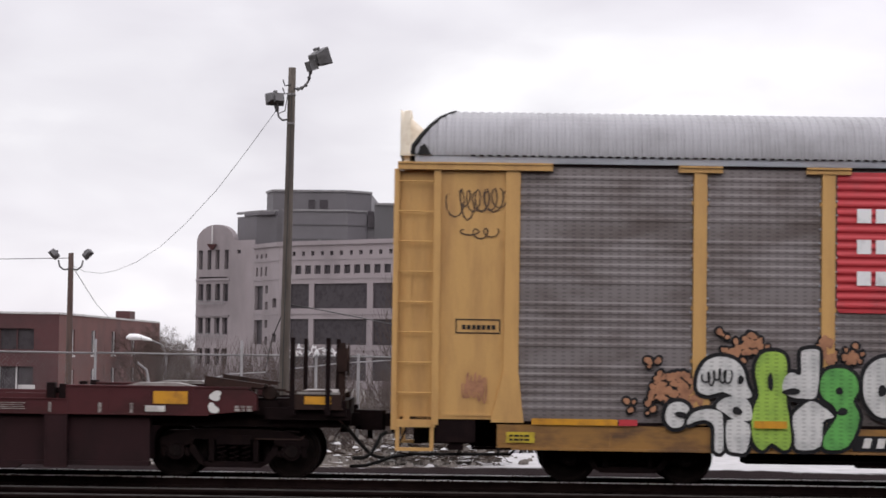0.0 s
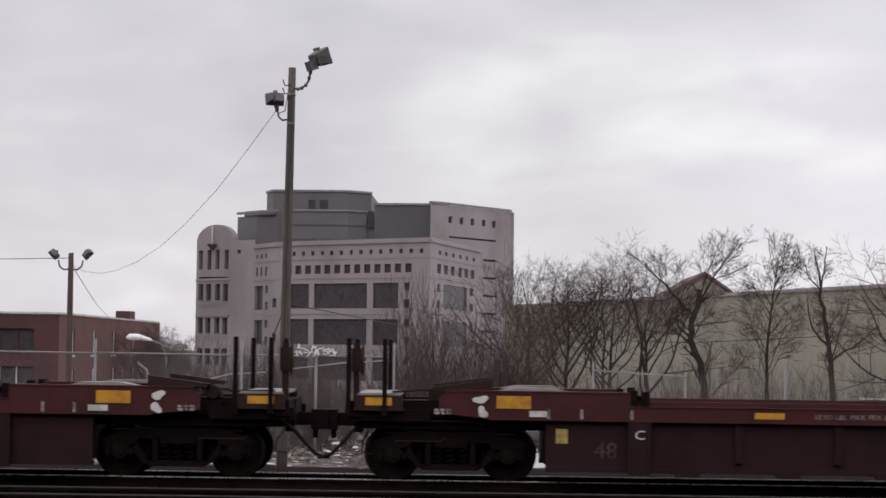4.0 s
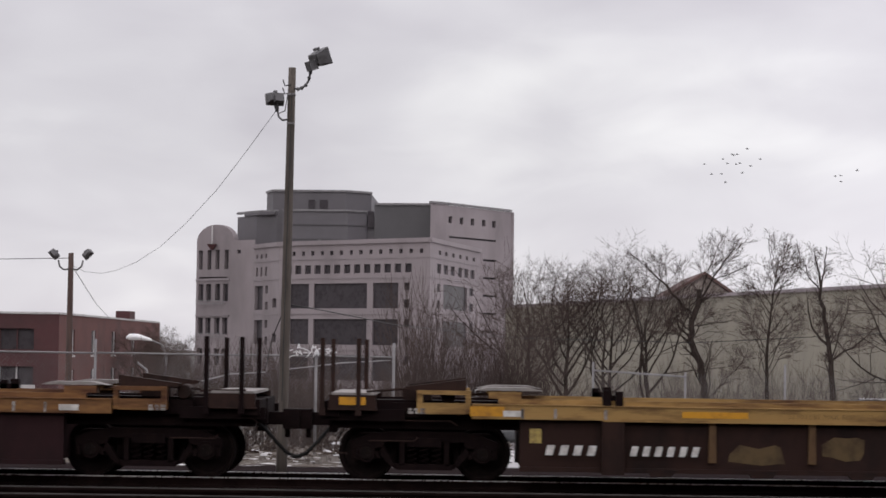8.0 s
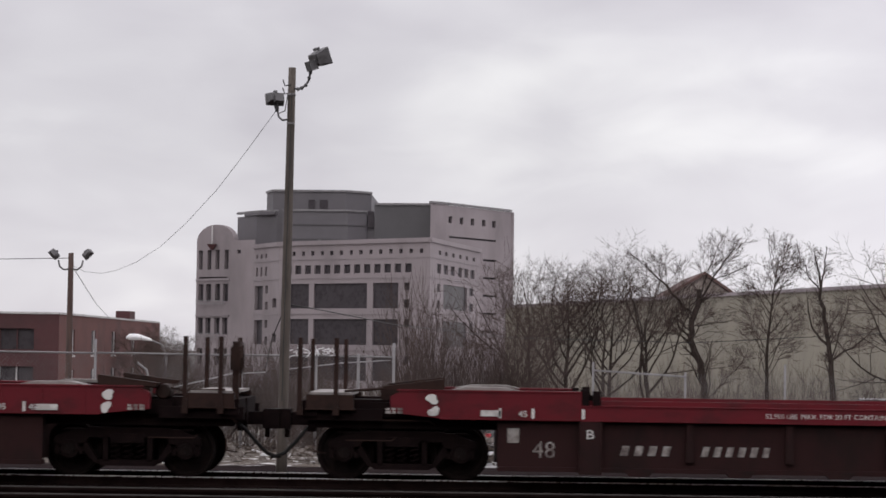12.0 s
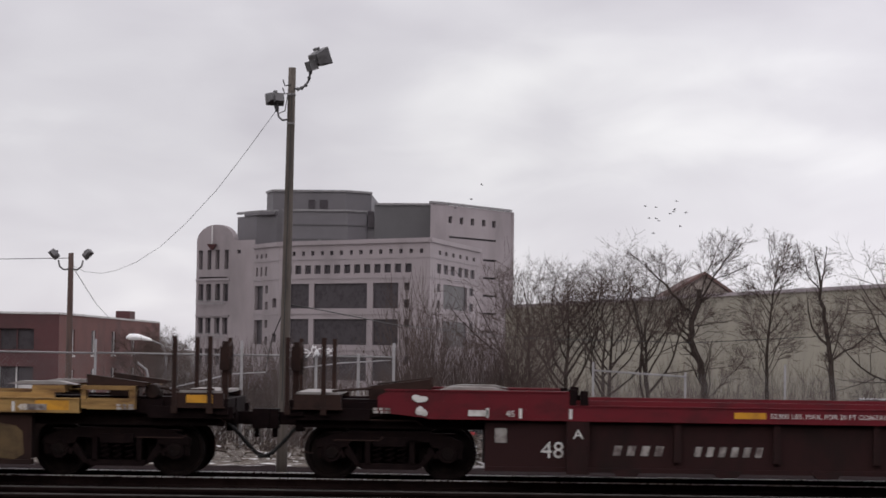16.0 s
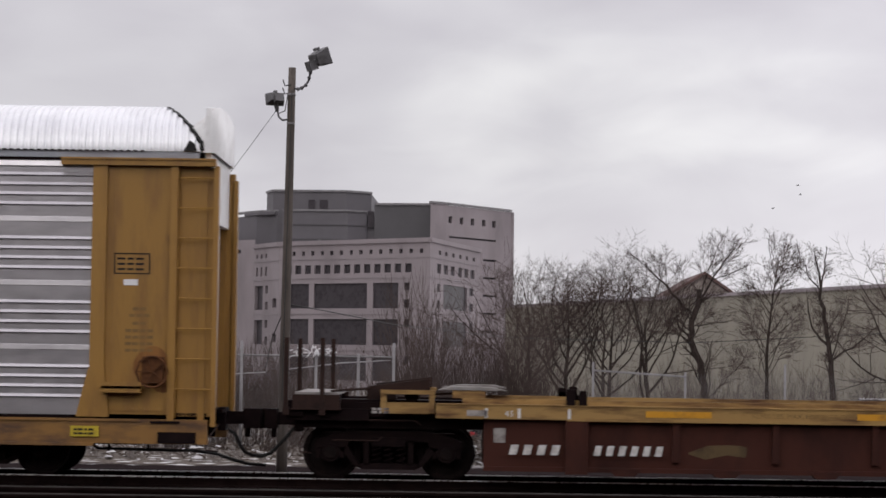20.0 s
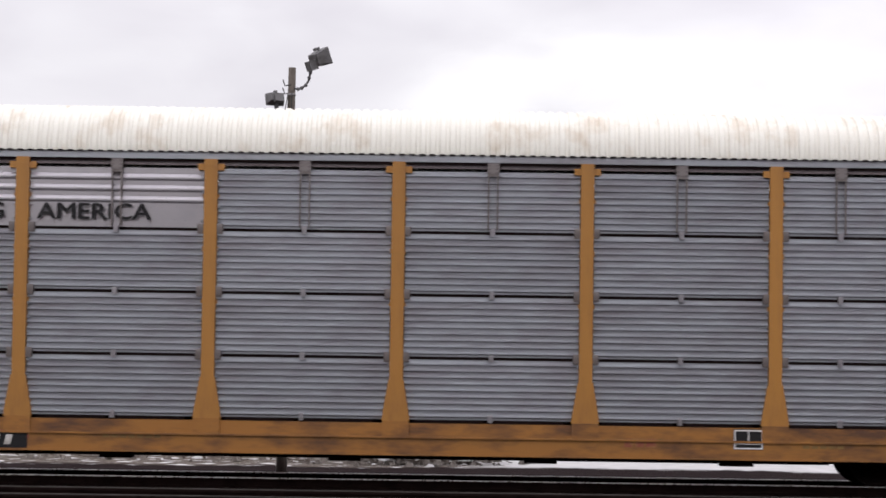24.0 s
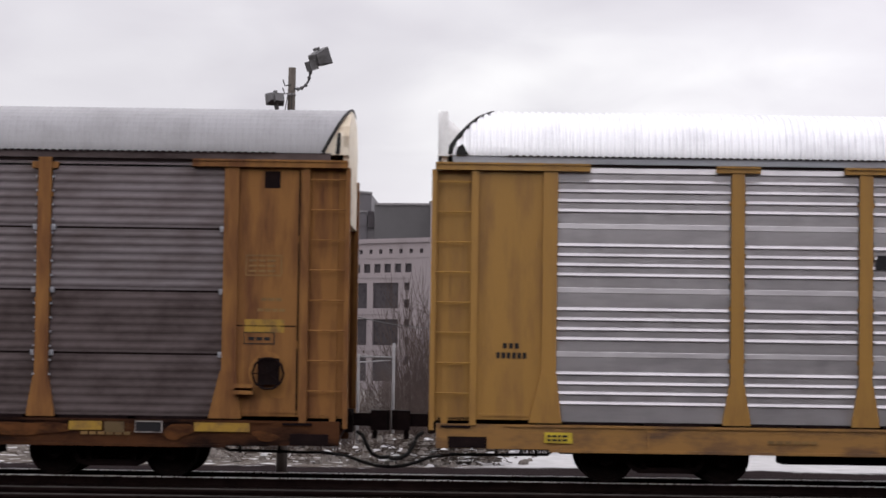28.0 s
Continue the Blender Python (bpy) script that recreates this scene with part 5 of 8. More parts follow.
    for k, (lab, ch, sd, ac) in enumerate(kinds):
        strips = maroon_strips if k < 3 else tan_strips if k in (3, 8, 9) else ((-3.68, -3.20), (3.3, 3.8)) if k == 7 else ()
        w = well_car(lab, (COUPLINGS[k] + COUPLINGS[k + 1]) / 2, ch, sd, ac, strips, brake_end=-1 if k % 3 == 1 else 1)
        stencil(w, "chord_text", worn_white, -1.5205,
                [(-0.05, 1.04, (0.045,) * 4 + (-0.07,) + (0.04,) * 6, 0.065, 0.028, 0.2), (4.95, 1.03, (0.62,), 0.012, 0.1, 0), (4.95, 1.06, (0.6,), 0.012, 0.1, 0), (4.95, 1.09, (0.58,), 0.012, 0.1, 0), (4.95, 1.12, (0.62,), 0.012, 0.1, 0)],
                "small pale stencil bars")
        flat(w, "centre_mark", white_paint, -0.03, 0.02, 0.985, 1.17, -1.5205, "white centre mark")
        for e in (-1, 1):
            # lift marks on the raised chord ends
            marks = [(x, 0.995) for x in ((5.92, 6.68, 7.16) if e > 0 else (-6.18, -6.94, -7.44))]
            for mx, mz in marks:
                flat(w, "lift_mark", white_paint if k in (5, 6, 7, 8, 9) else worn_white, mx, mx + 0.045, mz, mz + 0.15, -1.5305, "white lift mark")
            if k in (5, 6, 7, 8, 9):
                for mx, word in ((6.72, "45"), (7.20, "48")) if e > 0 else ((6.94, "45"), (7.44, "48")):
                    lettering("mark_text", word, 0.13, white_paint, w, e * mx + (0.05 if e > 0 else -0.20), -1.5305, 1.02, wide=1.1)
            if k < 3 or k in (3, 8):
                mid = 7.77 if e > 0 else -7.95
                flat(w, "reflector", reflect_yellow, mid - 0.26, mid + 0.26, 1.14 if k < 3 else 1.02, 1.33 if k < 3 else 1.17, -1.5305 if k < 3 else -1.5205, "yellow reflective plate")
                flat(w, "reflector", reflect_yellow, e * 10.0 - 0.2, e * 10.0 + 0.2, 1.16, 1.28, -1.464)
            bm = bmesh.new()
            if k < 3 or 4 < k < 8:
                for cx, cz, rx, rz, seed in ((8.45, 1.27, 0.10, 0.065, k), (8.42, 1.08, 0.075, 0.08, k + 9)):
                    spot = bmesh.new()
                    blob(spot, e * cx, cz, rx, rz, -1.5305, seed, 0.23)
                    part("paint_patch", spot, white_paint, w, "pale worn paint patch")
            box(bm, e * 7.55 - 0.16, e * 7.55 + 0.14, -1.5345, -1.5305 + 0.01, 1.02, 1.11)
            part("paint_patch", bm, white_paint if k < 8 else worn_white, w, "pale worn paint patch")
            bm = bmesh.new()
            bars(bm, e * 8.95 - 0.2, -1.5205, 1.04, (0.08, 0.04, 0.08), 0.04, 0.03)
            bars(bm, e * 8.95 - 0.2, -1.5205, 1.09, (0.06, 0.06, 0.08), 0.035, 0.03)
            part("end_text", bm, worn_white, w)
        if k in (1, 3, 8):
            big_letters(w, 0.50, 0.42, 0.36, white_paint if k == 8 else worn_white)
        if k in (3, 8, 9):
            number_board(w, -7.22, 0.40, False, white_paint, -1.5405, 1.43)
            patches = {3: ((-4.3, -3.45, 0.34, 0.62), (-2.85, -2.25, 0.45, 0.80), (-0.85, -0.22, 0.24, 0.55), (0.5, 1.0, 0.19, 0.36), (1.8, 2.15, 0.19, 0.36), (4.6, 5.85, 0.22, 0.52)),
                       8: ((-3.9, -3.2, 0.38, 0.75), (-0.85, -0.22, 0.26, 0.48), (0.8, 1.2, 0.19, 0.34), (1.8, 2.2, 0.19, 0.34), (4.2, 5.8, 0.22, 0.46), (6.25, 7.35, 0.26, 0.78)),
                       9: ((-4.3, -3.4, 0.44, 0.60), (1.0, 1.25, 0.28, 0.40), (3.9, 4.3, 0.22, 0.40))}[k]
            for x0, x1, z0, z1 in patches:
                bm = bmesh.new()
                rw = random.Random(k + x0)
                ring = [(x0 + (x1 - x0) * u, z0) for u in (0.0, 0.3, 0.6, 0.9)] + [(x1, z0 + (z1 - z0) * u) for u in (0.15, 0.8)] + [(x1 + (x0 - x1) * u, z1) for u in (0.1, 0.4, 0.75)] + [(x0, z1 - (z1 - z0) * 0.3)]
                plate(bm, [(cx + rw.uniform(-0.05, 0.05), max(0.262, cz + rw.uniform(-0.045, 0.045))) for cx, cz in ring], -1.4045, -1.4005)
                part("repaint_patch", bm, patch_olive, w, "olive-tan repainted patch")
        elif k in (5, 6, 7):
            number_board(w, -5.74 if k == 5 else -5.66, 0.40, False, worn_white, -1.4005, 1.38)
        elif k in (0, 2):
            number_row(w, ghost_white, -1.4005, 0.45, 0.135, ((-5.56, 4, 0.085, 0.125), (-4.22, 6, 0.08, 0.105)))
        if k in (1, 3, 5, 7, 8, 9):
            lettering("load_text", "52,900 LBS. MAX. FOR 20 FT CONTAINER", 0.105, white_paint if k in (5, 7) else worn_white if k == 1 else brown_paint,
                      w, -3.14 if k == 7 else -3.40, -1.5205, 1.045, "stencilled load limit line", wide=1.02)
        if k in (7, 0, 1, 2, 5):
            lettering("size_number", "48", 0.36, white_paint if k == 7 else ghost_white if k < 3 else worn_white, w, -6.92 if k == 5 else -6.60 if k == 7 else -6.72, -1.4005, 0.40, "large stencilled number", wide=1.0)
        if k in (0, 1, 2, 5, 7):
            lettering("end_letter", ("A", "C", "B", "", "", "B", "", "A")[k], 0.2, white_paint, w, -6.12, -1.5405, 0.70, wide=1.2)
        if k == 9:
            flat(w, "repaint_patch", black_paint, 4.58, 5.06, 0.53, 0.86, -1.4005, "black repainted data panel")
            for tx, tz in ((4.66, 0.77), (4.98, 0.77), (4.61, 0.56), (4.70, 0.56), (4.76, 0.56), (4.68, 0.64)):
                bm = bmesh.new()
                plate(bm, [(tx - 0.03, tz), (tx + 0.03, tz), (tx, tz + 0.05)], -1.4085, -1.4046)
                part("triangle_mark", bm, white_paint, w, "small white triangle")
            flat(w, "data_plate", worn_white, 5.22, 5.47, 0.64, 0.83, -1.4005, "pale weathered data plate")
            flat(w, "data_plate", worn_white, 6.98, 7.20, 0.55, 0.82, -1.4005, "pale weathered data plate")
            lettering("size_number", "48", 0.46, worn_white, w, 6.44, -1.4005, 0.475, "large outlined number", wide=0.95)
            lettering("size_number", "48", 0.40, black_paint, w, 6.475, -1.4065, 0.495, wide=0.95)
            flat(w, "reflector", reflect_yellow, 6.05, 7.26, 1.02, 1.19, -1.5295, "yellow reflective strip")
            flat(w, "repaint_patch", black_paint, 7.34, 7.61, 1.0, 1.16, -1.5355)
            lettering("mark_text", "-3", 0.24, black_paint, w, 8.24, -1.5345, 1.03, "dark sprayed figure", wide=1.3)
            bm = bmesh.new()
            for z, n in ((0.74, 2), (0.66, 1), (0.58, 2), (0.42, 3), (0.36, 3)):
                bars(bm, 6.14, -1.4005, z, (0.07,) * n, 0.028, 0.02)
            tagged(part("stencil_print", bm, worn_white, w), kind="stuff")
        else:
            shift = 0.10 if k in (5, 7) else 0.0
            bm = bmesh.new()
            frame_lines(bm, 4.50 + shift, 5.06 + shift, 0.43, 0.74, 0.018, -1.4005)
            box(bm, 4.77 + shift, 4.785 + shift, -1.4045, -1.4005, 0.53, 0.72)
            box(bm, 4.52 + shift, 5.04 + shift, -1.4045, -1.4005, 0.52, 0.535)
            bars(bm, 4.58 + shift, -1.4005, 0.66, (0.12,), 0.03, 0.1)
            bars(bm, 4.85 + shift, -1.4005, 0.66, (0.12,), 0.03, 0.1)
            part("data_lines", bm, white_paint if k in (3, 5) else worn_white, w, "thin-framed data panel")
        flat(w, "inspection_plate", spray_gold if k < 5 else worn_white, -7.30, -7.12, 0.62, 0.84, -1.4005)
        if k in (6, 7):
            bm = bmesh.new()
            x0 = 2.85 if k == 6 else 3.80
            for i in range(7):
                blob(bm, x0 + 0.1 + 0.19 * i, 0.56 + 0.02 * math.sin(i * 2), 0.12, 0.19, -1.40 - 0.0055 * (i % 3 + 1), i + k, 0.2)
            part("graffiti_block", bm, spray_gold, w, "gold sprayed graffiti letters, unreadable")
            scrawl(w, "graffiti_line", red_dark, -1.424, x0 + 0.05, 0.42, 1.2, 0.26, k, 0.012)
        if k == 7:
            bm = bmesh.new()
            frame_lines(bm, 6.30, 6.58, 0.56, 0.82, 0.016, -1.4005)
            part("data_lines", bm, worn_white, w)
            lettering("class_letter", "H", 0.12, worn_white, w, 6.39, -1.4005, 0.60)
            lettering("class_letter", "L 213-3", 0.09, worn_white, w, 6.28, -1.4005, 0.44, wide=1.2)
        if k == 5:
            bm = bmesh.new()
            plate(bm, [(5.18, 0.40), (5.68, 0.41), (5.70, 0.60), (5.67, 0.80), (5.40, 0.79), (5.17, 0.81), (5.19, 0.6)], -1.4055, -1.4005)
            part("graffiti_block", bm, spray_gold, w, "small gold sprayed graffiti")
            scrawl(w, "graffiti_line", red_dark, -1.408, 5.24, 0.46, 0.4, 0.28, 3, 0.014, loops=4)

    # silver car carrier behind the well cars
    b = car_carrier("yellow autorack with bright galvanised ribbed panels and black logo", -234.09,
                    yellow, galv, "a", roof_bright, cap_white, door=door_white)
    bm = bmesh.new()
    for i in range(6):
        z = 3.22 + i * 0.062
        plate(bm, [(-6.85 + i * 0.012, z), (-6.30 + i * 0.075, z), (-6.27 + i * 0.075, z + 0.035), (-6.85 + i * 0.012, z + 0.035)], -1.500, -1.494)
    for x in (-5.85, -5.45, -5.0):
        plate(bm, [(x, 3.20), (x + 0.13, 3.20), (x + 0.27, 3.60), (x + 0.12, 3.60)], -1.500, -1.494)
    for z in (3.2, 3.38, 3.53):
        plate(bm, [(-4.95, z), (-4.62, z), (-4.58, z + 0.07), (-4.92, z + 0.07)], -1.506, -1.501)
    bars(bm, -6.92, -1.494, 3.02, (0.105,) * 7 + (-0.08,) + (0.105,) * 8, 0.11, 0.035, 0.2)
    part("company_logo", bm, black_paint, b, "black slanted company logo of plain bars")
    number_board(b, -6.95, 0.57)
    flat(b, "paper_tag", sign_white, 12.30, 12.52, 2.93, 3.02, -1.472, "white paper tag")
    bm = bmesh.new()
    bars(bm, -12.58, -1.472, 2.03, (0.06, 0.06), 0.07, 0.03)
    bars(bm, -12.70, -1.472, 1.90, (0.055,) * 5, 0.08, 0.025)
    bars(bm, -12.75, -1.472, 4.42, (0.38,), 0.02, 0.1)
    bars(bm, -12.75, -1.472, 4.36, (0.3,), 0.02, 0.1)
    part("stencil_print", bm, black_paint, b)

    # car carrier with a shield sign
    c = car_carrier("yellow autorack with dull grey panels, shield sign and blue graffiti", -262.86,
                    orange_yellow, galv_dull, "b", roof_white, cap_white, pitch=0.152, truck_at=9.75, reach=13.79, gap=True, k=1.008, rib=0.028, wide=(-7.0, -1.5), door=door_white)
    y = -1.512
    bm = bmesh.new()
    box(bm, -8.95, -7.23, y - 0.012, y, 2.82, 4.72)
    board = part("sign_board", bm, orange_yellow, c, "yellow sign board")

    def shield(k):
        pts = [(-0.66, 0.60), (-0.40, 0.72), (-0.20, 0.66), (0.0, 0.70), (0.20, 0.66), (0.40, 0.72), (0.66, 0.60), (0.58, 0.38), (0.62, 0.1), (0.68, -0.2),
               (0.60, -0.50), (0.40, -0.66), (0.16, -0.70), (0.0, -0.80), (-0.16, -0.70), (-0.40, -0.66), (-0.60, -0.50), (-0.68, -0.2), (-0.62, 0.1), (-0.58, 0.38)]
        return [(x * k, z * k) for x, z in pts]
    cx, cz = -8.17, 3.83
    bm = bmesh.new()
    plate(bm, [(cx + x, cz + z) for x, z in shield(1.0)], y - 0.018, y - 0.012)
    part("shield", bm, sign_white, board, "white-edged shield")
    bm = bmesh.new()
    plate(bm, [(cx + x, cz + z) for x, z in [(-0.60, 0.03)] + [(-0.545, 0.353), (-0.614, 0.558), (-0.372, 0.67), (-0.186, 0.614), (0, 0.651), (0.186, 0.614), (0.372, 0.67), (0.614, 0.558), (0.545, 0.353), (0.60, 0.03)]], y - 0.024, y - 0.018)
    part("shield_field", bm, sign_blue, board, "blue upper field of the shield")
    bm = bmesh.new()
    bars(bm, cx - 0.36, y - 0.024, cz + 0.36, (0.09,) * 5, 0.13, 0.055)
    bars(bm, cx - 0.41, y - 0.024, cz + 0.15, (0.085,) * 7, 0.13, 0.04)
    part("shield_text", bm, sign_white, board, "white lettering bars")
    bm = bmesh.new()
    for i in range(-3, 4):
        x = i * 0.175
        low = -0.58 if abs(i) == 3 else -0.64 if abs(i) == 2 else -0.68 if abs(i) == 1 else -0.73
        low += 0.09 if abs(i) == 3 else 0
        plate(bm, [(cx + x - 0.045, cz + low), (cx + x + 0.045, cz + low), (cx + x + 0.045, cz + 0.0), (cx + x - 0.045, cz + 0.0)], y - 0.024, y - 0.018)
    part("shield_stripes", bm, sign_red, board, "red stripes of the shield")
    lettering("slogan", "BUILDING", 0.345, black_paint, c, -6.45, -1.512, 3.93, "black slogan lettering", wide=1.20, heavy=0.02)
    lettering("slogan", "AMERICA", 0.345, black_paint, c, -4.08, -1.512, 3.93, "black slogan lettering", wide=1.20, heavy=0.02)
    bm = bmesh.new()
    for x in (-13.05, -12.93, -12.80, -12.20, -12.06, -11.90, -11.74, -11.58, -11.42, -11.28):
        box(bm, x - 0.022, x + 0.022, -1.515, -1.44, 5.17, 5.21 + 0.03 * (round(x * 50) % 2))
    tagged(part("roof_hole", bm, black_steel, c, "row of small dark holes in the roof sheet"), kind="stuff")
    flat(c, "torn_hole", black_steel, 12.42, 12.62, 4.50, 4.72, -1.472, "dark torn opening under the beam")
    flat(c, "reflector", reflect_yellow, 12.78, 13.06, 0.46, 0.66, -SIDE - 0.002, "yellow reflective plate")
    flat(c, "warning_sticker", sign_white, 13.28, 13.50, 1.72, 1.96, -1.406, "small red and white sticker")
    flat(c, "sticker_stripe", sign_red, 13.33, 13.45, 1.78, 1.90, -1.411)
    number_board(c, -6.72, 0.445)
    def rounded(bm, cx, cz, rx, rz, y, skew=0.0):
        """A sprayed shape between a circle and a square."""
        pts = []
        for n in range(32):
            a = 2 * math.pi * n / 32
            u, v = math.cos(a), math.sin(a)
            f = (abs(u) ** 3 + abs(v) ** 3) ** (-1 / 3)
            pts.append((cx + rx * f * u + skew * v * rz, cz + rz * f * v))
        plate(bm, pts, y - 0.004, y)
    for cx, cz, rx, rz, ox, skew in ((-11.24, 1.50, 0.47, 0.52, 0.06, 0.06), (-10.24, 1.52, 0.36, 0.48, -0.07, -0.10)):
        bm = bmesh.new()
        rounded(bm, cx, cz, rx, rz, -1.5145, skew)
        under = part("graffiti_shape", bm, spray_navy, c, "blue sprayed rounded letter with a dark edge")
        bm = bmesh.new()
        rounded(bm, cx + ox, cz + 0.05, rx - 0.08, rz - 0.09, -1.520, skew)
        part("fill", bm, spray_blue, under)
        bm = bmesh.new()
        rounded(bm, cx + ox, cz - 0.08, rx * 0.42, rz * 0.20, -1.526, skew)
        part("counter", bm, spray_navy, under)
        bm = bmesh.new()
        rounded(bm, cx + ox * 2, cz + 0.24, rx * 0.25, rz * 0.10, -1.526, skew)
        part("counter", bm, spray_navy, under)
    scrawl(c, "graffiti_tag", spray_blue, -1.515, -8.85, 1.05, 2.9, 0.62, 23, 0.017, "thin blue sprayed tag", loops=13)
    scrawl(c, "graffiti_tag", spray_blue, -1.515, -6.4, 1.12, 1.3, 0.1, 25, 0.02, loops=3)
    scrawl(c, "graffiti_tag", black_paint, -1.476, -12.9, 1.05, 0.75, 0.42, 26, 0.016, "dark sprayed tag")
    flat(c, "reflector", reflect_yellow, -12.55, -12.0, 0.44, 0.66, -SIDE - 0.002, "yellow reflective plate")
    flat(c, "warning_sticker", sign_red, -13.54, -13.38, 1.78, 1.95, -1.406, "small red and white sticker")

    # silver car carrier with a dark word mark
    d = car_carrier("yellow autorack with bright galvanised ribbed panels and dark word mark", -291.60,
                    yellow, galv, "a", roof_bright, cap_white, brake=False, door=door_white)
    bm = bmesh.new()
    bars(bm, -6.98, -1.494, 3.33, (0.20, 0.19, 0.12, 0.12, 0.20, 0.30, 0.19, 0.17), 0.21, 0.125, 0.15)
    part("word_mark", bm, black_paint, d, "dark slanted word mark of plain bars")
    number_board(d, -6.80, 0.57)
    bm = bmesh.new()
    bars(bm, -12.62, -1.472, 2.05, (0.06, 0.06, 0.06), 0.08, 0.03)
    bars(bm, -12.72, -1.472, 1.90, (0.055,) * 6, 0.09, 0.025)
    part("stencil_print", bm, black_paint, d)
    flat(d, "paper_tag", sign_white, 12.32, 12.58, 2.92, 3.02, -1.472, "white paper tag")

    # the last car in view, rusty and dull
    e = car_carrier("rusty yellow enclosed autorack with grimy dark panels and grey roof", -320.30,
                    rust_yellow, galv_brown, "b", roof_grey, cap_cream, reach=13.68, gap=True, latch=False, rib=0.006)
    flat(e, "torn_hole", black_steel, 12.42, 12.66, 4.44, 4.70, -1.472, "dark torn opening under the beam")
    flat(e, "warning_label", brass_label, 12.15, 12.75, 2.24, 2.44, -1.472, "yellow warning label")
    for x0, x1 in ((9.52, 10.02), (11.42, 12.26)):
        flat(e, "reflector", brass_label, x0, x1, 0.73, 0.865, -SIDE - 0.01, "grimy yellow reflective strip")
    flat(e, "paper_tag", patch_olive, 10.06, 10.36, 0.70, 0.86, -SIDE - 0.01, "pale worn tag")
    flat(e, "data_plate", black_paint, 10.52, 10.94, 0.70, 0.88, -SIDE - 0.01, "small dark data plate with pale border")
    bm = bmesh.new()
    frame_lines(bm, 10.52, 10.94, 0.70, 0.88, 0.018, -SIDE - 0.0145)
    part("plate_border", bm, worn_white, e)
    # streaks of fresh rust along the sill
    for i, (x0, x1, z0, z1) in enumerate(((8.3, 9.45, 0.62, 0.86), (10.98, 11.38, 0.60, 0.86), (7.1, 7.9, 0.66, 0.84), (5.2, 6.3, 0.62, 0.85), (12.3, 12.7, 0.60, 0.74))):
        bm = bmesh.new()
        blob(bm, (x0 + x1) / 2, (z0 + z1) / 2, (x1 - x0) / 2, (z1 - z0) / 2, -SIDE + 0.0, 90 + i, 0.22, 26)
        part("rust_streak", bm, rust_brown_fresh, e, "orange-brown rust streak")


train()


# ---- ground and track ----
def ground_material():
    m = bpy.data.materials.new("yard_ground")
    m.use_nodes = True
    nt = m.node_tree
    bs = nt.nodes["Principled BSDF"]
    N, L = nt.nodes.new, nt.links.new
    co, sep = N("ShaderNodeTexCoord"), N("ShaderNodeSeparateXYZ")
    L(co.outputs["Object"], sep.inputs[0])

    def noise_tex(scale, detail=5):
        n = N("ShaderNodeTexNoise")
        n.inputs["Scale"].default_value, n.inputs["Detail"].default_value = scale, detail
        L(co.outputs["Object"], n.inputs["Vector"])
        return n.outputs["Fac"]

    def ramp(src, a, b, ca, cb):
        r = N("ShaderNodeValToRGB")
        r.color_ramp.elements[0].position, r.color_ramp.elements[1].position = a, b
        r.color_ramp.elements[0].color, r.color_ramp.elements[1].color = (*ca, 1), (*cb, 1)
        L(src, r.inputs[0])
        return r.outputs[0]

    def mixc(f, a, b):
        x = N("ShaderNodeMix")
        x.data_type = "RGBA"
        L(f, x.inputs[0])
        L(a, x.inputs[6])
        L(b, x.inputs[7])
        return x.outputs[2]
    fine, mid, wide = noise_tex(14), noise_tex(2.2), noise_tex(0.22)
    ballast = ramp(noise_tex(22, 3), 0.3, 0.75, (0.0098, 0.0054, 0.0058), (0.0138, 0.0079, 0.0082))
    snow = ramp(mid, 0.3, 0.7, (0.48, 0.47, 0.48), (0.66, 0.65, 0.66))
    soil = ramp(fine, 0.3, 0.75, (0.05, 0.039, 0.033), (0.19, 0.165, 0.145))
    cover = mixc(ramp(mid, 0.56, 0.66, (0, 0, 0), (1, 1, 1)), soil, snow)
    # the lot to the east is swept and pale, the verge to the west lies under patchy snow
    east = N("ShaderNodeMapRange")
    east.inputs["From Min"].default_value, east.inputs["From Max"].default_value = -0.2, 1.3
    L(sep.outputs["X"], east.inputs["Value"])
    lot = ramp(mid, 0.25, 0.8, (0.36, 0.35, 0.35), (0.52, 0.51, 0.52))
    cover = mixc(east.outputs[0], cover, lot)
    edge = N("ShaderNodeMath")
    edge.operation = "MULTIPLY_ADD"
    edge.inputs[1].default_value = 1.6
    L(mid, edge.inputs[0])
    L(sep.outputs["Y"], edge.inputs[2])
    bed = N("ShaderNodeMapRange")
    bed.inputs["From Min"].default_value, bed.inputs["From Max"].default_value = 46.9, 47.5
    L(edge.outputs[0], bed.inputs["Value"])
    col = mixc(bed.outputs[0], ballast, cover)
    far = N("ShaderNodeMapRange")
    far.inputs["From Min"].default_value, far.inputs["From Max"].default_value = 171.0, 297.0
    L(sep.outputs["Y"], far.inputs["Value"])
    col = mixc(far.outputs[0], col, ramp(wide, 0.3, 0.7, (0.10, 0.09, 0.08), (0.30, 0.29, 0.29)))
    L(col, bs.inputs["Base Color"])
    bs.inputs["Roughness"].default_value = 0.9
    bs.inputs["Specular IOR Level"].default_value = 0.02
    bp = N("ShaderNodeBump")
    bp.inputs["Strength"].default_value, bp.inputs["Distance"].default_value = 0.6, 0.04
    L(fine, bp.inputs["Height"])
    L(bp.outputs[0], bs.inputs["Normal"])
    return m


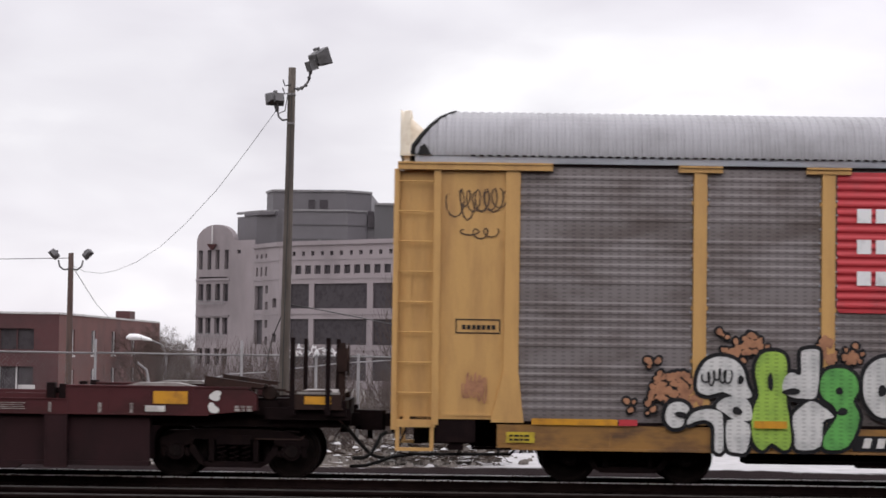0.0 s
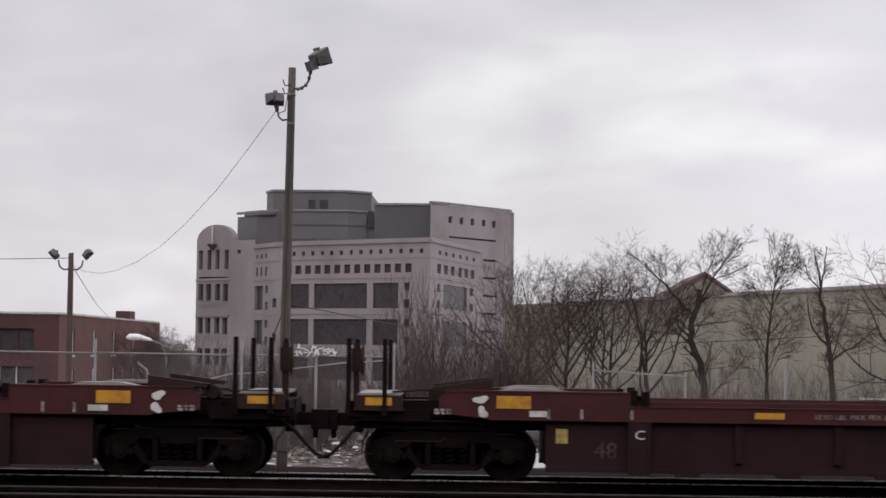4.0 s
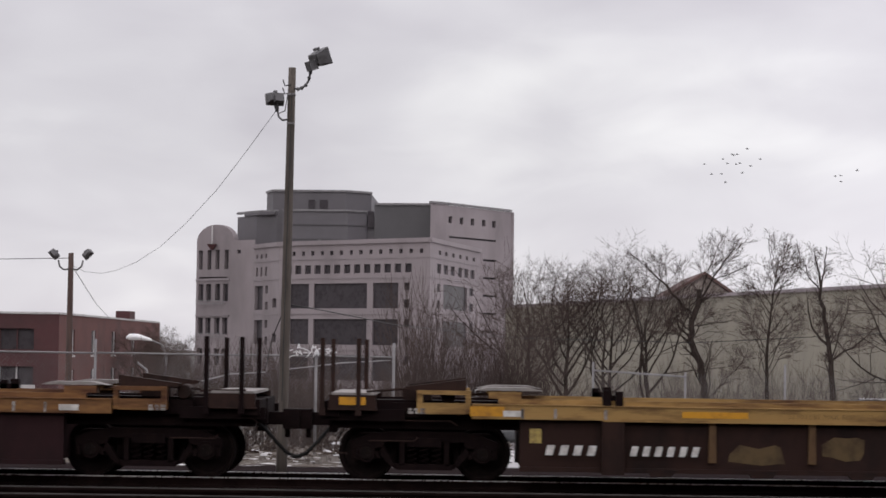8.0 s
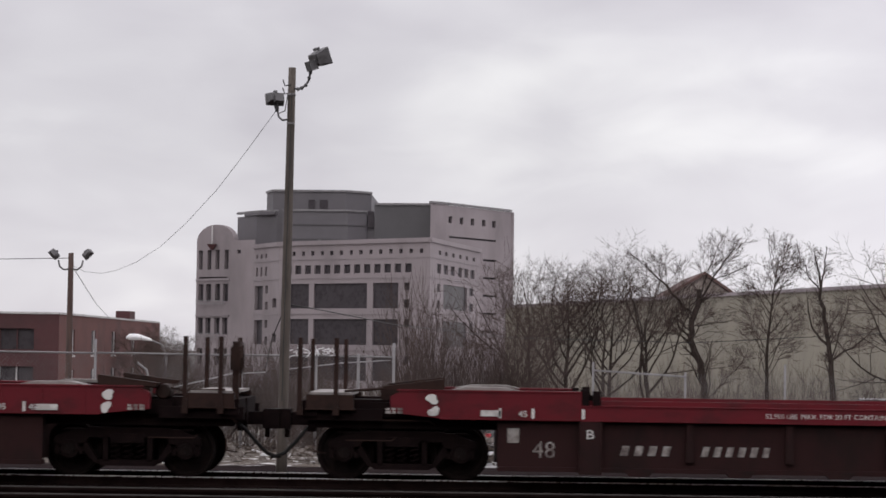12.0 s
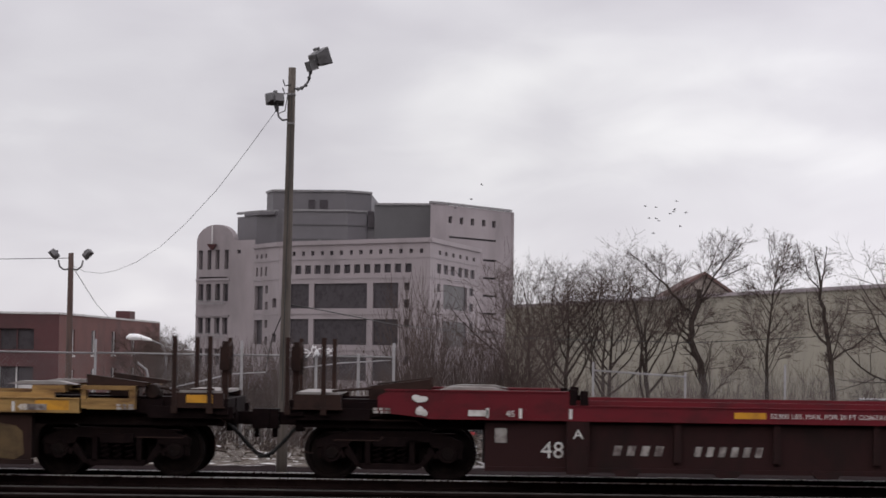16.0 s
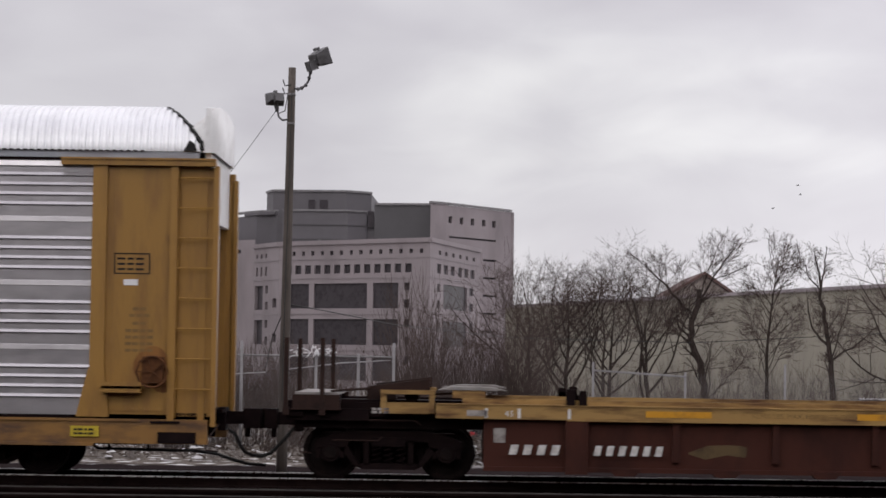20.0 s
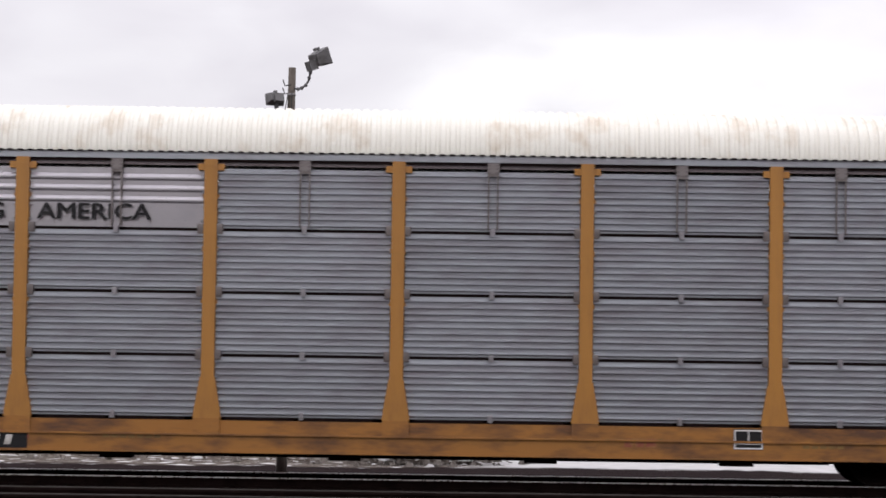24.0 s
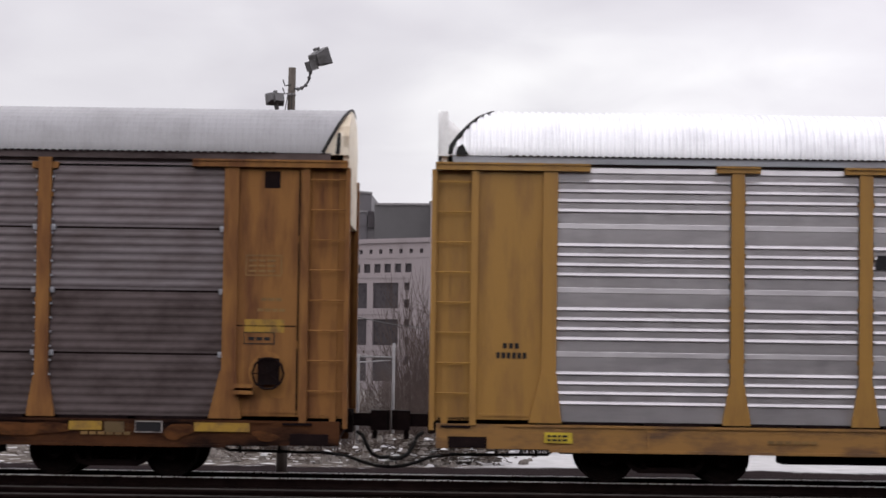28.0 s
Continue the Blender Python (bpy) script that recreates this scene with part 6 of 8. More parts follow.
def ground_height(y):
    """The ground: the trackbed, a shoulder behind it, and a lower lot beyond."""
    rows = ((-3000, -0.4), (23, -0.42), (26.5, -0.38), (28.2, -0.17), (36.4, -0.17), (37.8, -0.42), (53.7, -0.5), (66.3, -1.55), (126, -1.7), (286, -2.0), (4000, -4))
    for (a, za), (b, zb) in zip(rows, rows[1:]):
        if y <= b:
            return za + (zb - za) * (y - a) / (b - a)
    return rows[-1][1]


def build_ground():
    bm = bmesh.new()
    ys = [-3000, -300, -20, 10, 23, 26.5, 28.2, 30.0, 31.5, 33.0, 34.5, 35.5, 36.4, 37.1, 37.8, 41, 45, 49, 53.7, 57, 61, 66.3, 80, 97, 126, 170, 286, 700, 4000]
    xs = [-3000, -600, -150, -60] + [x * 2.0 for x in range(-20, 21)] + [60, 150, 600, 3000]
    grid = []
    for y in ys:
        row = []
        for x in xs:
            z = ground_height(y)
            if abs(x) < 100 and 37.7 < y < 114:
                z += 0.10 * noise.noise((x * 0.3, y * 0.3, 0))
            row.append(bm.verts.new((x, y, z)))
        grid.append(row)
    for r, s in zip(grid, grid[1:]):
        for i in range(len(xs) - 1):
            bm.faces.new((r[i], r[i + 1], s[i + 1], s[i]))
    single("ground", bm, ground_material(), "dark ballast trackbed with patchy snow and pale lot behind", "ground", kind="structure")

    # loose ballast stones along the bed
    rnd = random.Random(2)
    verts, faces = [], []
    for _ in range(6500):
        x, y = rnd.uniform(-11, 11), rnd.uniform(28.0, 37.6)
        r = rnd.uniform(0.02, 0.045)
        z = ground_height(y) + r * 0.3
        n = len(verts)
        for dx, dy, dz in ((1, 0, 0), (0, 1, 0), (-1, 0, 0), (0, -1, 0), (0, 0, 1)):
            verts.append((x + r * dx * rnd.uniform(0.7, 1.3), y + r * dy * rnd.uniform(0.7, 1.3), z + r * dz * rnd.uniform(0.5, 1.0)))
        faces += [(n, n + 1, n + 4), (n + 1, n + 2, n + 4), (n + 2, n + 3, n + 4), (n + 3, n, n + 4)]
    me = bpy.data.meshes.new("ballast")
    me.from_pydata(verts, [], faces)
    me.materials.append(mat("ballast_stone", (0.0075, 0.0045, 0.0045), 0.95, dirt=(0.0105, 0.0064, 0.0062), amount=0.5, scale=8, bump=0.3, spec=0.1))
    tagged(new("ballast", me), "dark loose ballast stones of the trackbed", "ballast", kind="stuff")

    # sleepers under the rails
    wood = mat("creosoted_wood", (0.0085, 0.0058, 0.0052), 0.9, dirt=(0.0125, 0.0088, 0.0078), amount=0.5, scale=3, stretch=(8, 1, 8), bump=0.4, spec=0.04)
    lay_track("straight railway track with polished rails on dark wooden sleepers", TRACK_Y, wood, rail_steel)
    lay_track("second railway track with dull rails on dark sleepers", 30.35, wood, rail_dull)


def lay_track(label, mid_y, wood, head_steel):
    track = thing("railway_track", label, "track", kind="structure")
    for k in range(-24, 25):
        put("sleeper", "sleeper", lambda bm: box(bm, -0.11, 0.11, -1.28, 1.28, -0.34, -0.155), wood, track, (k * 0.52, mid_y, 0))
    for y in (mid_y - 0.753, mid_y + 0.753):
        bm = bmesh.new()
        box(bm, -420, 420, y - 0.009, y + 0.009, -0.13, -0.04)
        box(bm, -420, 420, y - 0.036, y + 0.036, -0.05, -0.015)
        plate_section = [(y - 0.07, -0.155), (y + 0.07, -0.155), (y + 0.07, -0.145), (y + 0.012, -0.122), (y - 0.012, -0.122), (y - 0.07, -0.145)]
        a = [bm.verts.new((-420, py, pz)) for py, pz in plate_section]
        b = [bm.verts.new((420, py, pz)) for py, pz in plate_section]
        for i in range(6):
            bm.faces.new((a[i], a[(i + 1) % 6], b[(i + 1) % 6], b[i]))
        rail = part("rail", bm, rail_rust, track, "rail with rusty sides")
        bm = bmesh.new()
        # the worn corners of the head and its top are bright
        strip = ((y - 0.036, -0.014), (y - 0.0350, 0.001), (y + 0.0350, 0.001), (y + 0.036, -0.014))
        a = [bm.verts.new((-420, py, pz)) for py, pz in strip]
        b = [bm.verts.new((420, py, pz)) for py, pz in strip]
        for i in range(4):
            bm.faces.new((a[i], a[(i + 1) % 4], b[(i + 1) % 4], b[i]))
        part("running_surface", bm, head_steel, rail, "polished running surface")
        for k in range(-24, 25):
            put("tie_plate", "tie_plate", lambda bm: box(bm, -0.09, 0.09, -0.15, 0.15, -0.155, -0.146), rail_rust, track, (k * 0.52, y, 0))


build_ground()



def plan_height(y):
    """The ground's height at a depth on the site plan."""
    return ground_height(y * DEPTH)


def build_rubble():
    """Broken stone, sticks and old snow along the verge behind the track."""
    rnd = random.Random(44)
    stones, sticks, snow = bmesh.new(), bmesh.new(), bmesh.new()

    def spot():
        if rnd.random() < 0.45:
            return rnd.gauss(-1.25, 0.85), rnd.gauss(42.0, 0.5), 0.60
        return rnd.uniform(-10.5, 0.4), rnd.uniform(41.4, 45), 0.25

    def lump(bm, x, y, z, r, flat):
        top = [bm.verts.new((x + r * math.cos(a) * rnd.uniform(0.7, 1.2), y + r * math.sin(a) * rnd.uniform(0.7, 1.2), z)) for a in (0, 1.05, 2.1, 3.14, 4.2, 5.25)]
        cap = [bm.verts.new((x + (v.co.x - x) * 0.55, y + (v.co.y - y) * 0.55, z + r * flat * rnd.uniform(0.7, 1.2))) for v in top]
        for k in range(6):
            bm.faces.new((top[k], top[(k + 1) % 6], cap[(k + 1) % 6], cap[k]))
        bm.faces.new(cap)
    for _ in range(420):
        x, y, h = spot()
        lump(stones, x, y, plan_height(y) + rnd.random() ** 2 * h - 0.03, rnd.uniform(0.04, 0.13), 0.8)
    for _ in range(110):
        x, y, h = spot()
        lump(snow, x, y, plan_height(y) + rnd.random() * h * 0.9 - 0.02, rnd.uniform(0.05, 0.16), 0.35)
    for _ in range(520):
        x, y, h = spot()
        a, ln = rnd.uniform(0, 6.28), rnd.uniform(0.2, 0.8)
        p = Vector((x, y, plan_height(y) + rnd.random() * h))
        d = Vector((math.cos(a), 0.4 * math.sin(a), rnd.uniform(-0.2, 0.45)))
        tube(sticks, [p, p + d * ln * 0.5 + Vector((0, 0, rnd.uniform(-0.04, 0.04))), p + d * ln], [0.014, 0.011, 0.006], 3, cap=False)
    single("rubble", stones, mat("broken_stone", (0.17, 0.150, 0.138), 0.9, dirt=(0.09, 0.075, 0.067), amount=0.5, scale=6, bump=0.3, spec=0.1), "broken stones along the verge", "rubble", kind="stuff")
    single("snow_patch", snow, mat("old_snow_lumps", (0.48, 0.47, 0.48), 0.8, dirt=(0.34, 0.33, 0.33), amount=0.4, scale=4, bump=0.2), "lumps of old snow on the verge", "snow", kind="stuff")
    single("fallen_branches", sticks, mat("dead_branches", (0.085, 0.066, 0.055), 0.9, dirt=(0.05, 0.04, 0.034), amount=0.5, scale=3, bump=0, spec=0.1), "tangle of fallen branches and dead stalks", "branches", kind="stuff")


set_out(build_rubble)

# an unseen dark wall, added behind the camera to block low sky light
bm = bmesh.new()
box(bm, -160, 160, -18, -17, -0.6, 15)
single("wall_south", bm, mat("unseen_dark_wall", (0.085, 0.06, 0.052), 0.85, dirt=(0.06, 0.044, 0.038), amount=0.5, scale=0.3, grain=6, bump=0.1),
       "unseen dark wall added to hold back low sky light", "wall", kind="structure")

# ---- materials of the background ----
pole_wood = mat("weathered_pole_wood", (0.092, 0.075, 0.064), 0.85, dirt=(0.052, 0.042, 0.037), amount=0.5, scale=2, stretch=(6, 6, 0.5), grain=25, bump=0.4)
pole_red = mat("brown_stained_pole_wood", (0.085, 0.05, 0.042), 0.85, dirt=(0.05, 0.034, 0.03), amount=0.5, scale=2, stretch=(6, 6, 0.5), bump=0.4)
lamp_grey = mat("grey_lamp_housing", (0.10, 0.095, 0.10), 0.5, 0.2, dirt=(0.055, 0.051, 0.052), amount=0.5, scale=5, bump=0.05)
lamp_glass = mat("dull_lamp_glass", (0.30, 0.31, 0.33), 0.15, vary=0.05, bump=0)
pipe_pale = mat("frosted_pipe", (0.40, 0.39, 0.40), 0.6, dirt=(0.22, 0.21, 0.21), amount=0.5, scale=4, bump=0.05)
steel_grey = mat("galvanised_fence_steel", (0.20, 0.19, 0.195), 0.6, 0.2, dirt=(0.13, 0.12, 0.12), amount=0.4, scale=5, bump=0.05)
cable_black = mat("cable_sheath", (0.03, 0.028, 0.028), 0.7, bump=0)
concrete = mat("pale_precast_concrete", (0.265, 0.2282, 0.238), 0.8, dirt=(0.19, 0.1628, 0.17), amount=0.45, scale=0.12, stretch=(1, 1, 0.5), grain=2.5, vary=0.08, bump=0.1)
concrete_dim = mat("grey_precast_concrete", (0.25, 0.2184, 0.228), 0.8, dirt=(0.185, 0.1609, 0.168), amount=0.5, scale=0.12, grain=2.5, vary=0.08, bump=0.1)
dark_cladding = mat("dark_metal_cladding", (0.105, 0.09506, 0.105), 0.6, dirt=(0.085, 0.0776, 0.085), amount=0.4, scale=0.15, grain=2.0, vary=0.08, bump=0.05)
slate_cladding = mat("slate_metal_cladding", (0.072, 0.067, 0.072), 0.6, dirt=(0.055, 0.051, 0.055), amount=0.4, scale=0.15, grain=2.0, vary=0.08, bump=0.05)
roof_trim = mat("grey_roof_trim", (0.19, 0.18, 0.185), 0.6, bump=0.05, grain=3)
glass_dark = mat("dark_window_glass", (0.058, 0.05088, 0.056), 0.35, vary=0.25, bump=0, grain=0.8, spec=0.08)
# the pale base colour stands in for sky reflected in the panes
glass_pale = mat("painted_sky_window_glass", (0.20, 0.19, 0.195), 0.12, vary=0.3, bump=0, grain=0.8)
brick_red = mat("red_brick", (0.125, 0.048, 0.043), 0.85, dirt=(0.090, 0.037, 0.034), amount=0.5, scale=0.3, grain=6, vary=0.18, bump=0.2)
brick_dark = mat("dark_red_panel", (0.066, 0.022, 0.024), 0.8, dirt=(0.046, 0.018, 0.019), amount=0.5, scale=0.3, grain=4, bump=0.1)
frame_white = mat("white_window_frame", (0.5, 0.48, 0.48), 0.6, bump=0)
beige_wall = mat("beige_metal_siding", (0.235, 0.215, 0.172), 0.8, dirt=(0.178, 0.162, 0.132), amount=0.5, scale=0.2, stretch=(1, 1, 0.3), grain=1.5, vary=0.06, bump=0.05)
gable_wall = mat("pale_gable_render", (0.30, 0.262, 0.235), 0.8, dirt=(0.23, 0.2, 0.18), amount=0.5, scale=0.3, grain=1.5, vary=0.06, bump=0.05)
tile_brown = mat("red_brown_roofing", (0.11, 0.06, 0.055), 0.8, dirt=(0.08, 0.05, 0.045), amount=0.5, scale=1, bump=0.2)
bark = mat("dark_bark", (0.046, 0.035, 0.031), 0.9, dirt=(0.021, 0.016, 0.014), amount=0.5, scale=4, stretch=(4, 4, 1), bump=0.5, spec=0.08)
bark_pale = mat("grey_bark", (0.060, 0.050, 0.045), 0.9, dirt=(0.036, 0.030, 0.027), amount=0.5, scale=4, stretch=(4, 4, 1), bump=0.5, spec=0.1)
twig_brown = mat("brown_twigs", (0.075, 0.054, 0.047), 0.9, dirt=(0.050, 0.036, 0.032), amount=0.5, scale=3, bump=0, spec=0.1)
brush_brown = mat("dry_brush_stems", (0.080, 0.058, 0.052), 0.9, dirt=(0.052, 0.038, 0.034), amount=0.5, scale=3, bump=0, spec=0.1)
snow_white = mat("old_snow", (0.75, 0.74, 0.75), 0.7, dirt=(0.6, 0.59, 0.6), amount=0.4, scale=4, bump=0.2)


# ---- floodlight poles and cables ----
def floodlight(parent, at, rz, tilt, size, roll=0):
    """A box floodlight: tapered housing, glass front, yoke."""
    bm = bmesh.new()
    k = size
    a = [bm.verts.new(p) for p in ((-0.30 * k, -0.12 * k, -0.18 * k), (0.30 * k, -0.12 * k, -0.18 * k), (0.30 * k, -0.12 * k, 0.22 * k), (-0.30 * k, -0.12 * k, 0.22 * k))]
    b = [bm.verts.new(p) for p in ((-0.22 * k, 0.20 * k, -0.12 * k), (0.22 * k, 0.20 * k, -0.12 * k), (0.22 * k, 0.20 * k, 0.14 * k), (-0.22 * k, 0.20 * k, 0.14 * k))]
    bm.faces.new(a)
    bm.faces.new(b[::-1])
    for i in range(4):
        bm.faces.new((a[i], b[i], b[(i + 1) % 4], a[(i + 1) % 4]))
    bevelled(bm, 0.02 * k)
    box(bm, -0.13 * k, 0.13 * k, 0.18 * k, 0.36 * k, -0.20 * k, 0.02 * k)
    box(bm, -0.05 * k, 0.05 * k, -0.02, 0.1 * k, 0.2 * k, 0.26 * k)
    head = part("floodlight", bm, lamp_grey, parent, "grey box floodlight")
    head.matrix_basis = pose(*at) @ pose(0, 0, 0, 0, roll, 0) @ pose(0, 0, 0, 0, 0, rz) @ pose(0, 0, 0, tilt, 0, 0)
    bm = bmesh.new()
    box(bm, -0.26 * k, 0.26 * k, -0.128 * k, -0.122 * k, -0.15 * k, 0.19 * k)
    part("lens", bm, lamp_glass, head, "dull glass lens")
    return head


def build_poles():
    p = thing("light_pole", "weathered wooden pole with two grey floodlights", "light pole", (-3.95, 36.5, 0), group="floodlight poles")
    bm = bmesh.new()
    zs = [-0.6, 0.5, 1.5, 2.5, 3.5, 4.5, 5.5, 6.5, 7.4]
    tube(bm, [(0.07 * (z / 7.4), 0, z) for z in zs], [0.105 - 0.0045 * z for z in zs], 14)
    part("pole", bm, pole_wood, p, "weathered wooden pole", True)
    bm = bmesh.new()
    tube(bm, [(0.10, -0.03, 7.0), (0.20, -0.05, 6.98), (0.33, -0.05, 7.05), (0.40, -0.05, 7.16), (0.42, -0.05, 7.30)], 0.022, 7)
    for x, z in ((0.19, 6.98), (0.26, 7.0), (0.34, 7.06), (0.40, 7.2)):
        lathe_y(bm, [(-0.09, 0.034), (-0.01, 0.034)], x, z, 8)
    part("bracket_arm", bm, lamp_grey, p, "knobbly pipe bracket", True)
    bm = bmesh.new()
    tube(bm, [(0.03, -0.03, 6.40), (-0.10, -0.05, 6.38), (-0.17, -0.05, 6.44), (-0.20, -0.05, 6.58)], 0.02, 7)
    part("bracket_arm", bm, lamp_grey, p, "curved pipe bracket", True)
    bm = bmesh.new()
    tube(bm, [(0.42, -0.05, 7.27), (0.43, -0.05, 7.36), (0.48, -0.05, 7.46), (0.56, -0.05, 7.54)], [0.028, 0.04, 0.055, 0.06], 8)
    part("lamp_neck", bm, lamp_grey, p, "", True)
    bm = bmesh.new()
    tube(bm, [(-0.20, -0.05, 6.54), (-0.21, -0.05, 6.60), (-0.22, -0.05, 6.68), (-0.24, -0.05, 6.76)], [0.028, 0.04, 0.05, 0.10], 8)
    part("lamp_neck", bm, lamp_grey, p, "", True)
    floodlight(p, (0.62, -0.05, 7.58), 118, -20, 0.86)
    floodlight(p, (-0.24, -0.05, 6.78), 205, 18, 0.62)
    bm = bmesh.new()
    for z in (6.90, 7.06):
        tube(bm, [(0.05, -0.08, z), (-0.06, -0.09, z - 0.02), (-0.10, -0.09, z + 0.10)], 0.012, 5)
    tube(bm, [(-0.2, -0.05, 6.5), (-0.05, -0.1, 6.55), (0.0, -0.1, 6.85)], 0.01, 5)
    tube(bm, [(0.08, -0.10, 6.95), (0.03, -0.11, 4.0), (-0.01, -0.125, 1.0)], 0.009, 5)
    part("wiring", bm, cable_black, p, "loose wiring and hooks")
    bm = bmesh.new()
    box(bm, -0.02, 0.14, -0.10, 0.10, 6.86, 6.90)
    part("strap", bm, steel_grey, p)
    bm = bmesh.new()
    box(bm, -0.01, 0.13, -0.11, 0.10, 6.30, 6.34)
    part("strap", bm, steel_grey, p)

    q = thing("light_pole", "brown wooden pole with a pair of floodlights", "light pole", (-13.72, 62, 0), group="floodlight poles")
    bm = bmesh.new()
    zs = [-1.8, 0.0, 1.5, 3.0, 4.2, 5.02]
    tube(bm, [(0.0, 0, z) for z in zs], [0.115 - 0.006 * z for z in zs], 12)
    part("pole", bm, pole_red, q, "brown wooden pole", True)
    for s in (-1, 1):
        bm = bmesh.new()
        tube(bm, [(0, -0.05, 4.50), (s * 0.22, -0.05, 4.47), (s * 0.36, -0.05, 4.58), (s * 0.40, -0.05, 4.78)], 0.028, 6)
        part("bracket_arm", bm, lamp_grey, q, "", True)
        floodlight(q, (s * 0.55, -0.05, 4.98), 180, 28, 0.60, -46 * s)

    def cable(name, label, pts, r=0.012):
        bm = bmesh.new()
        tube(bm, pts, r, 5)
        single(name, bm, cable_black, label, "cable", group="overhead cables", smooth=True)
    cable("overhead_cable", "thin black cable sagging between the floodlight poles",
          [(-4.14, 36.5, 6.62), (-5.28, 41.0, 6.30), (-6.51, 45.0, 5.75), (-7.88, 49.0, 5.2), (-9.04, 52.0, 4.75), (-10.3, 55.0, 4.42), (-11.36, 57.5, 4.29), (-12.09, 59.0, 4.25), (-13.01, 60.8, 4.37), (-13.65, 62.0, 4.6)], 0.006)
    cable("overhead_cable", "thin cable running west from the brown pole", sag((-13.8, 62, 4.85), (-34, 62, 5.2), 0.25), 0.012)
    cable("overhead_cable", "thin guy wire from the brown pole", [(-13.65, 62, 4.55), (-18.3, 88, 4.0), (-24.9, 124.6, 3.75)], 0.012)
    cable("overhead_cable", "black service cable crossing behind the light pole",
          [(-3.9, 36.6, 2.85), (-4.02, 44, 2.92), (-2.99, 60, 2.8), (0.74, 68, 2.5), (7.89, 74, 2.45), (15.2, 74, 2.92), (26, 74, 4.0)], 0.014)
    cable("overhead_cable", "short guy wire beside the light pole", [(-3.98, 36.6, 2.72), (-4.35, 38, 2.2), (-4.7, 40, 1.6)], 0.010)


set_out(build_poles)


# ---- fences ----
def chain_fence(label, x0, x1, y, z0, z1, posts, rail=True, tall=()):
    f = thing("chain_link_fence", label, "fence", group="chain-link fences")
    for x in posts:
        top = z1 + 0.33 if x in tall else z1 + 0.06
        put("fence_post", "fence_post_%d_%d" % (round(top * 100), round(z0 * 100)), lambda bm: tube(bm, [(0, 0, z0), (0, 0, top)], 0.035, 8), steel_grey, f, (x, y, 0), smooth=True)
    if rail:
        for a, b in zip(sorted(posts), sorted(posts)[1:]):
            bm = bmesh.new()
            tube(bm, [(a, y, z1), (b, y, z1 - 0.01)], 0.024, 6)
            part("top_rail", bm, steel_grey, f, "", True)
    verts, faces = [], []
    h, step, w = z1 - z0, 0.10, 0.0022
    n = int((x1 - x0 + h) / step)
    for k in range(n):
        for s in (1, -1):
            xa = x0 - h + k * step if s > 0 else x0 + k * step
            ta, tb = 0.0, h
            xs = xa
            pa, pb = (xs, z0), (xs + s * h, z1)
            def clip(p, q):
                (ax, az), (bx, bz) = p, q
                def at(x):
                    t = (x - ax) / (bx - ax)
                    return (x, az + t * (bz - az))
                lo, hi = min(ax, bx), max(ax, bx)
                if hi <= x0 or lo >= x1:
                    return None
                a2, b2 = p, q
                if a2[0] < x0: a2 = at(x0)
                if a2[0] > x1: a2 = at(x1)
                if b2[0] < x0: b2 = at(x0)
                if b2[0] > x1: b2 = at(x1)
                return a2, b2
            c = clip(pa, pb)
            if not c:
                continue
            (ax, az), (bx, bz) = c
            i = len(verts)
            verts += [(ax - w, y + 0.02 * s, az), (ax + w, y + 0.02 * s, az), (bx + w, y + 0.02 * s, bz), (bx - w, y + 0.02 * s, bz)]
            faces.append((i, i + 1, i + 2, i + 3))
    me = bpy.data.meshes.new("mesh")
    me.from_pydata(verts, [], faces)
    me.materials.append(steel_grey)
    ob = new("wire_mesh", me)
    ob.parent = f
    tagged(ob, "grey chain-link wire mesh", kind="stuff")
    return f


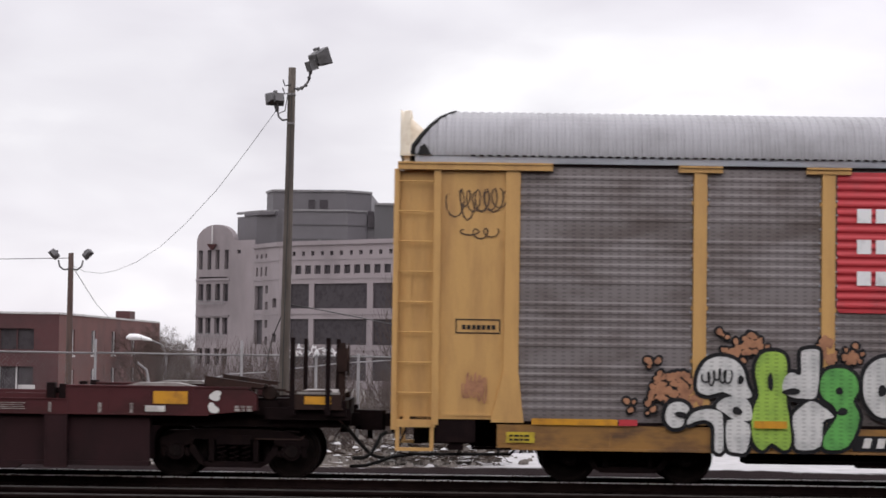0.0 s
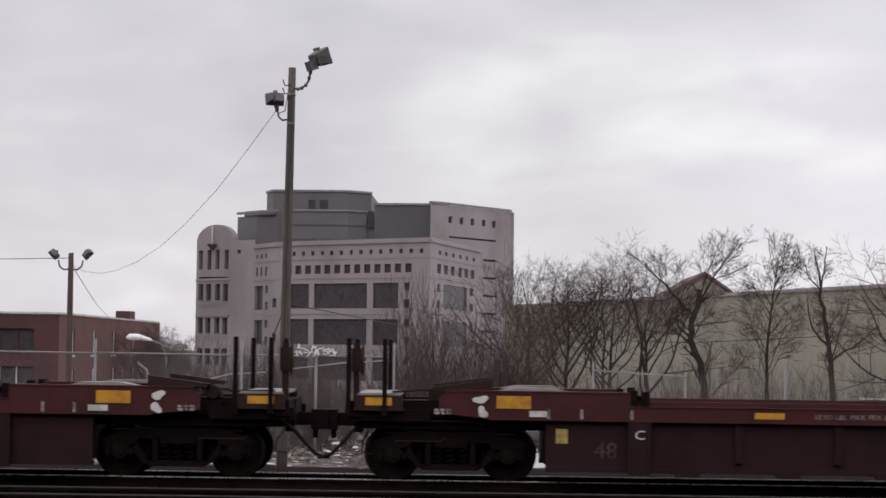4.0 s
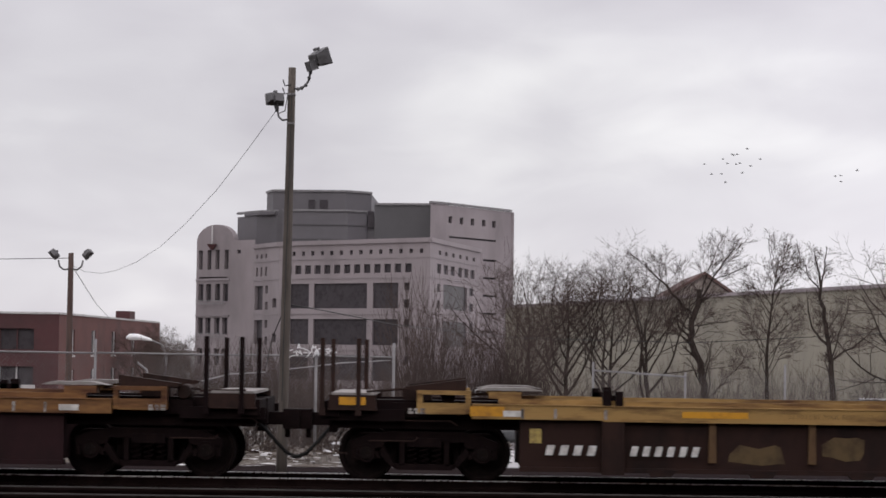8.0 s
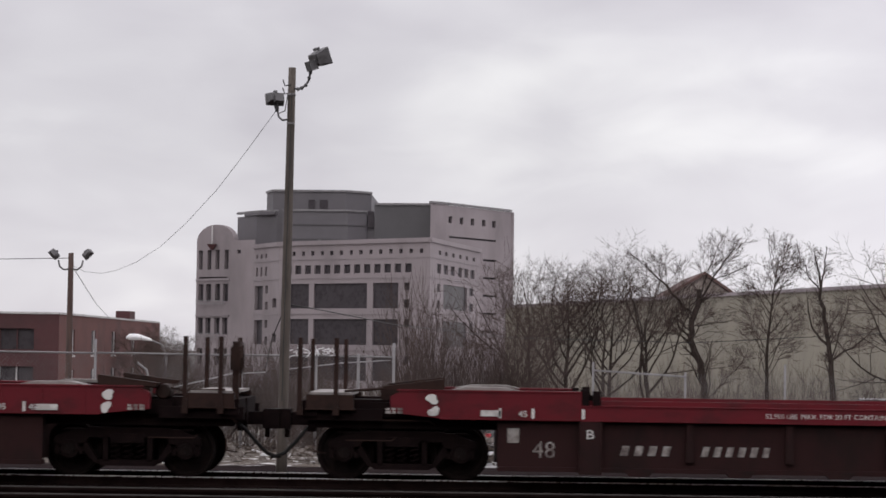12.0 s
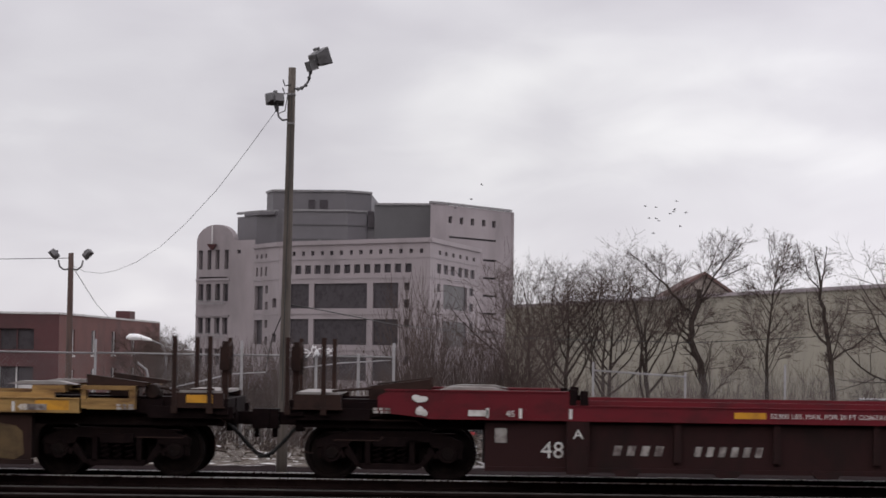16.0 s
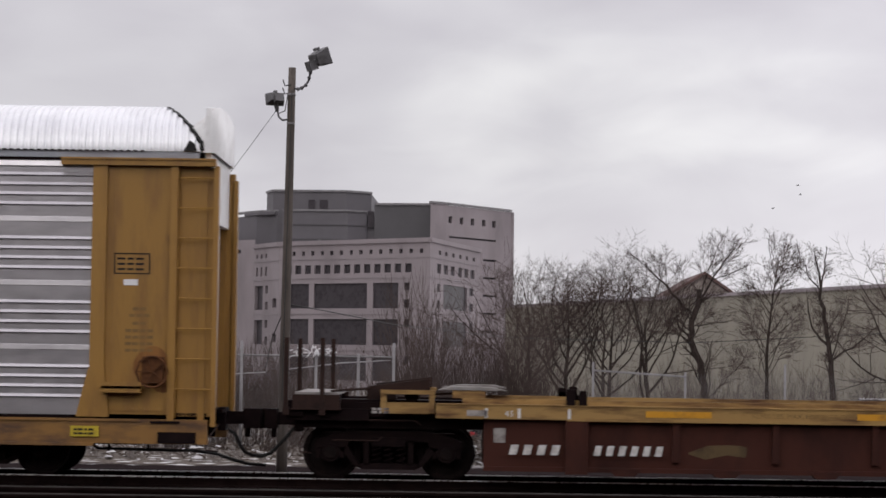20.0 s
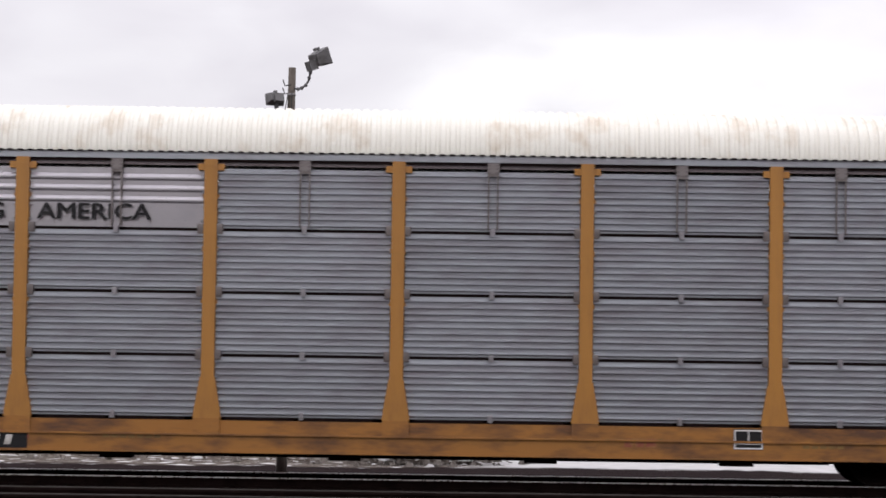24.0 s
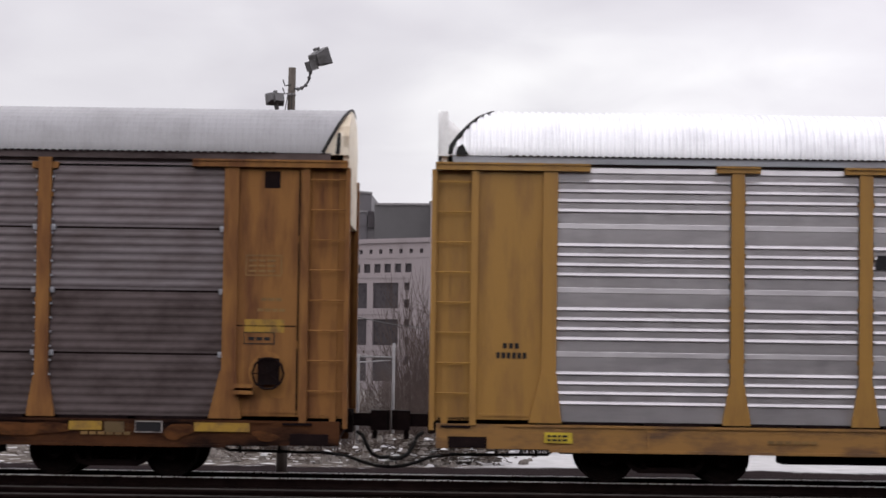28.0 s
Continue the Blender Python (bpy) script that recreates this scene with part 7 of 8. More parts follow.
def build_fences():
    chain_fence("grey chain-link fence with a top rail behind the track", -22.0, -2.3, 45.0, -0.5, 1.84, (-21.5, -18.2, -15.0, -12.3, -9.33, -5.86, -4.1, -3.1, -2.27), tall=(-5.86, -2.27, -9.33))
    chain_fence("low grey chain-link fence beside the parking lot", 3.1, 24.0, 58.0, -1.55, 1.40, (3.12, 5.9, 8.9, 12.0, 15.0, 18.0, 21.0, 24.0), rail=False, tall=(3.12, 8.9))
    # a fallen rail and a bent one, capped with snow
    bm = bmesh.new()
    tube(bm, [(-4.75, 45.05, 1.52), (-4.1, 45.05, 1.60), (-3.51, 45.05, 1.68), (-2.35, 45.05, 1.76)], 0.014, 6)
    single("fallen_rail", bm, pipe_pale, "snow-capped fallen pipe rail behind the fence", "rail", smooth=True)
    bm = bmesh.new()
    tube(bm, [(-7.6, 45.05, 1.02), (-6.64, 45.05, 1.25), (-6.17, 45.05, 1.38), (-5.3, 45.05, 1.44)], 0.013, 6)
    single("bent_rail", bm, pipe_pale, "snow-capped bent pipe rail behind the fence", "rail", smooth=True)
    bm = bmesh.new()
    tube(bm, [(3.12, 57.97, 1.48), (5.92, 57.97, 1.32)], 0.03, 6)
    single("gate_rail", bm, steel_grey, "pale pipe rail at the lot's fence", "rail", smooth=True)
    rnd = random.Random(9)
    bm = bmesh.new()
    for _ in range(26):
        x, z = rnd.uniform(-4.75, -3.55), rnd.uniform(1.86, 2.04)
        d = rnd.uniform(-0.3, 0.3)
        tube(bm, [(x, 44.9 + rnd.uniform(-0.1, 0.1), z), (x + d * 0.5, 44.9, z + rnd.uniform(-0.02, 0.1)), (x + d, 44.9, z + rnd.uniform(-0.1, 0.08))], 0.014, 4)
    single("snowy_vine", bm, snow_white, "tangle of dead vine capped with snow on the fence", "vine", kind="stuff")
    bm = bmesh.new()
    box(bm, -11.15, -10.75, 44.96, 45.0, 0.85, 1.06)
    single("fence_sign", bm, frame_white, "small pale sign on the fence", "sign")
    # street lamp behind the fence
    lamp = thing("street_lamp", "short grey street lamp with a curved neck", "street lamp", (-11.07, 62, -1.6))
    bm = bmesh.new()
    tube(bm, [(0, 0, 0), (0, 0, 2.3), (-0.1, 0, 2.85), (-0.4, 0, 3.08)], [0.07, 0.06, 0.04, 0.03], 8)
    part("pole", bm, steel_grey, lamp, "", True)
    lamp2 = thing("street_lamp", "street lamp with a long pale luminaire", "street lamp", (-13.8, 80, -1.6))
    bm = bmesh.new()
    tube(bm, [(0.2, 0, 0), (0.2, 0, 3.2), (0.0, 0, 3.72), (-0.5, 0, 3.88)], [0.08, 0.06, 0.04, 0.035], 8)
    part("pole", bm, steel_grey, lamp2, "", True)
    bm = bmesh.new()
    tube(bm, [(-0.35, 0, 3.85), (-0.6, 0, 3.92), (-1.0, 0, 4.0), (-1.35, 0, 4.0), (-1.5, 0, 3.96)], [0.03, 0.08, 0.13, 0.13, 0.04], 8)
    part("luminaire", bm, snow_white, lamp2, "pale luminaire", True)
    # a wooden post at the lot
    bm = bmesh.new()
    tube(bm, [(14.2, 66, -1.6), (14.2, 66, 2.2)], 0.09, 8)
    single("wooden_post", bm, pole_red, "short dark wooden post beside the lot", "post", smooth=True)


set_out(build_fences)


# ---- buildings ----
def wall_with_windows(parent, name, a, b, z0, z1, windows, material, glass, depth=0.35, label=""):
    """A wall from plan point a to b (the outer face on its right) with recessed windows: rows of (u0, u1, w0, w1)."""
    a, b = Vector((*a, 0)), Vector((*b, 0))
    u = (b - a)
    length = u.length
    u.normalize()
    inward = Vector((-u.y, u.x, 0))
    us = sorted({0.0, length, *[w[0] for w in windows], *[w[1] for w in windows]})
    zs = sorted({z0, z1, *[w[2] for w in windows], *[w[3] for w in windows]})
    bm = bmesh.new()
    cache = {}

    def vert(x, z):
        k = (round(x, 4), round(z, 4))
        if k not in cache:
            cache[k] = bm.verts.new(a + u * x + Vector((0, 0, z)))
        return cache[k]
    for x0, x1 in zip(us, us[1:]):
        for y0, y1 in zip(zs, zs[1:]):
            cx, cz = (x0 + x1) / 2, (y0 + y1) / 2
            if any(w[0] < cx < w[1] and w[2] < cz < w[3] for w in windows):
                continue
            bm.faces.new((vert(x0, y0), vert(x1, y0), vert(x1, y1), vert(x0, y1)))
    for w in windows:
        o = [a + u * x + Vector((0, 0, z)) for x, z in ((w[0], w[2]), (w[1], w[2]), (w[1], w[3]), (w[0], w[3]))]
        i = [p + inward * depth for p in o]
        vo, vi = [bm.verts.new(p) for p in o], [bm.verts.new(p) for p in i]
        for k in range(4):
            bm.faces.new((vo[(k + 1) % 4], vo[k], vi[k], vi[(k + 1) % 4]))
    bmesh.ops.remove_doubles(bm, verts=bm.verts[:], dist=0.0005)
    wall = part(name, bm, material, parent, label)
    for w in windows:
        bm = bmesh.new()
        o = [a + u * x + inward * (depth - 0.02) + Vector((0, 0, z)) for x, z in ((w[0], w[2]), (w[1], w[2]), (w[1], w[3]), (w[0], w[3]))]
        f = [bm.verts.new(p) for p in o]
        g = [bm.verts.new(p + inward * 0.05) for p in o]
        bm.faces.new(f)
        for k in range(4):
            bm.faces.new((f[k], g[k], g[(k + 1) % 4], f[(k + 1) % 4]))
        part("window", bm, glass, wall)
    return wall


def parapet(parent, pts, z, h, out, material):
    bm = bmesh.new()
    for (ax, ay), (bx, by) in zip(pts, pts[1:]):
        d = Vector((bx - ax, by - ay, 0)).normalized()
        n = Vector((d.y, -d.x, 0)) * out
        q = [(ax + n.x, ay + n.y), (bx + n.x, by + n.y), (bx - n.x * 2, by - n.y * 2), (ax - n.x * 2, ay - n.y * 2)]
        prism(bm, q, z, z + h)
    return part("parapet", bm, material, parent)


def build_office():
    o = thing("office_building", "large pale concrete office block with dark upper storeys and recessed windows", "building")
    base = -2.0
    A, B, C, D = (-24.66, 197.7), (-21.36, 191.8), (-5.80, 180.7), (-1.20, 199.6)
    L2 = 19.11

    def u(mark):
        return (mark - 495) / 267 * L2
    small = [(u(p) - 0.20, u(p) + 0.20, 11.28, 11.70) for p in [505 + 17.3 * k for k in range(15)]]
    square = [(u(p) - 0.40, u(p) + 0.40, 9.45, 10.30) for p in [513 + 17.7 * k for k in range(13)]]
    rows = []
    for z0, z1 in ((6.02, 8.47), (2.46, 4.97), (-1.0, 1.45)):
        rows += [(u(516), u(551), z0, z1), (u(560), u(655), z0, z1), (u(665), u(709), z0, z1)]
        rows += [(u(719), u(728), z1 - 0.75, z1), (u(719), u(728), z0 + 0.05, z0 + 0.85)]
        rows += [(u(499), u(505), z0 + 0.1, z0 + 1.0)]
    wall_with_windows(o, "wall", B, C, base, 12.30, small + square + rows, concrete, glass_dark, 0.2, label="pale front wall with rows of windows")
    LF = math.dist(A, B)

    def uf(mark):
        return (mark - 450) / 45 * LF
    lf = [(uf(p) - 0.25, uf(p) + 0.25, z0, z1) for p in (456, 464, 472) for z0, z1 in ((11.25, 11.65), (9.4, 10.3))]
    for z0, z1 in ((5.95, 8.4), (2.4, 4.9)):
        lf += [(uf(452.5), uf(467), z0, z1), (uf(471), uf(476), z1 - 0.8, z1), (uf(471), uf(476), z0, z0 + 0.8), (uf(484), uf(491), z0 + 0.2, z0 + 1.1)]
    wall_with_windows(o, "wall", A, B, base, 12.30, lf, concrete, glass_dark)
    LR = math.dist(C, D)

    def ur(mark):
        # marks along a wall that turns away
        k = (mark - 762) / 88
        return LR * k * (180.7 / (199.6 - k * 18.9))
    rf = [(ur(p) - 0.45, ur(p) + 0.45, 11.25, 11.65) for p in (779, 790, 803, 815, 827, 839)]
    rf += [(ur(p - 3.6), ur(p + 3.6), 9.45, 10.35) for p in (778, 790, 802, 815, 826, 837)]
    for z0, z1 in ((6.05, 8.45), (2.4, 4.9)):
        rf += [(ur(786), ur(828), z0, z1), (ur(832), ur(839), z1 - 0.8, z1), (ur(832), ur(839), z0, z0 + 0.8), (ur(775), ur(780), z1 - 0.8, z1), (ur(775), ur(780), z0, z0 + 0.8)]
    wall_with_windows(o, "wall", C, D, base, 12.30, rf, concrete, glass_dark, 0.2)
    parapet(o, [A, B, C, D], 12.30, 0.42, 0.18, concrete)
    for z in (10.82, 8.92, 5.42, 1.86):
        parapet(o, [A, B, C, D], z, 0.09, 0.05, concrete_dim)
    # backs and flat roof of the lower block
    bm = bmesh.new()
    prism(bm, [(-24.5, 198.0), (-21.2, 192.4), (-5.9, 181.6), (-1.6, 199.7), (-1.6, 226), (-24.5, 226)], 11.9, 12.25)
    part("roof", bm, roof_trim, o, "flat grey roof")
    bm = bmesh.new()
    for (ax, ay), (bx, by) in (((-1.2, 199.6), (-1.2, 226)), ((-1.2, 226), (-24.66, 226)), ((-24.66, 226), (-24.66, 197.7))):
        prism(bm, [(ax, ay), (bx, by), (bx + 0.3, by + 0.3), (ax + 0.3, ay + 0.3)], base, 12.3)
    part("wall", bm, concrete, o)
    # dark upper storeys
    up = ((("dark_storey"), [(-27.4, 205), (-24.9, 201.5), (-22.6, 200), (-6.4, 200), (-6.4, 222), (-27.4, 222)], 11.9, 16.05),
          (("dark_storey"), [(-24.4, 206), (-23.4, 203.2), (-15.5, 203.0), (-13.0, 205.0), (-13.0, 222), (-24.4, 222)], 16.05, 18.75),
          (("dark_storey"), [(-26.5, 203.5), (-24.6, 200.8), (-22.8, 199.6), (-22.8, 222), (-26.5, 222)], 16.05, 16.35))
    for n, pts, z0, z1 in up:
        bm = bmesh.new()
        prism(bm, pts, z0, z1)
        st = part(n, bm, dark_cladding, o, "dark clad upper storey")
    bm = bmesh.new()
    prism(bm, [(-12.3, 199.5), (-6.4, 199.0), (-6.4, 222), (-12.3, 222)], 11.9, 17.15)
    part("dark_storey", bm, slate_cladding, o, "darker clad block beside the tower")
    bm = bmesh.new()
    prism(bm, [(-21.9, 198.6), (-15.0, 198.3), (-13.1, 199.6), (-13.1, 204), (-21.9, 204)], 11.9, 16.35)
    part("dark_storey", bm, dark_cladding, o, "dark clad storey with a stepped front")
    for z in (13.4, 14.9):
        bm = bmesh.new()
        prism(bm, [(-21.95, 198.52), (-15.0, 198.22), (-13.02, 199.55), (-13.02, 199.7), (-21.95, 199.0)], z, z + 0.06)
        part("panel_joint", bm, slate_cladding, o)
    parapet(o, [(-24.4, 206), (-23.4, 203.2), (-15.5, 203.0), (-13.0, 205.0)], 18.75, 0.22, 0.15, roof_trim)
    parapet(o, [(-12.3, 199.5), (-6.4, 199.0)], 17.15, 0.22, 0.15, roof_trim)
    parapet(o, [(-21.9, 198.6), (-15.0, 198.3), (-13.1, 199.6)], 16.35, 0.2, 0.15, roof_trim)
    parapet(o, [(-27.4, 205), (-24.9, 201.5), (-22.6, 200)], 16.35, 0.22, 0.15, roof_trim)
    for x0, x1, y, z0, z1 in ((-19.6, -18.9, 202.95, 16.9, 17.9), (-18.4, -17.5, 202.95, 16.9, 17.9), (-13.0, -12.35, 199.7, 14.8, 16.5)):
        bm = bmesh.new()
        box(bm, x0, x1, y, y + 0.2, z0, z1)
        part("window", bm, glass_dark, o)
    # pale stair tower at the right
    T0, T1, T2 = (-6.35, 196.5), (-4.75, 198.0), (2.10, 207.5)
    LT = math.dist(T1, T2)

    def ut(mark):
        return (mark - 790) / 115 * LT
    tw = [(ut(p) - 0.32, ut(p) + 0.32, 15.3, 16.0) for p in (797, 816, 835, 855, 873)]
    tw += [(ut(795), ut(877), 13.75, 13.95)] + [(ut(850), ut(878), z, z + 0.22) for z in (11.6, 9.7, 7.8, 5.9, 4.0)]
    wall_with_windows(o, "wall", T1, T2, base, 17.15, tw, concrete, glass_dark, 0.3, "pale tower wall with slit windows")
    wall_with_windows(o, "wall", T0, T1, base, 17.25, [], concrete, glass_dark)
    bm = bmesh.new()
    prism(bm, [(-6.3, 197.2), (-4.7, 198.6), (2.0, 208.0), (2.0, 222), (-6.3, 222)], 16.7, 17.1)
    part("roof", bm, roof_trim, o)
    bm = bmesh.new()
    prism(bm, [(2.1, 207.5), (2.4, 207.5), (2.4, 226), (2.1, 226)], base, 17.15)
    part("wall", bm, concrete, o)
    parapet(o, [T0, T1, T2], 17.2, 0.22, 0.12, roof_trim)
    # round-topped tower at the left
    P, Q = (-31.6, 204.0), (-27.5, 200.4)
    LP = math.dist(P, Q)

    def up_(mark):
        return (mark - 346) / 56 * LP
    lw = [(up_(p) - 0.32, up_(p) + 0.32, 10.3, 12.35) for p in (353, 367.5, 381, 396)]
    lw += [(up_(p) - 0.42, up_(p) + 0.42, z0, z1) for p in (354, 367, 382, 395) for z0, z1 in ((6.9, 8.75), (3.4, 5.15), (0.2, 1.9))]
    lw += [(up_(350), up_(398), 9.35, 9.5)]
    wall_with_windows(o, "wall", P, Q, base, 13.3, lw, concrete, glass_dark, 0.4, "pale tower wall with tall windows")
    bm = bmesh.new()
    dp = (Vector((*Q, 0)) - Vector((*P, 0)))
    mid = Vector((*P, 0)) + dp * 0.55
    un = dp.normalized()
    inn = Vector((-un.y, un.x, 0)) * 0.6
    front = [Vector((*P, 13.3))] + [mid + un * (-(LP * 0.55) * math.cos(a)) + Vector((0, 0, 13.3 + 1.75 * math.sin(a))) for a in [math.pi * k / 16 for k in range(1, 16)]] + [mid + un * LP * 0.55 + Vector((0, 0, 13.3))]
    f = [bm.verts.new(p) for p in front]
    g = [bm.verts.new(p + inn) for p in front]
    bm.faces.new(f)
    bm.faces.new(g[::-1])
    for i in range(len(f)):
        bm.faces.new((f[i], f[(i + 1) % len(f)], g[(i + 1) % len(f)], g[i]))
    part("arched_top", bm, concrete, o, "rounded gable top")
    c = Vector((*P, 0)).lerp(Vector((*Q, 0)), 0.52) + Vector((un.y, -un.x, 0)) * 0.3
    bm = bmesh.new()
    box(bm, c.x - 0.07, c.x + 0.07, c.y - 0.1, c.y + 0.1, 12.9, 14.95)
    part("finial", bm, frame_white, o, "pale flagstaff on the gable")
    bm = bmesh.new()
    lo, hi = [(c.x + 0.12 * a, c.y + 0.12 * b, 12.35) for a, b in ((-1, -1), (1, -1), (1, 1), (-1, 1))], [(c.x + 0.5 * a, c.y + 0.4 * b, 12.95) for a, b in ((-1, -1), (1, -1), (1, 1), (-1, 1))]
    lo, hi = [bm.verts.new(p) for p in lo], [bm.verts.new(p) for p in hi]
    bm.faces.new(lo[::-1])
    bm.faces.new(hi)
    for i in range(4):
        bm.faces.new((lo[i], lo[(i + 1) % 4], hi[(i + 1) % 4], hi[i]))
    part("corbel", bm, brick_dark, o, "dark tapered corbel under the flagstaff")
    wall_with_windows(o, "wall", Q, (-24.66, 198.4), base, 13.3, [(1.0, 1.5, 11.9, 12.3)], concrete, glass_dark, 0.3)
    for z in (0.0, 5.3, 9.1):
        bm = bmesh.new()
        n = Vector((un.y, -un.x, 0)) * 0.12
        q = [Vector((*P, 0)) + n, Vector((*Q, 0)) + n, Vector((*Q, 0)), Vector((*P, 0))]
        prism(bm, [(v.x, v.y) for v in q], z, z + 0.16)
        part("ledge", bm, concrete_dim, o)
    bm = bmesh.new()
    prism(bm, [(-31.4, 204.4), (-27.6, 201.2), (-24.6, 203.4), (-24.6, 224), (-31.4, 224)], base, 12.9)
    part("core", bm, concrete_dim, o)
    for z in (5.35, 8.85):
        bm = bmesh.new()
        for f in (0.0, 0.32):
            a0, b0 = Vector((*P, 0)).lerp(Vector((*Q, 0)), 0.08) + Vector((un.y, -un.x, 0)) * 0.4, Vector((*P, 0)).lerp(Vector((*Q, 0)), 0.92) + Vector((un.y, -un.x, 0)) * 0.4
            tube(bm, [(a0.x, a0.y, z - 2.2 + f), (b0.x, b0.y, z - 2.2 + f)], 0.05, 4)
        part("balcony_rail", bm, roof_trim, o)
    # slender roof vents
    for x, y in ((-17.2, 190.4), (-11.0, 187.5), (-8.1, 185.6)):
        bm = bmesh.new()
        tube(bm, [(x, y, 12.2), (x, y, 12.95)], 0.14, 8)
        part("vent", bm, roof_trim, o)


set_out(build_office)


def build_brick():
    h = thing("brick_building", "low red-brick building with two rows of windows and flat roof", "building")
    top = 3.80
    S = [(u0, u0 + 1.5, z0, z1) for u0 in (3.0, 9.6, 16.4, 24.0) for z0, z1 in ((1.45, 2.95), (-0.95, 0.55))]
    wall_with_windows(h, "wall", (-24.95, 110), (-25.4, 146), -2.2, top, S, brick_red, glass_pale, 0.12, "red-brick side wall")
    for u0 in (3.0, 9.6, 16.4, 24.0):
        for z0, z1 in ((1.45, 2.95), (-0.95, 0.55)):
            bm = bmesh.new()
            y = 110 + u0
            box(bm, -25.02 - 0.0125 * u0, -24.93 - 0.0125 * u0, y - 0.1, y + 1.6, z0 - 0.14, z0 - 0.02)
            box(bm, -24.99 - 0.0125 * u0, -24.90 - 0.0125 * u0, y + 0.7, y + 0.78, z0, z1)
            part("window_frame", bm, frame_white, h)
    F = [(x, x + 3.0, z0, z1) for x in (0.5, 4.2, 8.0, 11.6) for z0, z1 in ((1.75, 2.95), (-0.6, 0.75))]
    wall_with_windows(h, "wall", (-41.0, 110), (-24.95, 110), -2.2, top, F, brick_dark, glass_dark, 0.25, "dark red front wall")
    for k, (x, x2, z0, z1) in enumerate(F):
        bm = bmesh.new()
        for xx in (x + 1.0, x + 2.0):
            box(bm, -41.0 + xx - 0.04, -41.0 + xx + 0.04, 110.1, 110.2, z0, z1)
        box(bm, -41.0 + x, -41.0 + x2, 109.9, 110.0, z0 - 0.12, z0)
        part("window_frame", bm, frame_white if z0 < 0 else brick_dark, h)
    bm = bmesh.new()
    prism(bm, [(-41, 110.3), (-25.2, 110.3), (-25.7, 145.8), (-41, 146)], 3.3, 3.6)
    part("roof", bm, roof_trim, h)
    bm = bmesh.new()
    prism(bm, [(-41, 146), (-25.4, 146), (-25.4, 146.3), (-41, 146.3)], -2.2, top)
    part("wall", bm, brick_red, h)
    bm = bmesh.new()
    prism(bm, [(-41.3, 110), (-41, 110), (-41, 146), (-41.3, 146)], -2.2, top)
    part("wall", bm, brick_red, h)
    parapet(h, [(-41.0, 110), (-24.95, 110), (-25.4, 146)], top, 0.12, 0.06, frame_white)
    bm = bmesh.new()
    box(bm, -26.6, -25.6, 135, 137, 3.5, 4.5)
    part("chimney", bm, brick_dark, h)


set_out(build_brick)


def build_warehouse():
    w = thing("warehouse", "long low beige metal-sided warehouse", "building")
    a, b = Vector((1.2, 157.7, 0)), Vector((32.0, 66.2, 0))
    d = (b - a).normalized()
    inn = Vector((-d.y, d.x, 0))
    n = 60
    for k in range(n):
        p, q = a.lerp(b, k / n), a.lerp(b, (k + 1) / n)
        bm = bmesh.new()
        m = p.lerp(q, 0.86)
        prism(bm, [(p.x, p.y), (m.x, m.y), (m.x + inn.x * 0.3, m.y + inn.y * 0.3), (p.x + inn.x * 0.3, p.y + inn.y * 0.3)], -2.2, 5.62)
        o = inn * 0.008
        prism(bm, [(m.x + o.x, m.y + o.y), (q.x + o.x, q.y + o.y), (q.x + inn.x * 0.3, q.y + inn.y * 0.3), (m.x + inn.x * 0.3, m.y + inn.y * 0.3)], -2.2, 5.62)
        part("wall_panel", bm, beige_wall, w)
    bm = bmesh.new()
    prism(bm, [((a - inn * 0.15).x, (a - inn * 0.15).y), ((b - inn * 0.15).x, (b - inn * 0.15).y), ((b + inn * 25).x, (b + inn * 25).y), ((a + inn * 25).x, (a + inn * 25).y)], 5.62, 5.82)
    part("roof", bm, concrete, w, "flat pale roof edge")
    g = thing("gabled_house", "pale gabled building with red-brown roof edges", "building")
    bm = bmesh.new()
    y = 134
    plate(bm, [(12.2, -2), (16.9, -2), (16.9, 6.15), (14.9, 7.55), (12.2, 6.05)], y, y + 14)
    part("wall", bm, gable_wall, g, "pale gable wall")
    for s, x1, z1 in ((-1, 11.9, 5.8), (1, 17.2, 6.0)):
        bm = bmesh.new()
        plate(bm, [(14.9, 7.58), (x1, z1), (x1, z1 + 0.2), (14.9, 7.8)], y - 0.4, y + 14.3)
        part("roof", bm, tile_brown, g, "red-brown roof slope")
    bm = bmesh.new()
    box(bm, 12.9, 13.5, y - 0.05, y + 0.1, 5.5, 6.0)
    part("vent", bm, roof_trim, g)


set_out(build_warehouse)


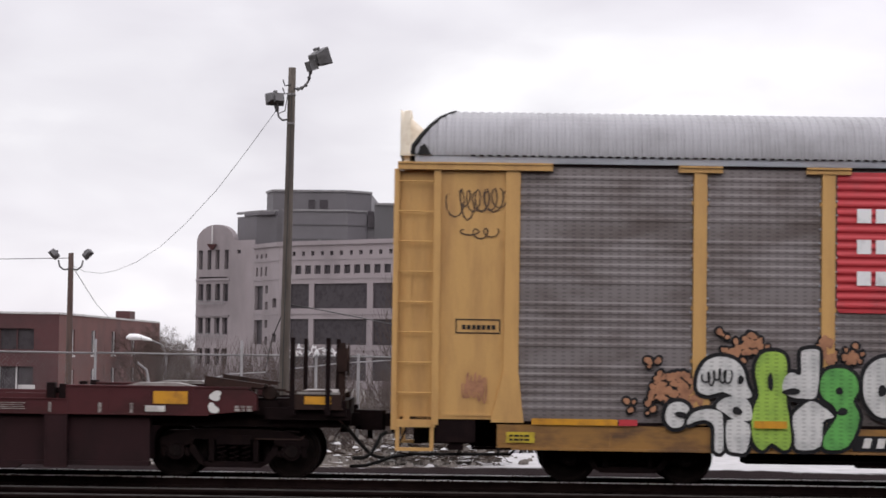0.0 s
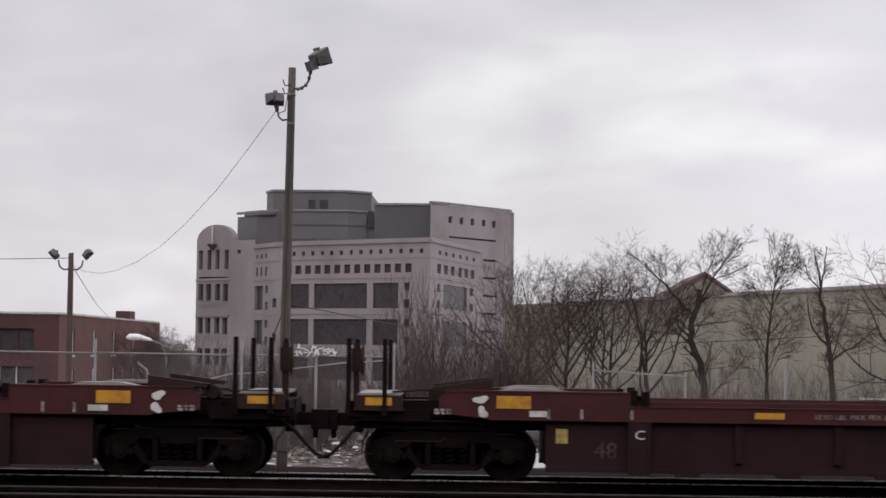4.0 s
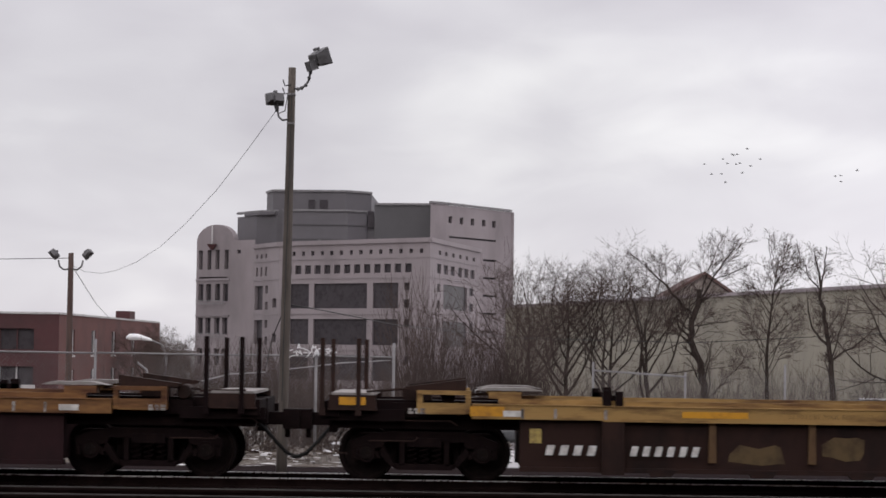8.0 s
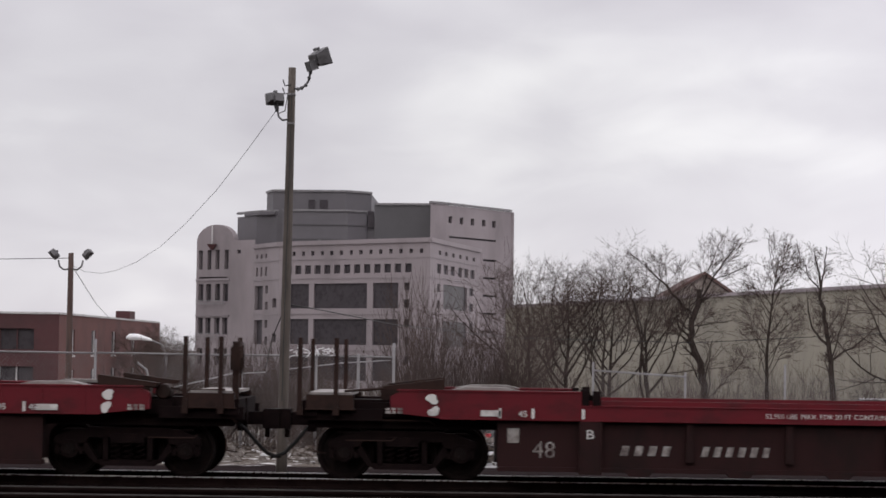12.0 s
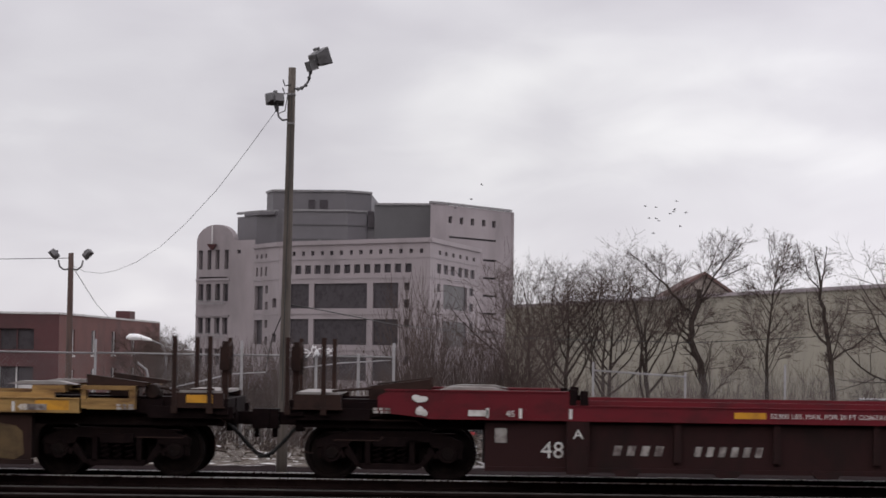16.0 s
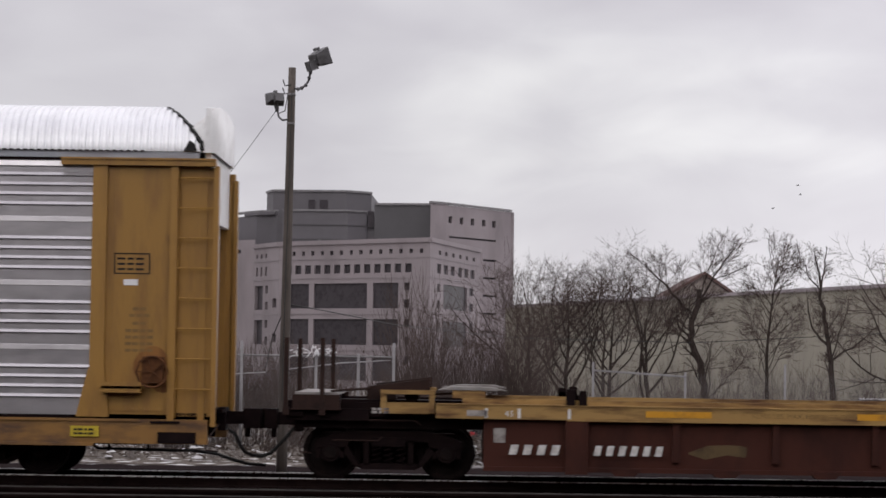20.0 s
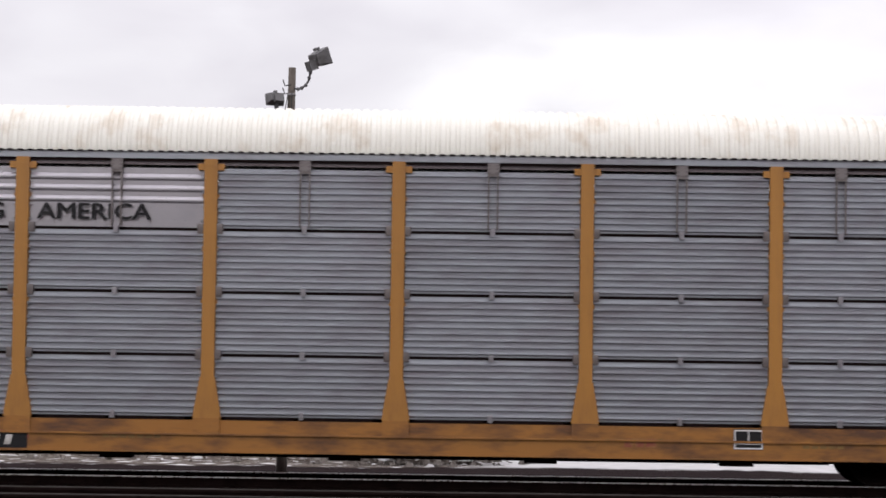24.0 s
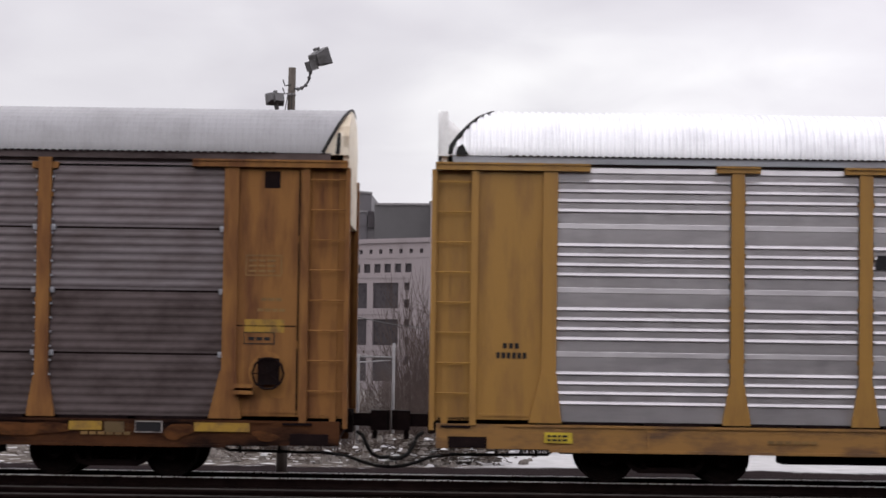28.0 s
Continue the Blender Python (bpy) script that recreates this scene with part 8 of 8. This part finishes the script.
# ---- trees and brush ----
def grow(bm_thick, bm_thin, rnd, p, d, length, radius, level, spread, up, wander, deep=4, kid=1.0):
    n = max(3, int(length / 0.28))
    pts, rad = [p.copy()], [radius]
    kids = []
    for i in range(1, n + 1):
        d = (d + Vector((rnd.gauss(0, wander), rnd.gauss(0, wander), rnd.gauss(0, wander * 0.6) + up)) ).normalized()
        p = p + d * (length / n)
        pts.append(p.copy())
        rad.append(radius * (1 - (0.92 if level == 0 else 0.75) * i / n))
        if i > n * (0.22 if level else 0.30) and i < n:
            kids.append((p.copy(), d.copy(), rad[-1], i / n))
    thin = radius < 0.02
    tube(bm_thin if thin else bm_thick, pts, rad, 3 if thin else 6 if radius > 0.05 else 4, cap=False)
    if level >= deep:
        return
    count = (8 if kid == 1.0 else 26, 6, 5, 3)[level]
    for k in range(count):
        if not kids:
            break
        q, dd, r, f = kids[int((k + rnd.random()) / count * len(kids)) % len(kids)]
        side = Vector((rnd.gauss(0, 1), rnd.gauss(0, 0.8), rnd.gauss(0, 0.4)))
        side = (side - dd * side.dot(dd)).normalized()
        nd = (dd * (1 - spread * 0.55) + side * spread * rnd.uniform(0.7, 1.25)).normalized()
        grow(bm_thick, bm_thin, rnd, q, nd, length * kid * rnd.uniform(0.46, 0.68) * (1.25 - 0.6 * f), max(0.0085 if level < 2 else 0.0070, (0.35 * radius if level == 0 else r) * rnd.uniform(0.5, 0.72) if kid != 1.0 else r * rnd.uniform(0.5, 0.72)), level + 1, spread, up, wander, deep, 1.0)


def bare_tree(label, at, height, radius, seed, material=None, spread=0.75, up=0.05, wander=0.10, stems=1, lean=(0, 0), deep=4, kid=1.0):
    t = thing("bare_tree", label, "tree", at, group="bare trees behind the fence")
    rnd = random.Random(seed)
    a, b = bmesh.new(), bmesh.new()
    for s in range(stems):
        d = Vector((lean[0] + (rnd.uniform(-0.35, 0.35) if stems > 1 else 0), lean[1] + (rnd.uniform(-0.2, 0.2) if stems > 1 else 0), 1)).normalized()
        grow(a, b, rnd, Vector((rnd.uniform(-0.25, 0.25) if stems > 1 else 0, 0, -0.15)), d, height * (0.74 if kid == 1.0 and stems == 1 else 0.97 if stems == 1 else 0.66), radius, 0, spread, up, wander, deep, kid)
    part("trunk", a, material or bark, t, "dark bare trunk and limbs")
    part("crown", b, twig_brown, t, "fine leafless twigs")
    return t


def limbs_along(a, b, rnd, pts, r0, r1, count, length, deep=3):
    """A main limb through given points, with side branches growing from it."""
    if r0 < 0.1:
        r0 *= 0.8
    ends = [Vector((x, rnd.uniform(-0.1, 0.1), z)) for x, z in pts]
    pts = [ends[0]]
    for p, q in zip(ends, ends[1:]):
        ln = (q - p).length
        for f in (0.33, 0.67):
            pts.append(p.lerp(q, f) + Vector((rnd.gauss(0, 0.035), rnd.gauss(0, 0.04), rnd.gauss(0, 0.035))) * ln)
        pts.append(q)
    n = len(pts) - 1
    tube(a, pts, [r0 + (r1 - r0) * k / n for k in range(n + 1)], 6, cap=True)
    for k in range(count * 2):
        f = 0.2 + 0.79 * (k + rnd.random()) / (count * 2)
        seg = min(n - 1, int(f * n))
        p = pts[seg].lerp(pts[seg + 1], f * n - seg)
        d = (pts[seg + 1] - pts[seg]).normalized()
        side = Vector((rnd.choice((-1, 1)) * rnd.uniform(0.4, 1), rnd.uniform(-0.6, 0.6), rnd.uniform(0.0, 0.8)))
        grow(a, b, rnd, p, (d * 0.7 + side).normalized(), length * rnd.uniform(0.6, 1.4) * (1.2 - 0.5 * f), max(0.009, (r0 + (r1 - r0) * f) * rnd.uniform(0.28, 0.45)), 2, 0.65, 0.06, 0.12, 4)
    if r1 < 0.03:
        grow(a, b, rnd, pts[-1], (pts[-1] - pts[-3]).normalized(), length * 0.45, r1, 2, 0.6, 0.05, 0.1, 4)


def crooked_tree():
    """The dark leaning tree with a cut top."""
    t = thing("bare_tree", "dark crooked leafless tree leaning over the lot", "tree", (8.30, 74, -1.6), group="bare trees behind the fence")
    rnd = random.Random(31)
    a, b = bmesh.new(), bmesh.new()
    limbs_along(a, b, rnd, [(0.08, -0.1), (0.0, 1.9), (-0.05, 2.46), (-0.36, 3.58), (-0.60, 4.19), (-0.56, 4.9), (-0.33, 5.44), (-0.27, 6.1)], 0.145, 0.10, 6, 1.2)
    limbs_along(a, b, rnd, [(-0.56, 5.2), (-0.95, 5.5), (-1.5, 6.2), (-1.95, 6.6), (-2.5, 7.1)], 0.075, 0.02, 9, 1.3)
    limbs_along(a, b, rnd, [(-0.33, 5.45), (0.12, 6.3), (0.66, 7.15), (1.05, 7.65)], 0.06, 0.015, 8, 1.2)
    limbs_along(a, b, rnd, [(0.18, 6.45), (0.5, 6.6), (1.3, 6.9)], 0.035, 0.012, 5, 0.8)
    limbs_along(a, b, rnd, [(-0.15, 6.0), (0.1, 6.9), (0.5, 7.9)], 0.035, 0.012, 5, 0.9)
    limbs_along(a, b, rnd, [(-0.25, 5.6), (0.15, 5.85), (0.5, 5.9)], 0.03, 0.012, 3, 0.6)
    limbs_along(a, b, rnd, [(-0.6, 4.2), (-1.05, 4.65), (-1.12, 5.2)], 0.06, 0.025, 6, 0.9)
    limbs_along(a, b, rnd, [(-0.56, 4.0), (-1.0, 4.35), (-1.7, 4.4)], 0.045, 0.015, 6, 0.9)
    limbs_along(a, b, rnd, [(-0.45, 4.7), (0.2, 4.82), (0.85, 4.9)], 0.03, 0.012, 4, 0.7)
    limbs_along(a, b, rnd, [(0.02, 1.8), (0.5, 2.35), (1.1, 2.95), (1.5, 3.5)], 0.022, 0.015, 7, 0.9)
    limbs_along(a, b, rnd, [(0.05, 1.9), (0.2, 2.5), (0.12, 3.4)], 0.025, 0.01, 3, 0.6)
    part("trunk", a, bark, t, "dark crooked trunk and limbs")
    part("crown", b, twig_brown, t, "fine leafless twigs")


def sparse_tree():
    """The tree with a bare forked top and a few thick arching limbs."""
    t = thing("bare_tree", "dark leafless tree with a forked top and few limbs", "tree", (13.15, 74, -1.6), group="bare trees behind the fence")
    rnd = random.Random(77)
    a, b = bmesh.new(), bmesh.new()
    limbs_along(a, b, rnd, [(0.10, -0.1), (0.05, 1.91), (-0.05, 3.14), (-0.12, 4.06), (-0.34, 5.13), (-0.46, 6.1), (-0.51, 6.82), (-0.66, 7.43)], 0.135, 0.025, 9, 0.8)
    limbs_along(a, b, rnd, [(-0.12, 4.0), (-0.5, 4.3), (-0.8, 4.75), (-0.95, 5.7)], 0.065, 0.02, 7, 0.9)
    limbs_along(a, b, rnd, [(0.0, 3.45), (0.4, 3.75), (0.85, 3.95), (1.4, 4.45)], 0.06, 0.02, 8, 1.1)
    limbs_along(a, b, rnd, [(0.0, 3.6), (0.25, 4.5), (0.6, 5.6)], 0.035, 0.012, 6, 0.9)
    limbs_along(a, b, rnd, [(-0.46, 6.1), (-0.33, 6.8), (-0.25, 7.6)], 0.045, 0.02, 4, 0.5)
    limbs_along(a, b, rnd, [(-0.5, 6.15), (-0.9, 6.6), (-1.08, 7.15)], 0.04, 0.015, 4, 0.5)
    part("trunk", a, bark, t, "dark trunk and arching limbs")
    part("crown", b, twig_brown, t, "fine leafless twigs")


def vase_tree(label, at, height, radius, seed, n=8, lean=0.0):
    """A leafless tree whose short trunk breaks into arching limbs that carry a round crown of fine twigs."""
    t = thing("bare_tree", label, "tree", at, group="bare trees behind the fence")
    rnd = random.Random(seed)
    a, b = bmesh.new(), bmesh.new()
    top = 0.66 * height
    pts = [Vector((lean * f * height * 0.3 + rnd.uniform(-0.14, 0.14) * f, 0, f * top - 0.1)) for f in (0, 0.2, 0.4, 0.6, 0.8, 1.0)]
    tube(a, pts, [radius, radius * 0.85, radius * 0.72, radius * 0.55, radius * 0.40, radius * 0.26], 7)
    for k in range(n):
        f = 0.33 + 0.62 * (k + rnd.random() * 0.8) / n
        seg = min(4, int(f * 5))
        p = pts[seg].lerp(pts[seg + 1], f * 5 - seg)
        out = (1 if k % 2 else -1) * rnd.uniform(0.40, 0.95) * (1.2 - 0.45 * f)
        d = Vector((out, rnd.uniform(-0.8, 0.8), rnd.uniform(0.55, 1.0))).normalized()
        grow(a, b, rnd, p, d, (height - p.z) * rnd.uniform(0.75, 1.0), radius * (0.52 - 0.24 * f), 1, 0.66, 0.040, 0.10, 4)
    grow(a, b, rnd, pts[-1], Vector((rnd.uniform(-0.2, 0.2), 0, 1)), height - top, radius * 0.26, 1, 0.7, 0.03, 0.11, 4)
    part("trunk", a, bark, t, "dark bare trunk and limbs")
    part("crown", b, twig_brown, t, "fine leafless twigs")


def brush(label, x0, x1, y, z, height, n, seed, radius=0.012):
    rnd = random.Random(seed)
    bm = bmesh.new()
    for _ in range(n):
        x, yy = rnd.uniform(x0, x1), y + rnd.uniform(-1.5, 1.5)
        h = height * rnd.uniform(0.45, 1.0)
        p, d = Vector((x, yy, z)), Vector((rnd.gauss(0, 0.18), rnd.gauss(0, 0.15), 1)).normalized()
        pts = [p]
        for k in range(5):
            d = (d + Vector((rnd.gauss(0, 0.12), rnd.gauss(0, 0.12), 0.02))).normalized()
            pts.append(pts[-1] + d * h / 5)
        tube(bm, pts, [radius * (1 - 0.16 * k) for k in range(6)], 3, cap=False)
        for k in (2, 3, 4):
            for _ in range(2):
                e = (d + Vector((rnd.gauss(0, 0.6), rnd.gauss(0, 0.4), rnd.uniform(0, 0.5)))).normalized()
                q = pts[k]
                tube(bm, [q, q + e * h * 0.14, q + (e + Vector((0, 0, 0.2))) * h * 0.26], [radius * 0.6, radius * 0.45, radius * 0.25], 3, cap=False)
    single("brush", bm, brush_brown, label, "brush", kind="stuff")


def build_trees():
    z = -1.6
    vase_tree("leafless tree with a spreading crown", (1.50, 76, z), 7.0, 0.115, 41, 9)
    vase_tree("leafless tree with a dense rounded crown", (3.00, 75, z), 7.3, 0.135, 42, 10)
    vase_tree("leafless tree with many upright limbs", (4.75, 76, z), 7.1, 0.120, 43, 9)
    vase_tree("leafless tree with a dense crown", (6.15, 75, z), 7.1, 0.125, 44, 9)
    vase_tree("leafless tree at the back of the lot", (5.4, 92, z), 8.0, 0.12, 52, 7)
    crooked_tree()
    bare_tree("slender upright leafless tree", (10.9, 75, z), 7.9, 0.105, 16, spread=0.62, up=0.055, wander=0.05, kid=0.47, deep=4)
    sparse_tree()
    vase_tree("large leafless tree with a broad crown", (17.0, 76, z), 8.3, 0.15, 46, 14)
    bare_tree("tall narrow leafless tree before the office block", (-2.85, 70, z), 7.4, 0.05, 19, bark_pale, spread=0.38, up=0.14, wander=0.05, stems=4, deep=2)
    bare_tree("small leafless tree in the thicket", (0.35, 72, z), 7.4, 0.06, 20, bark_pale, spread=0.5, up=0.1, stems=3, deep=3)
    bare_tree("small leafless tree in the thicket", (-1.3, 73, z), 6.0, 0.045, 26, bark_pale, spread=0.45, up=0.1, stems=3, deep=2)
    bare_tree("leafless bush behind the brick building", (-22.8, 128, -1.7), 6.2, 0.08, 21, bark_pale, spread=0.75, stems=4)
    bare_tree("leafless bush beside the brick building", (-21.2, 124, -1.7), 5.4, 0.08, 22, bark_pale, spread=0.75, stems=4)
    bare_tree("leafless tree behind the brick roof", (-29.0, 158, -1.7), 7.4, 0.10, 23, bark_pale, spread=0.6, stems=2)
    brush("dense brown thicket of leafless brush", -3.4, 2.2, 68, z, 4.8, 560, 1, 0.011)
    brush("brown thicket along the lot", 0.5, 8.0, 72, z, 3.4, 300, 2, 0.009)
    brush("brown brush behind the fence", -12.2, -5.5, 66, z, 3.9, 620, 3, 0.013)
    brush("low brown brush behind the fence", -6.2, -1.8, 60, z, 3.0, 420, 4, 0.012)
    brush("thin brush along the warehouse", 7.0, 18.0, 78, z, 3.6, 420, 5, 0.009)


set_out(build_trees)


# ---- parked cars ----
def parked_car(label, at, rz, paint, group="parked cars"):
    c = thing("car", label, "car", at, rz, group)
    bm = bmesh.new()
    side = [(-2.25, 0.35), (2.2, 0.35), (2.3, 0.62), (2.15, 0.80), (1.15, 0.95), (-1.55, 0.98), (-2.2, 0.92), (-2.32, 0.65)]
    plate(bm, side, -0.88, 0.88)
    bevelled(bm, 0.07)
    part("body", bm, paint, c, "", True)
    bm = bmesh.new()
    a = [(-1.75, 0.95), (1.15, 0.93), (0.45, 1.40), (-1.0, 1.42)]
    lo, hi = 0.80, 0.62
    v = [[bm.verts.new((x, s * (lo if z < 1 else hi), z)) for x, z in a] for s in (-1, 1)]
    bm.faces.new(v[0])
    bm.faces.new(v[1][::-1])
    for i in range(4):
        bm.faces.new((v[0][(i + 1) % 4], v[0][i], v[1][i], v[1][(i + 1) % 4]))
    bevelled(bm, 0.04)
    part("cabin_glass", bm, glass_dark, c, "dark windows")
    bm = bmesh.new()
    box(bm, -0.98, 0.42, -0.62, 0.62, 1.39, 1.44)
    bevelled(bm, 0.03)
    part("roof", bm, paint, c)
    for x in (-1.42, 1.42):
        for s in (-1, 1):
            bm = bmesh.new()
            lathe_y(bm, [(s * 0.70, 0.30), (s * 0.70, 0.33), (s * 0.90, 0.33), (s * 0.905, 0.23), (s * 0.88, 0.22)], x, 0.33, 18)
            tyre = part("wheel", bm, rubber, c)
            bm = bmesh.new()
            for k in range(5):
                q = 2 * math.pi * k / 5
                ca, sa = math.cos(q), math.sin(q)
                tube(bm, [(x, s * 0.90, 0.33), (x + 0.21 * ca, s * 0.895, 0.33 + 0.21 * sa)], 0.028, 4)
            lathe_y(bm, [(s * 0.885, 0.2), (s * 0.9, 0.225), (s * 0.9, 0.2)], x, 0.33, 18)
            part("rim", bm, galv, tyre, "bright alloy rim")
    for s in (-1, 1):
        bm = bmesh.new()
        box(bm, 2.12, 2.27, s * 0.62 - 0.18, s * 0.62 + 0.18, 0.64, 0.76)
        part("headlight", bm, lamp_glass, c)
        bm = bmesh.new()
        box(bm, -2.31, -2.2, s * 0.66 - 0.16, s * 0.66 + 0.16, 0.70, 0.84)
        part("tail_light", bm, sign_red, c)
    return c


def build_cars():
    black_car = mat("black_car_paint", (0.02, 0.02, 0.022), 0.25, 0.0, vary=0.05, bump=0)
    grey_car = mat("dark_grey_car_paint", (0.06, 0.06, 0.065), 0.3, 0.2, vary=0.05, bump=0)
    white_car = mat("white_car_paint", (0.7, 0.7, 0.71), 0.3, 0.0, vary=0.04, bump=0)
    parked_car("black sedan with alloy rims parked on the pale lot", (1.75, 66.2, -1.62), 24, black_car)
    parked_car("dark grey car parked on the pale lot", (4.9, 75.0, -1.66), 15, grey_car)
    parked_car("white car parked near the warehouse", (11.9, 82.0, -1.68), 8, white_car)
    parked_car("white car parked by the lot's fence", (16.4, 80.0, -1.17), 4, white_car)
    parked_car("dark grey car parked by the brick building", (-17.5, 92.0, -1.66), 10, grey_car)


set_out(build_cars)


# ---- birds ----
BIRDS = []
bird_dark = mat("dark_feathers", (0.05, 0.048, 0.05), 0.8, bump=0)


def bird_wing(s):
    def build(bm):
        plate(bm, [(-0.05, 0.0), (0.08, 0.0), (0.02, 0.02), (-0.06, 0.02)], 0, s * 0.02)
        a = [bm.verts.new(p) for p in ((0.09, s * 0.03, 0.02), (-0.07, s * 0.03, 0.02), (-0.06, s * 0.24, 0.07), (0.05, s * 0.26, 0.075), (-0.05, s * 0.46, 0.05))]
        b = [bm.verts.new(v.co + Vector((0, 0, 0.012))) for v in a]
        for f in ((0, 1, 2, 3), (3, 2, 4)):
            bm.faces.new([a[i] for i in f][::-1])
            bm.faces.new([b[i] for i in f])
        ring = (0, 1, 2, 4, 3)
        for i in range(5):
            p, q = ring[i], ring[(i + 1) % 5]
            bm.faces.new((a[p], a[q], b[q], b[p]))
    return build


def bird_body(bm):
    tube(bm, [(-0.26, 0, 0.0), (-0.16, 0, 0.0), (-0.05, 0, -0.01), (0.08, 0, 0.0), (0.15, 0, 0.02), (0.20, 0, 0.015)], [0.03, 0.03, 0.06, 0.055, 0.035, 0.008], 6)


def add_bird(rows, rnd, wide=1.5):
    b = thing("bird", "small dark bird in flight, wings spread", "bird", group="flock of birds")
    for name, key, build in (("body", "bird_body", bird_body), ("wing", "wing_l", bird_wing(-1)), ("wing", "wing_r", bird_wing(1))):
        ob = put(name, key, build, bird_dark, b)
        ob.matrix_basis = ob.matrix_basis @ Matrix.Diagonal((0.66, 0.66, 0.66, 1))
    dx, dz, dy = rnd.gauss(0, wide), rnd.gauss(0, wide * 0.6), rnd.uniform(-6, 6)
    path = []
    for t, x, z, y in rows:
        at = SITE @ Vector((x + dx + rnd.uniform(-0.5, 0.5), y + dy, z + dz + rnd.uniform(-0.4, 0.4)))
        path.append((t, pose(*at, rnd.uniform(-20, 20), 0, 180 + rnd.uniform(-25, 25))))
    BIRDS.append((b, path))


def build_birds():
    rnd = random.Random(17)
    # the flock rises from behind the warehouse, circles and drops behind the office block
    first = ((0.0, 17, 1.5, 178), (5.0, 17, 2.5, 178), (6.0, 19.1, 15.95, 170), (7.0, 24.2, 17.4, 170), (8.0, 21.8, 19.4, 170), (8.6, 18.2, 19.7, 170), (9.0, 12.2, 20.2, 170),
             (9.4, 6.3, 20.1, 170), (9.8, 0.6, 19.5, 170), (10.2, -4.7, 18.3, 172), (10.6, -6.2, 18.0, 180), (11.2, -10.0, 15.0, 232), (12.0, -12.0, 6.0, 236), (28.0, -12.0, 4.0, 236))
    for _ in range(15):
        add_bird(first, rnd)
    # a few birds of it turn away to the east
    strays = first[:4] + ((8.0, 30.4, 18.6, 170), (9.0, 32.4, 17.5, 170), (10.0, 42, 17, 170), (28.0, 170, 24, 170))
    for _ in range(4):
        add_bird(strays, rnd, 1.0)
    # a second flock comes from behind the office block and crosses to the east
    second = ((0.0, -8, 4, 236), (13.8, -6, 8, 236), (14.6, 5.8, 15.9, 236), (15.0, 9.3, 15.0, 205), (16.0, 15.5, 14.4, 170), (17.0, 22.1, 16.8, 170), (18.0, 29.9, 18.4, 170), (19.0, 40, 19, 170), (28.0, 150, 24, 170))
    for _ in range(12):
        add_bird(second, rnd, 1.5)
    last = ((0.0, -12, 4, 236), (14.8, -16, 9, 236), (16.0, -1.7, 16.2, 175), (17.0, 2.5, 16.7, 170), (18.0, 11.7, 18.1, 170), (19.0, 18.3, 16.9, 170), (20.0, 26.3, 16.6, 170), (21.0, 36, 17, 170), (28.0, 120, 22, 170))
    for _ in range(3):
        add_bird(last, rnd, 1.6)


build_birds()


# ---- what moves ----
SPEED = ((0.0, 10.55), (3.0, 10.75), (8.0, 10.83), (16.0, 10.86), (20.0, 10.93), (25.0, 11.06), (28.0, 11.10))

# the string of cars runs in and out a little on its couplers
SLACK = {0: 0.0, 23: 0.02, 23.3: -0.02, 23.7: -0.08, 24: 0.16, 24.2: 0.18, 24.5: 0.12, 25: 0.03, 26: -0.02, 27: 0.0}


def travelled(t):
    """Metres that the train has gone by the time t."""
    s = 0.0
    for (t0, v0), (t1, v1) in zip(SPEED, SPEED[1:]):
        if t <= t0:
            break
        u = min(t, t1)
        v = v0 + (v1 - v0) * (u - t0) / (t1 - t0)
        s += (u - t0) * (v0 + v) / 2
    return s


def motions():
    way = [(t, travelled(t) - SLACK.get(t, 0.04) + 0.53) for t in sorted({*range(29), *SLACK})]
    for car, start in CARS:
        walk(car, [(t, pose(start + s, TRACK_Y, 0)) for t, s in way])
    turns = [(k / FPS, math.degrees(travelled(k / FPS) / WHEEL_R)) for k in range(int(28 * FPS) + 1)]
    for ws, x in WHEELSETS:
        walk(ws, [(t, pose(x, 0, WHEEL_R, 0, a, 0)) for t, a in turns])
    for bird, rows in BIRDS:
        walk(bird, rows)


motions()
